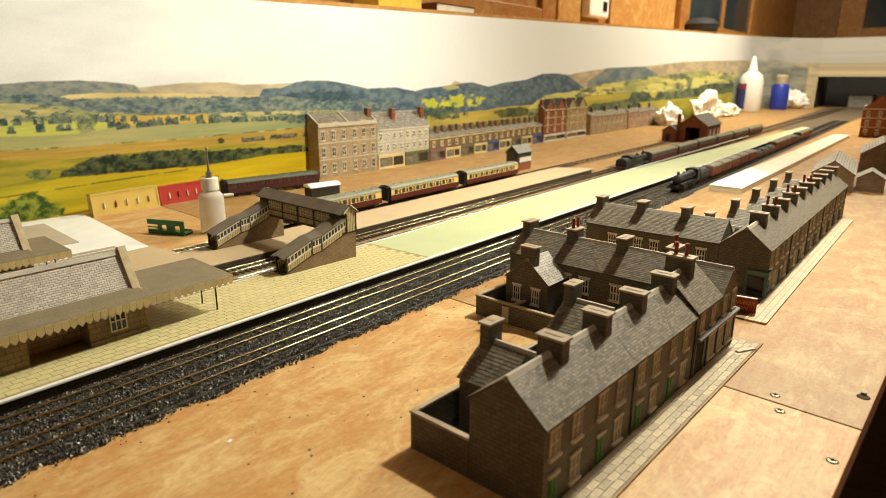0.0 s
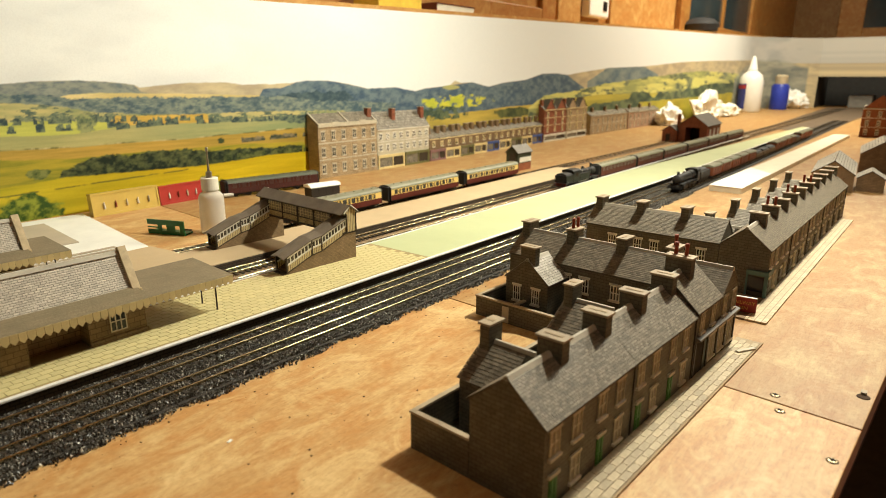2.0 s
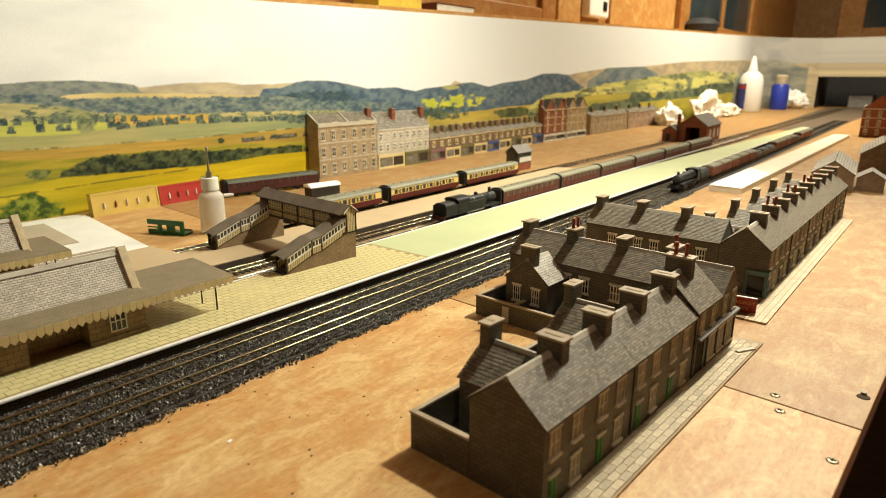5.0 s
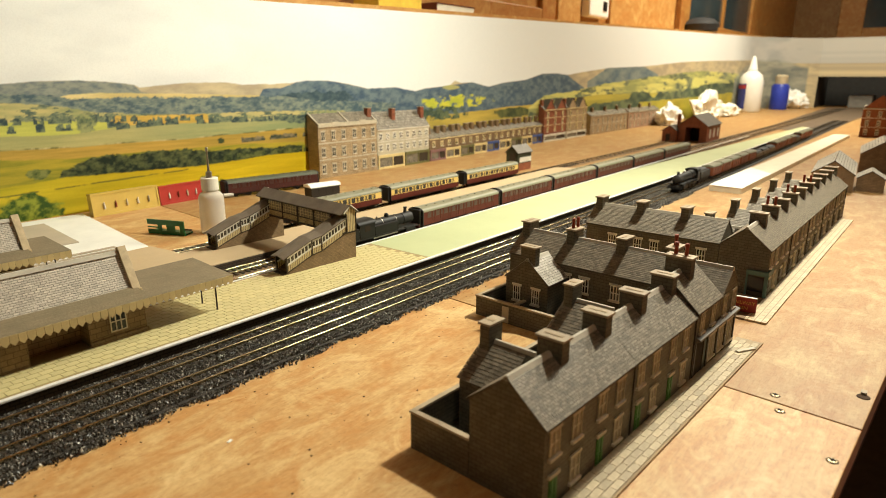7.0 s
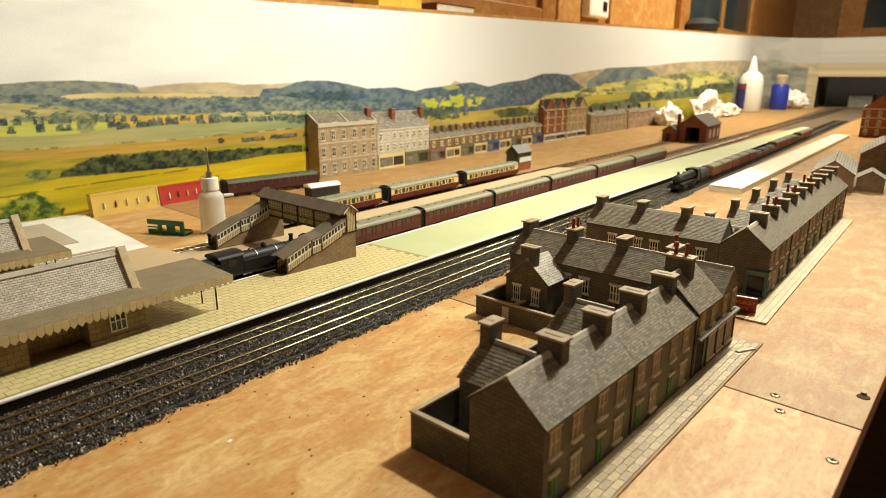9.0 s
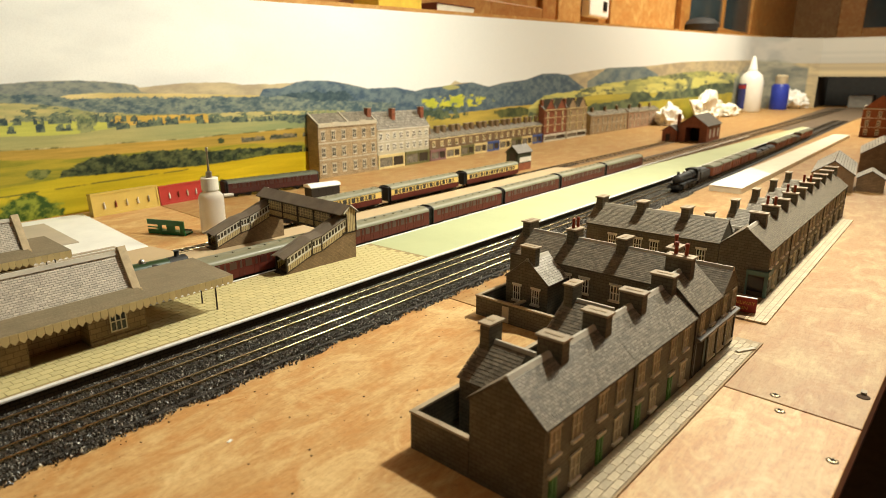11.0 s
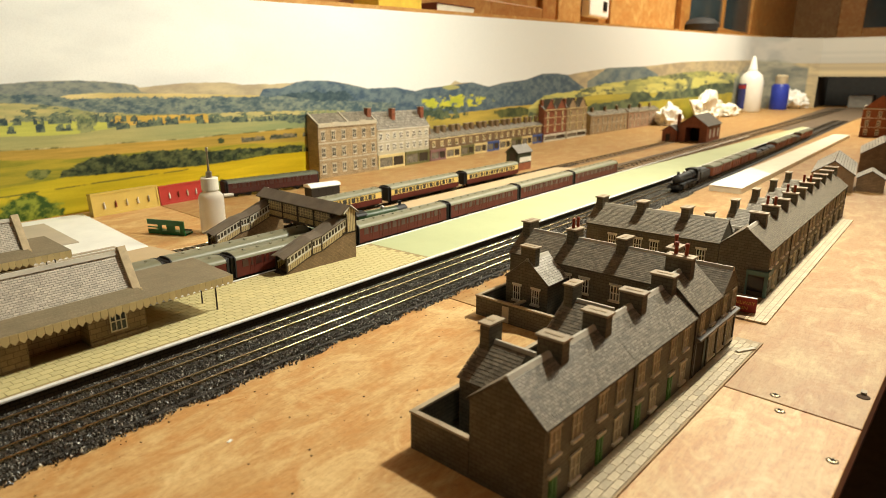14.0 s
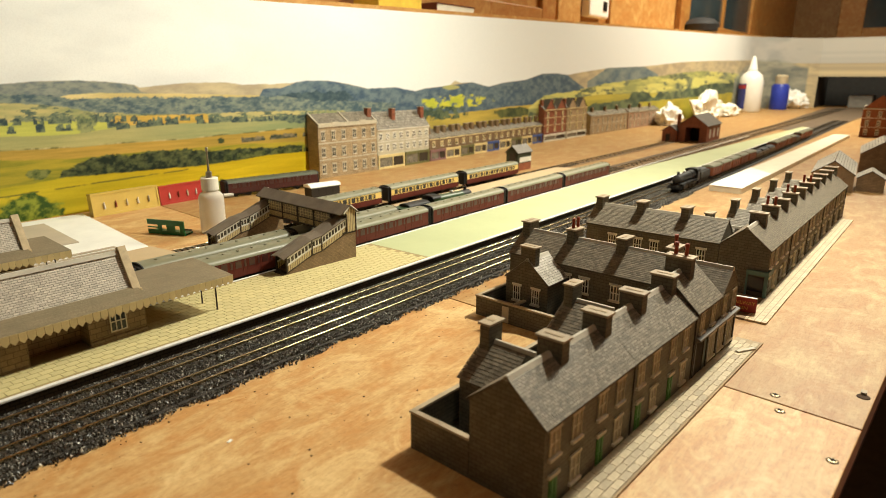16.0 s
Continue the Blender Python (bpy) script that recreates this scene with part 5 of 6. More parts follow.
cupboard(pose(0.98, 0.867, 0), 0.56, 0.275, 0.80, "varnished wooden cupboard door above the backdrop", False)
cupboard(pose(2.50, 0.867, 0), 1.14, 0.300, 0.95, "wooden framed cupboard with dark glass", True, 0.10)
cupboard(pose(4.698, 0.62, 0, 0, 0, -90), 0.62, 0.36, 1.1, "wooden framed glass cabinet at the far end", True, 0.13)
tagged(part("wall_panel", Shape().box(1.90, 2.46, 0.856, 0.8675, 0.28, 1.2), WOOD_PALE, bevel=0.003), "pale varnished wooden panel on the back wall", "panel")
tagged(part("wall_post", Shape().box(1.56, 1.69, 0.850, 0.8675, 0.27, 1.2), WOOD_PALE, bevel=0.003), "pale wooden post on the back wall", "post")
meter = thing("thermometer", pose(1.785, 0.850, 0.312), "white plastic wall thermometer with grey display", "thermometer")
part("case", Shape().box(-0.065, 0.065, -0.012, 0.016, 0.0, 0.16), WHITE_CARD, meter, bevel=0.006)
part("display", Shape().box(-0.042, 0.010, -0.0135, -0.0118, 0.06, 0.14), plain("grey_display", (0.16, 0.17, 0.15), 0.3), meter)
part("button", Shape().box(0.022, 0.045, -0.0145, -0.0118, 0.02, 0.045), BLACK, meter)


def ledge_z(x):
    return 0.2352 + 0.0293 * x


box_y = thing("kit_box", pose(0.855, 0.80, ledge_z(0.855) - 0.001), "yellow card kit box on the ledge", "box")
part("carton", Shape().box(-0.055, 0.055, -0.03, 0.03, 0.0, 0.03), plain("yellow_carton", (0.72, 0.50, 0.06), 0.5), box_y, bevel=0.001)
part("lid", Shape().box(-0.056, 0.056, -0.031, 0.031, 0.0302, 0.045), plain("white_carton", (0.7, 0.66, 0.5), 0.5), box_y, bevel=0.001)
book = thing("book", pose(0.99, 0.80, ledge_z(0.99) - 0.001), "dark red book lying on the ledge", "book")
part("page_block", Shape().box(-0.048, 0.068, -0.038, 0.035, 0.0015, 0.013), WHITE_PAINT, book)
part("cover", Shape().box(-0.05, 0.07, -0.04, 0.037, 0.0, 0.0014).box(-0.05, 0.07, -0.04, 0.037, 0.0131, 0.0145).box(-0.05, -0.0485, -0.04, 0.037, 0.0014, 0.0131), plain("dark_red_cover", (0.10, 0.018, 0.012), 0.5), book)
case = thing("spectacle_case", pose(2.60, 0.80, ledge_z(2.60) - 0.001), "dark soft case with wire spectacles on the ledge", "spectacles")
part("pouch", Shape().turned([(0.02, 0.0), (0.062, 0.006), (0.066, 0.03), (0.045, 0.05), (0.01, 0.056)], sides=24), plain("dark_pouch", (0.025, 0.024, 0.024), 0.6), case, smooth=True)
for dx in (0.095, 0.145):
    ring = Shape()
    for k in range(20):
        a, b = 2 * math.pi * k / 20, 2 * math.pi * (k + 1) / 20
        ring.beam((dx + 0.02 * math.cos(a), -0.01, 0.026 + 0.02 * math.sin(a)), (dx + 0.02 * math.cos(b), -0.01, 0.026 + 0.02 * math.sin(b)), 0.004, 0.004)
    part("lens_rim", ring, STEEL, case)

# ---- buildings along the backdrop ----


def town_house(m, label, w, eave, top, cols, rows, wall, trim=None, depth=0.024, shop=0.0, stacks=(), roof_mat=None, stack_wall=None, parapet=False, shop_paints=(), group="", glass=None, gables=()):
    """A shallow building against the backdrop; the roof slopes up to the back."""
    t = thing("town_house", m, label, "house", group)
    part("wall", Shape().along_x([(0.0, 0.0), (depth, 0.0), (depth, top), (depth - 0.002, top), (0.001, eave), (0.0, eave)], 0.0, w), wall, t)
    part("roof_slope", Shape().add(*roof_plate(0.0, w, -0.001, depth - 0.001, eave, top + 0.0012)), roof_mat or SLATE_DARK, t)
    n = 7
    sl = slates(0.0, w, (-0.001, eave + 0.0006), (depth - 0.001, top + 0.0018), n, 0.0045)
    part("slate_covering", sl, SLATES, t, kind="stuff")
    part("eaves_band", Shape().box(-0.0004, w + 0.0004, -0.0016, -0.0001, eave - 0.0022, eave - 0.0002), trim or SOFFIT, t)
    if parapet:
        for x in (0.0012, w / 2, w - 0.0012):
            part("parapet", Shape().add(*roof_plate(x - 0.0012, x + 0.0012, -0.0015, depth - 0.001, eave + 0.002, top + 0.0035, 0.002)), trim or SOFFIT, t)
        part("parapet", Shape().box(0, w, -0.0012, 0.0012, eave - 0.0002, eave + 0.0035), trim or SOFFIT, t)
        for x in (w * 0.27, w * 0.74):
            part("pediment", Shape().box(x - 0.006, x + 0.006, -0.0018, 0.0005, eave + 0.0005, eave + 0.0050), trim or SOFFIT, t)
    fl = (eave - shop - 0.004) / rows
    for r in range(rows):
        for c in range(cols):
            x = w * (c + 0.5) / cols
            if parapet:
                x += 0.0022 * (1 if c >= cols / 2 else -1) * 0.6
            sash(t, x, shop + r * fl + fl * 0.30, min(0.0072, w / cols * 0.5), fl * 0.52, 0.0, (2, 2), -1, trim, glass or GLASS_DARK, trim, 0.0012)
        if r:
            part("string_course", Shape().box(0, w, -0.0008, -0.0001, shop + r * fl + fl * 0.08, shop + r * fl + fl * 0.15), trim or SOFFIT, t)
    if shop:
        k = len(shop_paints)
        for i, paint in enumerate(shop_paints):
            a, b = w * i / k + 0.0008, w * (i + 1) / k - 0.0008
            fr = part("shopfront", Shape().box(a, b, -0.0016, -0.0001, 0.0, 0.0035).box(a, b, -0.0022, -0.0001, shop - 0.0055, shop - 0.001).box(a, a + 0.003, -0.0016, -0.0001, 0.0035, shop - 0.0055).box(b - 0.003, b, -0.0016, -0.0001, 0.0035, shop - 0.0055).box((a + b) / 2 + 0.002, (a + b) / 2 + 0.004, -0.0016, -0.0001, 0.0035, shop - 0.0055), paint, t, "painted shopfront")
            part("shop_window", Shape().box(a + 0.003, (a + b) / 2 + 0.002, -0.0006, -0.0001, 0.0035, shop - 0.0055), plain("shop_glass", (0.22, 0.19, 0.14), 0.2, vary=0.5, coarse=220, relief=0), fr)
            part("shop_door", Shape().box((a + b) / 2 + 0.004, b - 0.003, -0.0006, -0.0001, 0.0005, shop - 0.0055), DARK_WOOD, fr)
    for x in gables:
        g = w * 0.21
        part("gable", Shape().along_y([(x - g, eave - 0.001), (x + g, eave - 0.001), (x, eave + 0.022)][::-1], -0.0012, depth - 0.003), wall, t)
        part("gable_roof", Shape().beam((x - g - 0.001, depth / 2 - 0.002, eave), (x, depth / 2 - 0.002, eave + 0.0235), depth, 0.0008).beam((x, depth / 2 - 0.002, eave + 0.0235), (x + g + 0.001, depth / 2 - 0.002, eave), depth, 0.0008), SLATE_DARK, t)
    for x in stacks:
        chimney(t, x, depth * 0.55, eave + 0.001, top + 0.0060, 0.0085, 0.0075, wall=stack_wall or BRICK_RED)
    return t


GREY_WALL = plain("pale_rendered_wall", (0.52, 0.46, 0.33), 0.6, vary=0.1)
PURPLE = plain("mauve_shopfront", (0.23, 0.12, 0.11), 0.5)
CREAM_SHOP = plain("cream_shopfront", (0.66, 0.52, 0.24), 0.5)
OLIVE = plain("olive_shopfront", (0.15, 0.14, 0.05), 0.5)
BLUE_SHOP = plain("blue_shopfront", (0.05, 0.09, 0.26), 0.5)
WHITE_SHOP = plain("white_shopfront", (0.62, 0.58, 0.46), 0.5)
town_house(pose(0.6130, 0.7190, 0), "tall brown stone hotel with parapet and many windows", 0.122, 0.0775, 0.0925, 6, 3, STONE_PALE, SOFFIT, parapet=True, stacks=(0.116,))
town_house(pose(0.7360, 0.7190, 0), "pale rendered shop building with red brick chimney", 0.0655, 0.0650, 0.0900, 4, 2, GREY_WALL, WHITE_PAINT, shop=0.024, shop_paints=(CREAM_SHOP,), stacks=(0.050,))
town_house(pose(0.8020, 0.7190, 0), "pale rendered shop building with purple fascia", 0.0655, 0.0650, 0.0900, 4, 2, GREY_WALL, WHITE_PAINT, shop=0.024, shop_paints=(OLIVE,), stacks=(0.058,))
SHOPS = (PURPLE, CREAM_SHOP, OLIVE, CREAM_SHOP, BLUE_SHOP, CREAM_SHOP, OLIVE, CREAM_SHOP, BLUE_SHOP)
for k in range(9):
    town_house(pose(0.8700 + k * 0.0472, 0.7195 + k * 0.0016, 0), ("small brown stone shop in the parade with mauve front", "small brown stone shop in the parade with cream front", "small brown stone shop in the parade with olive front")[min(2, k % 3)],
               0.0470, 0.0400, 0.0535, 2, 1, STONE_FAR, CREAM, shop=0.021, shop_paints=(SHOPS[k],), stacks=(0.010, 0.036), stack_wall=STONE_FAR, group="shop parade")
for k in range(2):
    town_house(pose(1.298 + k * 0.112, 0.7300, 0), "tall red brick town house with steep gable", 0.108, 0.0740, 0.0900, 3, 3, BRICK_RED if k == 0 else STONE_PALE, CREAM, stacks=(0.008, 0.054, 0.100), shop=0.018, shop_paints=(WHITE_SHOP,), group="tall town houses", gables=(0.027, 0.081))
    town_house(pose(1.545 + k * 0.250, 0.7300, 0), "low grey stone terrace against the backdrop", 0.240, 0.0480, 0.0620, 8, 2, STONE_PALE if k == 0 else plain("pink_brick", (0.42, 0.27, 0.18), 0.6), SOFFIT, stacks=(0.03, 0.11, 0.19), stack_wall=STONE_FAR, group="low grey terraces")

# signal box and goods shed
sb = thing("signal_box", pose(0.868, 0.533, 0), "small signal box with slate roof and white windows", "signal box")
part("base", Shape().box(0.0, 0.042, 0.0, 0.022, 0.0, 0.012), BRICK_RED, sb)
part("cabin", Shape().along_x([(0.0, 0.012), (0.022, 0.012), (0.022, 0.030), (0.011, 0.0395), (0.0, 0.030)], 0.0, 0.042), plain("dark_green_boards", (0.045, 0.05, 0.028), 0.6), sb)
part("window", Shape().box(0.006, 0.0418, -0.0006, -0.0001, 0.0135, 0.0215), WHITE_PAINT, sb, "white glazed signal box window")
for s, y in ((-1, 0.0), (1, 0.022)):
    part("roof_slope", Shape().add(*roof_plate(-0.002, 0.044, y + s * 0.002, 0.011, 0.0288, 0.0405)), SLATE, sb)
# Dark sheet on the side wall paints in a shadow; no stairs are built.
part("stairs_shadow_board", Shape().box(-0.0006, -0.0001, 0.004, 0.016, 0.0125, 0.028), DARK_WOOD, sb)


def goods_shed(m):
    t = thing("goods_shed", m, "red brick goods shed with grey slate roof and lean-to office", "shed")
    part("wall", Shape().along_y([(0.0, 0.0), (0.016, 0.0), (0.016, 0.034), (0.048, 0.034), (0.048, 0.0), (0.064, 0.0), (0.064, 0.040), (0.032, 0.062), (0.0, 0.040)][::-1], 0.0, 0.125), BRICK_RED, t)
    # Dark plate inside the arch paints the shed's inner shade.
    part("opening", Shape().box(0.0161, 0.0479, 0.05, 0.052, 0.0, 0.0339), HOLE, t)
    for a, b in ((-0.003, 0.032), (0.067, 0.032)):
        v, f = roof_plate(-0.129, 0.004, a, b, 0.0385, 0.0632)
        part("roof_slope", Shape().add([(y, -x, z) for x, y, z in v], f), SLATE_DARK, t)
    for k in range(3):
        y = 0.024 + k * 0.036
        part("side_window", Shape().box(0.0641, 0.0646, y, y + 0.011, 0.010, 0.030), WHITE_PAINT, t, "white framed side window")
    part("office", Shape().along_y([(-0.034, 0.0), (-0.0004, 0.0), (-0.0004, 0.026), (-0.017, 0.037), (-0.034, 0.026)][::-1], -0.012, 0.028), BRICK_RED, t)
    for a, b in ((-0.037, -0.017), (0.002, -0.017)):
        v, f = roof_plate(-0.031, 0.015, a, b, 0.0247, 0.0380)
        part("roof_slope", Shape().add([(y, -x, z) for x, y, z in v], f), SLATE_DARK, t)
    chimney(t, -0.006, 0.02, 0.02, 0.062, 0.007, 0.007, wall=BRICK_RED)
    part("door", Shape().box(-0.025, -0.015, -0.0126, -0.0121, 0.0, 0.018), DARK_WOOD, t)
    return t


goods_shed(pose(1.520, 0.493, 0, 0, 0, -88))

# card cottages beyond the long row, and the red brick house
def cottage(m, w, d, eave, top, label, roof):
    t = thing("card_cottage", m, label, "house", "card cottages")
    gabled(t, 0, w, 0, d, eave, top, wall=STONE_FAR, rows=8, ridge=False, tiles=roof)
    return t


WHITE_TILES = island("unpainted_white_roof", (0.52, 0.48, 0.40), 0.7, 0.05)
cottage(pose(0.985, 0.083, 0, 0, 0, 5), 0.150, 0.050, 0.024, 0.041, "stone cottage with unpainted white card roof", WHITE_TILES)
cottage(pose(1.010, 0.050, 0, 0, 0, 5), 0.045, 0.032, 0.018, 0.028, "small lean-to cottage with white card roof", WHITE_TILES)
cottage(pose(1.220, 0.040, 0, 0, 0, 5), 0.140, 0.060, 0.030, 0.050, "second stone cottage with white card roof", WHITE_TILES)
red = town_house(pose(1.95, 0.172, 0, 0, 0, -88), "red brick gabled house with white framed windows", 0.075, 0.072, 0.078, 3, 3, BRICK_RED, WHITE_PAINT, depth=0.06)
part("gable_wall", Shape().along_x([(0.0, 0.078), (0.0, 0.0781), (0.0, 0.0782)], 0.0, 0.001).along_y([(0.0, 0.0735), (0.075, 0.0735), (0.0375, 0.105)][::-1], -0.0018, 0.004), BRICK_RED, red)

# white card ramps by the far goods line
tagged(part("card_platform", Shape().slab([(0.880, 0.196), (1.90, 0.186), (1.90, 0.222), (1.10, 0.235), (0.884, 0.238)], 0.0, 0.0075), plain("buff_white_card", (0.72, 0.64, 0.48), 0.6, vary=0.06)), "unfinished buff card platform by the goods line", "platform")
tagged(part("paper_sheet", Shape().slab([(0.8795, 0.1955), (1.045, 0.194), (1.10, 0.2355), (0.8835, 0.2385)], 0.0077, 0.0082), WHITE_CARD), "white paper sheet on the card platform", "paper")

# ---- clutter on the far side ----
FROST = plain("frosted_plastic", (0.86, 0.83, 0.74), 0.35, vary=0.05, relief=0.02)
FROST.node_tree.nodes["Principled BSDF"].inputs["Transmission Weight"].default_value = 0.55
FROST.node_tree.nodes["Principled BSDF"].inputs["IOR"].default_value = 1.15
glue = thing("needle_bottle", pose(0.3285, 0.5470, 0), "frosted plastic glue bottle with metal needle tip", "bottle")
part("body", Shape().turned([(0.0105, 0.0), (0.0116, 0.001), (0.0118, 0.005), (0.0118, 0.034), (0.0112, 0.0375), (0.0092, 0.0400), (0.0072, 0.0412), (0.0070, 0.0425)], sides=36), FROST, glue, smooth=True)
cp = part("cap", Shape().turned([(0.0080, 0.0426), (0.0082, 0.0430), (0.0080, 0.0540), (0.0075, 0.0546)], sides=24), WHITE_PAINT, glue, "ribbed white cap")
part("needle", Shape().turned([(0.0031, 0.0547), (0.0028, 0.0600), (0.0012, 0.0610), (0.0007, 0.0800)], sides=14), STEEL, cp, "steel dispensing needle", smooth=True)
part("needle_guard", Shape().turned([(0.0012, 0.0), (0.0014, 0.0010), (0.0014, 0.0032), (0.0008, 0.0040)], sides=12, z=0.0795), STEEL, cp)
part("spout_cap", Shape().turned([(0.0018, 0.0), (0.0018, 0.0085), (0.0012, 0.0095)], 0.0, 0.0, 12, "x", 0.0360), WHITE_PAINT, glue, at=pose(0.0105, -0.005, 0, 0, 0, -20))

CLEAR = plain("clear_yellow_packet", (0.60, 0.42, 0.10), 0.3, vary=0.1, spec=0.6)
RED_PK = plain("red_packet", (0.42, 0.04, 0.03), 0.3, vary=0.1, spec=0.6)
for x, y, w, h, mat, lab, az in ((0.2850, 0.7080, 0.0760, 0.0250, CLEAR, "yellow packet of small painted model parts", 4.0), (0.3635, 0.7130, 0.0720, 0.0225, RED_PK, "red packet of small painted model parts", 5.0)):
    t = thing("parts_packet", pose(x, y, 0, -6, 0, az), lab, "packet")
    part("tray", Shape().box(0, w, 0.0, 0.010, 0.0, h), mat, t, bevel=0.0008)
    part("rim", Shape().box(-0.001, w + 0.001, -0.0008, -0.0001, 0.0, 0.002).box(-0.001, w + 0.001, -0.0008, -0.0001, h - 0.002, h).box(-0.001, 0.001, -0.0008, -0.0001, 0.002, h - 0.002).box(w - 0.001, w + 0.001, -0.0008, -0.0001, 0.002, h - 0.002), mat, t)
    for k in range(5):
        xx = w * (0.16 + 0.17 * k)
        part("model_part", Shape().turned([(0.0011, 0.0), (0.0009, 0.002), (0.0012, 0.004), (0.0006, 0.0052), (0.0008, 0.0062), (0.0003, 0.0072)], xx, -0.0012, 8, z=h * 0.3), (WHITE_PAINT, POT, SOFFIT, WHITE_PAINT, STEEL)[k], t)
gr = thing("green_moulding", pose(0.2870, 0.5950, 0, 4, 0, -68), "green plastic wagon side moulding with square openings", "moulding")
GREEN_P = plain("green_plastic", (0.012, 0.12, 0.035), 0.35, vary=0.1)
w = Shape()
for a, b, c, d in ((0, 0.042, 0.0, 0.0035), (0, 0.042, 0.0095, 0.0145), (0, 0.014, 0.0035, 0.0045), (0, 0.014, 0.0062, 0.0072), (0.012, 0.016, 0.0035, 0.0095), (0.022, 0.031, 0.0035, 0.0095), (0.037, 0.042, 0.0035, 0.0095)):
    w.box(a, b, 0.0, 0.0012, c, d)
part("side", w, GREEN_P, gr)
part("floor_rib", Shape().box(0, 0.042, 0.0013, 0.012, 0.0, 0.0015), GREEN_P, gr)
part("hook", Shape().box(0.0425, 0.050, 0.0, 0.0012, 0.006, 0.0072), DARK_WOOD, gr)

sheet = [(0.2560, 0.5190), (0.2810, 0.7290), (-0.30, 0.7300), (-0.30, 0.5350), (0.17, 0.5250)]
tagged(part("card_sheet", Shape().slab(sheet, 0.0, 0.0022), WHITE_CARD), "large white card sheet lying on the board", "card")
tagged(part("printed_card", Shape().slab([(0.2250, 0.6000), (0.2340, 0.7050), (-0.2, 0.7150), (-0.2, 0.6150)], 0.0024, 0.0030), plain("buff_printed_card", (0.50, 0.42, 0.31), 0.6, vary=0.06)), "buff printed kit card on the white sheet", "card")
for k in range(3):
    tagged(part("card_strip", Shape().slab([(0.150, 0.5385 + 0.0090 * k), (0.238, 0.5385 + 0.0090 * k), (0.238, 0.5425 + 0.0090 * k), (0.150, 0.5425 + 0.0090 * k)], 0.0024, 0.0032), plain("strip_buff", (0.46, 0.38, 0.27), 0.6)), "narrow buff strip of cut kit card", "card", "cut card strips")
structure("platform_2_back", Shape().slab([(-1.8, 0.4742), (0.255, 0.4785), (0.250, 0.5180), (-1.8, 0.520)], 0.0, 0.0077), PLAT2, "bare buff card platform behind the far station")
tagged(part("kit_offcut", Shape().slab([(0.545, 0.545), (0.63, 0.548), (0.63, 0.560), (0.56, 0.560)], 0.0, 0.0012), WHITE_PAINT), "pale card offcut beside the siding", "card")

# bottles and filler at the far end
big = thing("glue_bottle", pose(3.02, 0.690, 0), "large white glue bottle with blue and red label", "bottle")
part("body", Shape().turned([(0.044, 0.0), (0.048, 0.006), (0.048, 0.130), (0.040, 0.155), (0.020, 0.172), (0.016, 0.176)], sides=32), plain("white_plastic", (0.78, 0.76, 0.70), 0.35, vary=0.03, relief=0), big, smooth=True)
part("nozzle", Shape().turned([(0.020, 0.1765), (0.017, 0.185), (0.009, 0.222), (0.006, 0.232)], sides=20), WHITE_CARD, big, smooth=True)
def wrap(r, z0, z1, a0, a1, n=14):
    """A strip of label round part of a bottle."""
    v = []
    for k in range(n + 1):
        a = radians(a0 + (a1 - a0) * k / n)
        v += [(q * math.cos(a), q * math.sin(a), z) for q in (r, r + 0.0005) for z in (z0, z1)]
    f = [(4 * k + i, 4 * k + j, 4 * k + 4 + j, 4 * k + 4 + i) for k in range(n) for i, j in ((0, 1), (1, 3), (3, 2), (2, 0))]
    return Shape().add(v, f + [(0, 2, 3, 1), (4 * n, 4 * n + 1, 4 * n + 3, 4 * n + 2)])


part("label", wrap(0.0483, 0.014, 0.120, 112, 172), plain("blue_label", (0.055, 0.065, 0.27), 0.4), big, "blue label")
part("label_band", wrap(0.0489, 0.098, 0.114, 112, 172), plain("red_label", (0.42, 0.05, 0.06), 0.4), big, "red band on the label")
tube = thing("spray_can", pose(3.33, 0.632, 0), "blue can with pale cap", "can")
part("can", Shape().turned([(0.036, 0.0), (0.038, 0.004), (0.038, 0.105), (0.030, 0.116)], sides=28), plain("blue_can", (0.03, 0.05, 0.36), 0.35), tube, smooth=True)
part("cap", Shape().turned([(0.026, 0.1162), (0.027, 0.150), (0.020, 0.158)], sides=24), plain("beige_cap", (0.45, 0.37, 0.24), 0.5), tube)


def heap(name, m, size, label, cat, material, seed):
    """A crumpled lump: a ball pushed about by noise and flattened on the board."""
    bm = bmesh.new()
    bmesh.ops.create_icosphere(bm, subdivisions=4, radius=1.0)
    for v in bm.verts:
        k = 1 + 0.45 * noise.noise(v.co * 1.7 + Vector((seed, 0, 0))) + 0.22 * noise.noise(v.co * 4.5 + Vector((0, seed, 0)))
        v.co = Vector((v.co.x * size[0] * k, v.co.y * size[1] * k, max(0.0, (v.co.z * 0.8 + 0.45) * size[2] * k)))
    me = bpy.data.meshes.new(name)
    bm.to_mesh(me)
    bm.free()
    me.materials.append(material)
    ob = new(name, me)
    ob.matrix_world = m
    return tagged(ob, label, cat)


TISSUE = plain("crumpled_paper", (0.82, 0.78, 0.66), 0.7, vary=0.08)
heap("crumpled_paper", pose(2.045, 0.695, 0), (0.075, 0.028, 0.045), "crumpled white paper ball by the backdrop", "paper", WHITE_CARD, 1.0)
heap("plaster_rock", pose(2.42, 0.690, 0), (0.13, 0.035, 0.070), "cream plaster rock casting against the backdrop", "rock", TISSUE, 3.0)
heap("plaster_rock", pose(2.66, 0.680, 0), (0.09, 0.032, 0.034), "smaller cream plaster rock casting", "rock", TISSUE, 7.0)
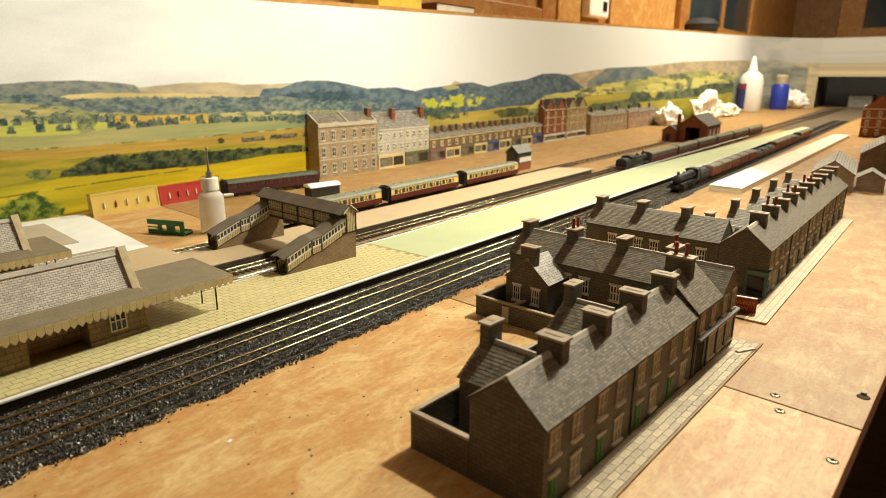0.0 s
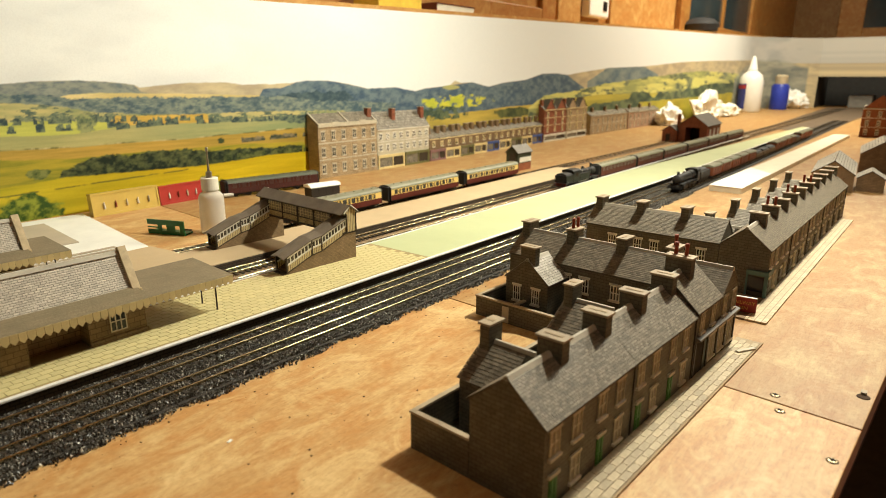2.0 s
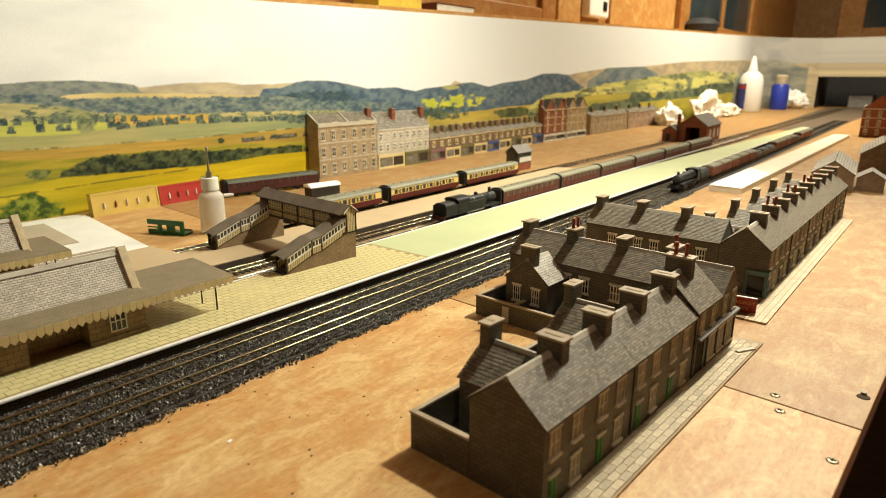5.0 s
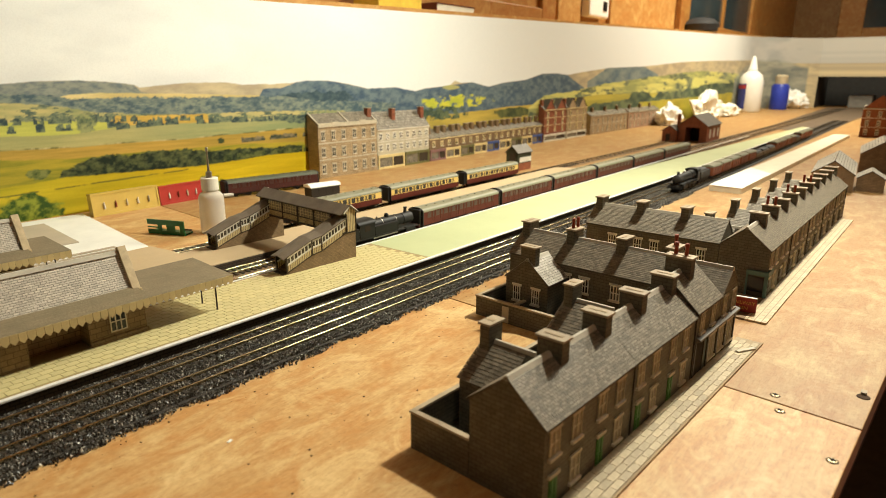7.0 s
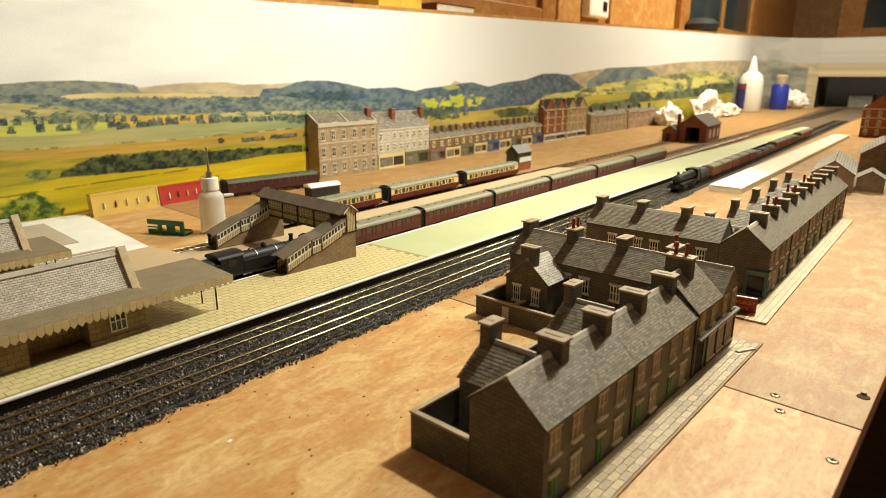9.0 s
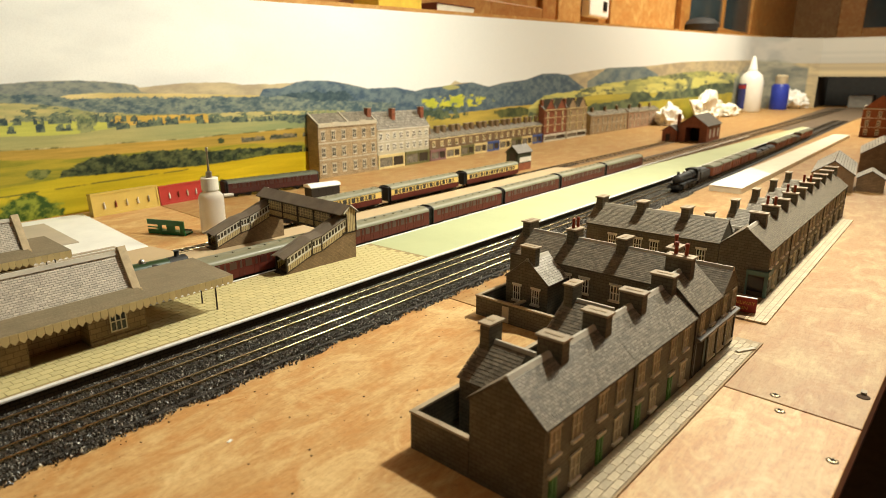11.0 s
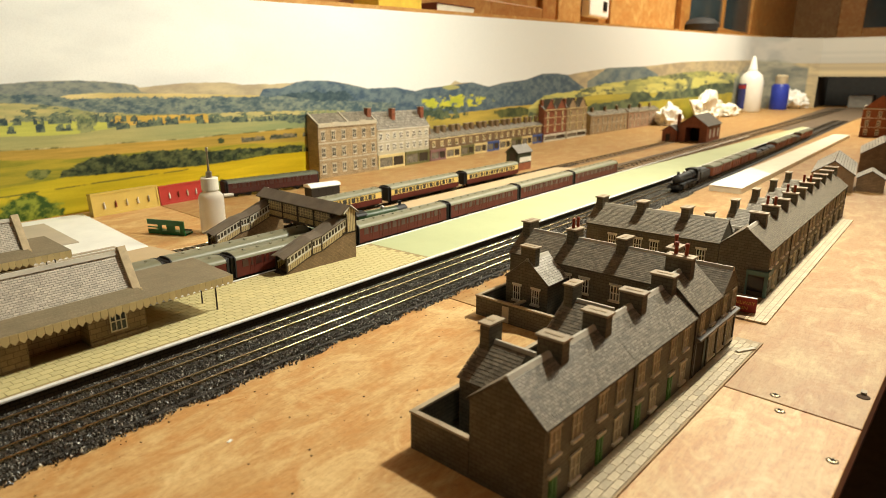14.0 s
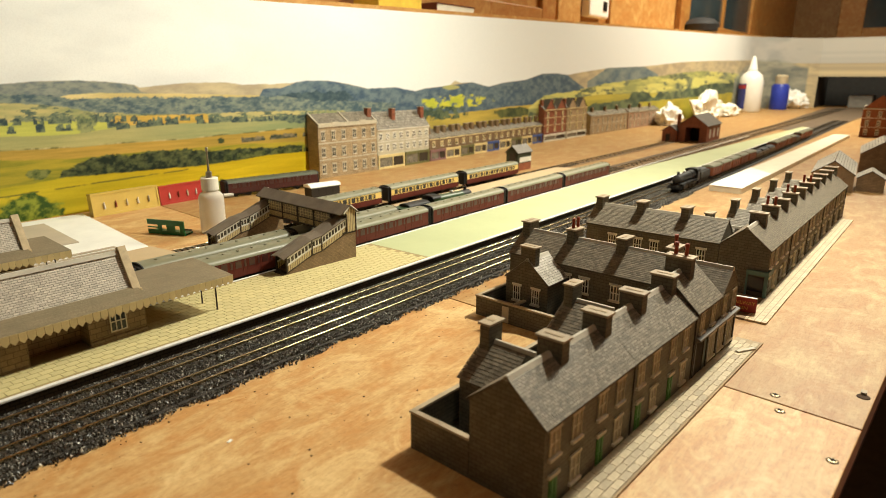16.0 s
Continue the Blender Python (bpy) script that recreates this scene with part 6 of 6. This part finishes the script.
heap("paper_bag", pose(3.52, 0.600, 0), (0.08, 0.055, 0.065), "white crumpled bag at the end of the board", "bag", WHITE_CARD, 5.0)

# dark crate below the board's front edge
cr = thing("storage_crate", pose(0.36, -0.060, -0.42, 0, 0, -3.2), "dark grey storage crate under the board edge with red lid", "crate")
part("tub", Shape().box(-0.25, 0.25, -0.10, 0.045, 0.0, 0.36), plain("dark_grey_plastic", (0.05, 0.045, 0.04), 0.5), cr, bevel=0.006)
part("lid", Shape().box(-0.25, 0.25, -0.14, -0.012, 0.3605, 0.372), plain("red_plastic", (0.30, 0.03, 0.02), 0.45), cr, bevel=0.003)
part("stand", Shape().box(-0.22, 0.22, -0.09, 0.04, -0.48, -0.0005), plain("stand_wood", (0.10, 0.06, 0.03), 0.7), cr)

# ---- trains ----
WHEEL_R = 0.0031


def wheel_mesh(r):
    return Shape().turned([(r * 0.5, -0.0006), (r, -0.0005), (r, 0.0005), (r * 1.08, 0.0006), (r * 1.08, 0.0010), (r * 0.4, 0.0011)], sides=16, axis="y").mesh("wheel", BOGIE)


WHEEL = wheel_mesh(WHEEL_R)
DRIVER = wheel_mesh(0.0058)
RAIL_TOP = 0.0040


def bogie(parent, x):
    b = part("bogie", Shape().box(x - 0.0125, x + 0.0125, -0.0068, -0.0058, 0.0022, 0.0052).box(x - 0.0125, x + 0.0125, 0.0058, 0.0068, 0.0022, 0.0052).box(x - 0.003, x + 0.003, -0.0058, 0.0058, 0.003, 0.0058), BOGIE, parent)
    for dx in (-0.0088, 0.0088):
        for y in (-0.0047, 0.0047):
            part("wheel", WHEEL, BOGIE, b, at=pose(x + dx, y, WHEEL_R))


def arch(w, low, side, top, n=9):
    """Cross-section (y, z) of a coach: straight sides and a round roof."""
    pts = [(w / 2, side)]
    for k in range(1, n):
        a = math.pi * k / n
        pts.append((w / 2 * math.cos(a), side + (top - side) * math.sin(a) ** 0.8))
    pts.append((-w / 2, side))
    return pts


COACH = 0.1290
DOOR_LINE = plain("coach_door_edge", (0.10, 0.020, 0.012), 0.45)
WIN_GLASS = plain("coach_glass", (0.060, 0.018, 0.012), 0.3, vary=0.3, relief=0, spec=0.7)


def coach(label, upper, lower, roof, group, flat=False):
    """A bogie coach centred on its own origin at rail top, lengthwise along x."""
    t = thing("coach", Matrix(), label, "railway coach", group)
    h, w = COACH / 2, 0.0186
    if lower is upper:
        part("body", Shape().box(-h, h, -w / 2, w / 2, 0.0052, 0.0180), lower, t, bevel=0.0004)
    else:
        part("body", Shape().box(-h, h, -w / 2, w / 2, 0.0052, 0.0112), lower, t)
        part("body_upper", Shape().box(-h, h, -w / 2 + 0.00005, w / 2 - 0.00005, 0.0113, 0.0180), upper, t, "cream upper panels")
    part("roof", Shape().along_x(arch(w + 0.0004, 0, 0.0180, 0.0224), -h - 0.0003, h + 0.0003), roof, t, "grey-green curved roof", smooth=True)
    vents = Shape()
    for k in range(9):
        vents.box(-h + 0.012 + k * 0.0135, -h + 0.0135 + k * 0.0135, -0.0028, -0.0012, 0.0218, 0.0230)
    part("roof_ventilation", vents, roof, t, kind="stuff")
    part("solebar", Shape().box(-h + 0.002, h - 0.002, -0.0078, 0.0078, 0.0036, 0.0051), BOGIE, t)
    part("underframe", Shape().box(-0.018, 0.006, -0.0062, 0.0062, 0.0014, 0.0035), BOGIE, t)
    for s in (-1, 1):
        part("end_panel", Shape().along_x([(-w / 2 - 0.0001, 0.0052), (w / 2 + 0.0001, 0.0052)] + arch(w + 0.0006, 0, 0.0180, 0.0226), min(s * h, s * (h + 0.0010)), max(s * h, s * (h + 0.0010))), BOGIE, t, "black coach end")
        part("gangway", Shape().box(s * (h + 0.0018) - 0.0018, s * (h + 0.0018) + 0.0018, -0.0075, 0.0075, 0.0045, 0.0208), BOGIE, t, "black gangway bellows", bevel=0.0008)
        bogie(t, s * (h - 0.0205))
    glass = WIN_GLASS if lower is upper else GLASS_DARK
    pane_w = Shape().box(-0.0027, 0.0027, -w / 2 - 0.0002, -w / 2 + 0.0001, 0.0120, 0.0172).mesh("window", glass)
    pane_n = Shape().box(-0.0009, 0.0009, -w / 2 - 0.0002, -w / 2 + 0.0001, 0.0120, 0.0172).mesh("window", glass)
    door = Shape().box(-0.0021, -0.00185, -w / 2 - 0.00015, -w / 2 + 0.0001, 0.0056, 0.0176).box(0.00185, 0.0021, -w / 2 - 0.00015, -w / 2 + 0.0001, 0.0056, 0.0176).mesh("door", DOOR_LINE)
    for turn in (0, 180):
        x, k = -h + 0.0085, 0
        while x < h - 0.006:
            if k % 2 == 0:
                part("window", pane_w, WIN_GLASS, t, at=pose(x, 0, 0, 0, 0, turn))
            else:
                dd = part("door", door, DOOR_LINE, t, at=pose(x, 0, 0, 0, 0, turn))
                part("window", pane_n, WIN_GLASS, dd)
            x += 0.0064
            k += 1
    return t


def wheels_row(t, xs, mesh, r, y=0.0047):
    for x in xs:
        for s in (-1, 1):
            part("wheel", mesh, BOGIE, t, at=pose(x, s * y, r))


def tank_engine(paint):
    """Side-tank engine, chimney towards +x, bunker towards -x; origin at its middle on the rail top."""
    t = thing("tank_engine", Matrix(), "black side tank steam engine running bunker first", "steam engine")
    part("frame", Shape().box(-0.054, 0.054, -0.0052, 0.0052, 0.0030, 0.0068).box(-0.0545, 0.0545, -0.0088, 0.0088, 0.0068, 0.0078), BOGIE, t)
    part("side_tank", Shape().box(-0.010, 0.024, -0.0088, -0.0046, 0.0079, 0.0165), paint, t, bevel=0.0006)
    part("side_tank", Shape().box(-0.010, 0.024, 0.0046, 0.0088, 0.0079, 0.0165), paint, t, bevel=0.0006)
    bl = part("boiler", Shape().turned([(0.0058, -0.012), (0.0058, 0.012), (0.0053, 0.036), (0.0050, 0.0365)], sides=24, axis="x", z=0.0150), paint, t, smooth=True)
    part("smokebox", Shape().turned([(0.0054, 0.0368), (0.0055, 0.0505), (0.0046, 0.0515), (0.0010, 0.0522)], sides=24, axis="x", z=0.0150), BOGIE, t, smooth=True)
    part("chimney", Shape().turned([(0.0023, 0.0), (0.0017, 0.0010), (0.0016, 0.0042), (0.0021, 0.0048), (0.0019, 0.0056)], 0.0440, 0.0, 14, z=0.0200), BOGIE, bl, "short black chimney", smooth=True)
    part("dome", Shape().turned([(0.0026, 0.0), (0.0023, 0.0012), (0.0021, 0.0026), (0.0012, 0.0036), (0.0002, 0.0039)], 0.0160, 0.0, 14, z=0.0201), paint, bl, smooth=True)
    part("safety_valve", Shape().turned([(0.0010, 0.0), (0.0007, 0.002)], 0.0020, 0.0, 8, z=0.0205), STEEL, bl)
    part("band", Shape().turned([(0.0060, 0.0055), (0.0060, 0.0060)], sides=24, axis="x", z=0.0150).turned([(0.0057, 0.0250), (0.0057, 0.0255)], sides=24, axis="x", z=0.0150), STEEL, bl)
    part("cab", Shape().box(-0.0300, -0.0102, -0.0088, -0.0080, 0.0079, 0.0205).box(-0.0300, -0.0102, 0.0080, 0.0088, 0.0079, 0.0205).box(-0.0110, -0.0102, -0.0080, 0.0080, 0.0079, 0.0205).box(-0.0300, -0.0292, -0.0080, 0.0080, 0.0079, 0.0205), paint, t)
    part("cab_roof", Shape().along_x(arch(0.0184, 0, 0.0205, 0.0240), -0.0315, -0.0088), BLACK, t, smooth=True)
    part("cab_window", Shape().box(-0.0235, -0.0165, -0.0090, -0.0087, 0.0140, 0.0190), HOLE, t)
    bk = part("bunker", Shape().box(-0.0530, -0.0302, -0.0088, 0.0088, 0.0079, 0.0178), paint, t, bevel=0.0006)
    part("coal", Shape().along_x(arch(0.0150, 0, 0.0178, 0.0205), -0.0515, -0.0320), BOGIE, bk, smooth=True)
    part("cylinder", Shape().box(0.0340, 0.0480, -0.0095, -0.0060, 0.0032, 0.0085), paint, t, bevel=0.0008)
    part("cylinder", Shape().box(0.0340, 0.0480, 0.0060, 0.0095, 0.0032, 0.0085), paint, t, bevel=0.0008)
    part("coupling_rod", Shape().box(-0.010, 0.024, -0.0072, -0.0066, 0.0050, 0.0060), STEEL, t)
    for s in (-1, 1):
        bb = part("buffer_beam", Shape().box(s * 0.0552 - 0.0005, s * 0.0552 + 0.0005, -0.0090, 0.0090, 0.0040, 0.0078), MAROON, t)
        for y in (-0.0058, 0.0058):
            part("buffer", Shape().turned([(0.0006, 0.0), (0.0006, 0.0025), (0.0014, 0.0026), (0.0013, 0.0031)], 0.0, y, 10, "x", 0.0060), BOGIE, bb, at=pose(s * 0.0557, 0, 0, 0, 0, 0 if s > 0 else 180))
    wheels_row(t, (-0.008, 0.007, 0.022), DRIVER, 0.0058)
    wheels_row(t, (0.041, -0.033, -0.045), WHEEL, WHEEL_R)
    return t


def tender_engine(paint, label):
    """Tender engine, chimney towards +x; origin at the middle of engine and tender on the rail top."""
    t = thing("tender_engine", Matrix(), label, "steam engine")
    part("frame", Shape().box(-0.012, 0.062, -0.0052, 0.0052, 0.0030, 0.0070).box(-0.0125, 0.063, -0.0086, 0.0086, 0.0070, 0.0079), BOGIE, t)
    bl = part("boiler", Shape().turned([(0.0064, 0.004), (0.0063, 0.020), (0.0055, 0.046)], sides=24, axis="x", z=0.0155), paint, t, smooth=True)
    part("smokebox", Shape().turned([(0.0056, 0.0462), (0.0057, 0.0590), (0.0046, 0.0600), (0.0010, 0.0608)], sides=24, axis="x", z=0.0155), BOGIE, t, smooth=True)
    part("chimney", Shape().turned([(0.0023, 0.0), (0.0017, 0.0010), (0.0017, 0.0036), (0.0021, 0.0043)], 0.0530, 0.0, 14, z=0.0207), BOGIE, bl, smooth=True)
    part("dome", Shape().turned([(0.0025, 0.0), (0.0022, 0.0010), (0.0019, 0.0022), (0.0008, 0.0031)], 0.0280, 0.0, 14, z=0.0210), STEEL, bl, "polished dome", smooth=True)
    part("firebox", Shape().along_x(arch(0.0136, 0, 0.0150, 0.0222), -0.002, 0.0120), paint, t, smooth=True)
    part("running_board", Shape().box(0.0, 0.062, -0.0090, -0.0048, 0.0098, 0.0106).box(0.0, 0.062, 0.0048, 0.0090, 0.0098, 0.0106), paint, t)
    part("cab", Shape().box(-0.0125, -0.0022, -0.0088, -0.0080, 0.0080, 0.0210).box(-0.0125, -0.0022, 0.0080, 0.0088, 0.0080, 0.0210).box(-0.0030, -0.0022, -0.0080, 0.0080, 0.0080, 0.0210), paint, t)
    part("cab_roof", Shape().along_x(arch(0.0184, 0, 0.0210, 0.0242), -0.0145, -0.0010), BLACK, t, smooth=True)
    td = part("tender", Shape().box(-0.0600, -0.0165, -0.0088, 0.0088, 0.0079, 0.0175), paint, t, bevel=0.0006)
    part("coal", Shape().along_x(arch(0.0150, 0, 0.0174, 0.0208), -0.0500, -0.0180), BOGIE, td, smooth=True)
    part("tender_frame", Shape().box(-0.0600, -0.0165, -0.0070, 0.0070, 0.0028, 0.0078), BOGIE, td)
    part("cylinder", Shape().box(0.0430, 0.0560, -0.0095, -0.0060, 0.0032, 0.0088), paint, t, bevel=0.0008)
    part("cylinder", Shape().box(0.0430, 0.0560, 0.0060, 0.0095, 0.0032, 0.0088), paint, t, bevel=0.0008)
    part("coupling_rod", Shape().box(-0.002, 0.034, -0.0072, -0.0066, 0.0050, 0.0060), STEEL, t)
    bb = part("buffer_beam", Shape().box(0.0632, 0.0642, -0.0090, 0.0090, 0.0040, 0.0079), BLACK, t)
    for y in (-0.0058, 0.0058):
        part("buffer", Shape().turned([(0.0006, 0.0), (0.0006, 0.0025), (0.0014, 0.0026), (0.0013, 0.0031)], 0.0644, y, 10, "x", 0.0060), BOGIE, bb)
    wheels_row(t, (0.0, 0.016, 0.032), DRIVER, 0.0058)
    wheels_row(t, (0.048, 0.057, -0.023, -0.038, -0.053), WHEEL, WHEEL_R)
    return t


def wagon(paint, length, label, van=True):
    t = thing("wagon", Matrix(), label, "railway wagon", "goods train wagons")
    h = length / 2
    part("body", Shape().box(-h, h, -0.0085, 0.0085, 0.0045, 0.0170 if van else 0.0120), paint, t, bevel=0.0003)
    if van:
        part("roof", Shape().along_x(arch(0.0178, 0, 0.0170, 0.0200), -h - 0.0003, h + 0.0003), COACH_ROOF, t, smooth=True)
    else:
        part("load", Shape().along_x(arch(0.0150, 0, 0.0120, 0.0150), -h + 0.001, h - 0.001), BOGIE, t, smooth=True)
    part("solebar", Shape().box(-h, h, -0.0070, 0.0070, 0.0030, 0.0044), BOGIE, t)
    for k in range(3):
        x = -h + length * (k + 1) / 4
        part("strapping", Shape().box(x - 0.0003, x + 0.0003, -0.0088, -0.0084, 0.0046, 0.0165 if van else 0.0118), BOGIE, t)
    wheels_row(t, (-h * 0.55, h * 0.55), WHEEL, WHEEL_R)
    return t


PITCH = 0.1370
first = coach("maroon passenger coach with grey-green roof in the moving train", MAROON, MAROON, COACH_ROOF, "maroon coaches")
express = [first] + [copy_thing(first, Matrix()) for _ in range(5)]
local_train = [tagged(copy_thing(first, Matrix()), "maroon passenger coach following the green engine", group="second train coaches") for _ in range(3)]
tank = tank_engine(BLACK)
green_engine = tender_engine(GREEN_LOCO, "dark green tender engine drawing the second train")

# standing stock
cc = coach("cream and maroon coach standing behind the platform", COACH_CREAM, MAROON, COACH_ROOF, "cream and maroon coaches")
cc.matrix_world = pose(0.4425, 0.5000, RAIL_TOP)
for x in (0.5865, 0.7365):
    copy_thing(cc, pose(x + (0.0015 if x < 0.6 else 0), 0.5000, RAIL_TOP))
# Darker copies of the coach colours; the shadow it stands in is painted on.
SHADED_MAROON = plain("shaded_maroon_paint", (0.060, 0.014, 0.010), 0.6)
dark = coach("maroon coach standing near the backdrop, shade put into its colours", SHADED_MAROON, SHADED_MAROON, plain("shaded_green_roof", (0.085, 0.09, 0.055), 0.6), "stored coaches")
dark.matrix_world = pose(0.505, 0.690, 0.0, 0, 0, -9)
bv = wagon(plain("dark_brake_van", (0.035, 0.028, 0.022), 0.5), 0.040, "dark brake van with white roof", True)
bv.matrix_world = pose(0.5080, 0.5930, 0.0, 0, 0, -10)
part("roof_sheet", Shape().along_x([(-0.0095, 0.0180), (0.0095, 0.0180), (0.0070, 0.0210), (0.0, 0.0220), (-0.0070, 0.0210)], -0.0215, 0.0215), WHITE_CARD, bv, "white van roof")
goods_engine = tender_engine(BLACK, "black goods engine standing with its wagons")
goods_engine.matrix_world = pose(0.884, 0.2745 + lie(0.884), RAIL_TOP, 0, 0, 180)
xx = 0.957
van0 = wagon(WAGON_BAUX, 0.046, "red-brown goods van in the standing train")
open0 = wagon(WAGON_GREY, 0.046, "grey-brown open wagon in the standing train", False)
for k in range(16):
    src = open0 if k in (5, 6, 7, 12) else van0
    xx += 0.0275
    m = pose(xx, 0.2745 + lie(xx), RAIL_TOP)
    if src in (van0, open0) and (k == 0 or k == 5):
        src.matrix_world = m
    else:
        copy_thing(src, m)
    xx += 0.0275

EXPRESS_FRONT = [(0.0, 1.045), (1.5, 0.895), (3.0, 0.757), (3.5, 0.715), (4.2, 0.652), (5.6, 0.546), (7.0, 0.447), (8.0, 0.378), (9.0, 0.312), (10.75, 0.215), (12.5, 0.140), (13.5, 0.112), (14.5, 0.091), (16.0, 0.072)]
LOCAL_FRONT = [(0.0, -0.920), (3.0, -0.640), (6.3, -0.330), (9.2, -0.062), (11.3, 0.126), (12.5, 0.231), (13.5, 0.305), (14.5, 0.364), (15.3, 0.406), (16.0, 0.446)]
LENGTHS = (0.139, 0.122, 0.129, 0.135, 0.140, 0.146)   # coach lengths over gangways


def run(vehicle, table, offset, y, turn=0):
    walk(vehicle, [(t, pose(x + offset, y, RAIL_TOP, 0, 0, turn)) for t, x in table])

# setts of the near pavement
sett = Shape().box(0.00015, 0.00665, 0.00015, 0.00327, 0.0009, 0.0013).mesh("sett", COBBLE)
half = Shape().box(0.00015, 0.00325, 0.00015, 0.00327, 0.0009, 0.0013).mesh("sett", COBBLE)
for j in range(4):
    x = -0.0038
    if j % 2:
        part("sett", half, COBBLE, pave, at=pose(x, -0.0141 + 0.0034 * j, 0))
        x += 0.0034
    while x < 0.2035:
        part("sett", sett, COBBLE, pave, at=pose(x, -0.0141 + 0.0034 * j, 0))
        x += 0.0068


def motions():
    tank.scale.x = 0.92
    run(tank, EXPRESS_FRONT, -0.0530, 0.3900)
    start = 0.0
    for c, long in zip(express, LENGTHS):
        c.scale.x = long / PITCH
        run(c, EXPRESS_FRONT, start + long / 2, 0.3900)
        start += long
    run(green_engine, LOCAL_FRONT, 0.0660, 0.4155)
    for k, c in enumerate(local_train):
        c.scale.x = 0.130 / PITCH
        run(c, LOCAL_FRONT, -0.130 * (k + 0.5), 0.4155)


motions()
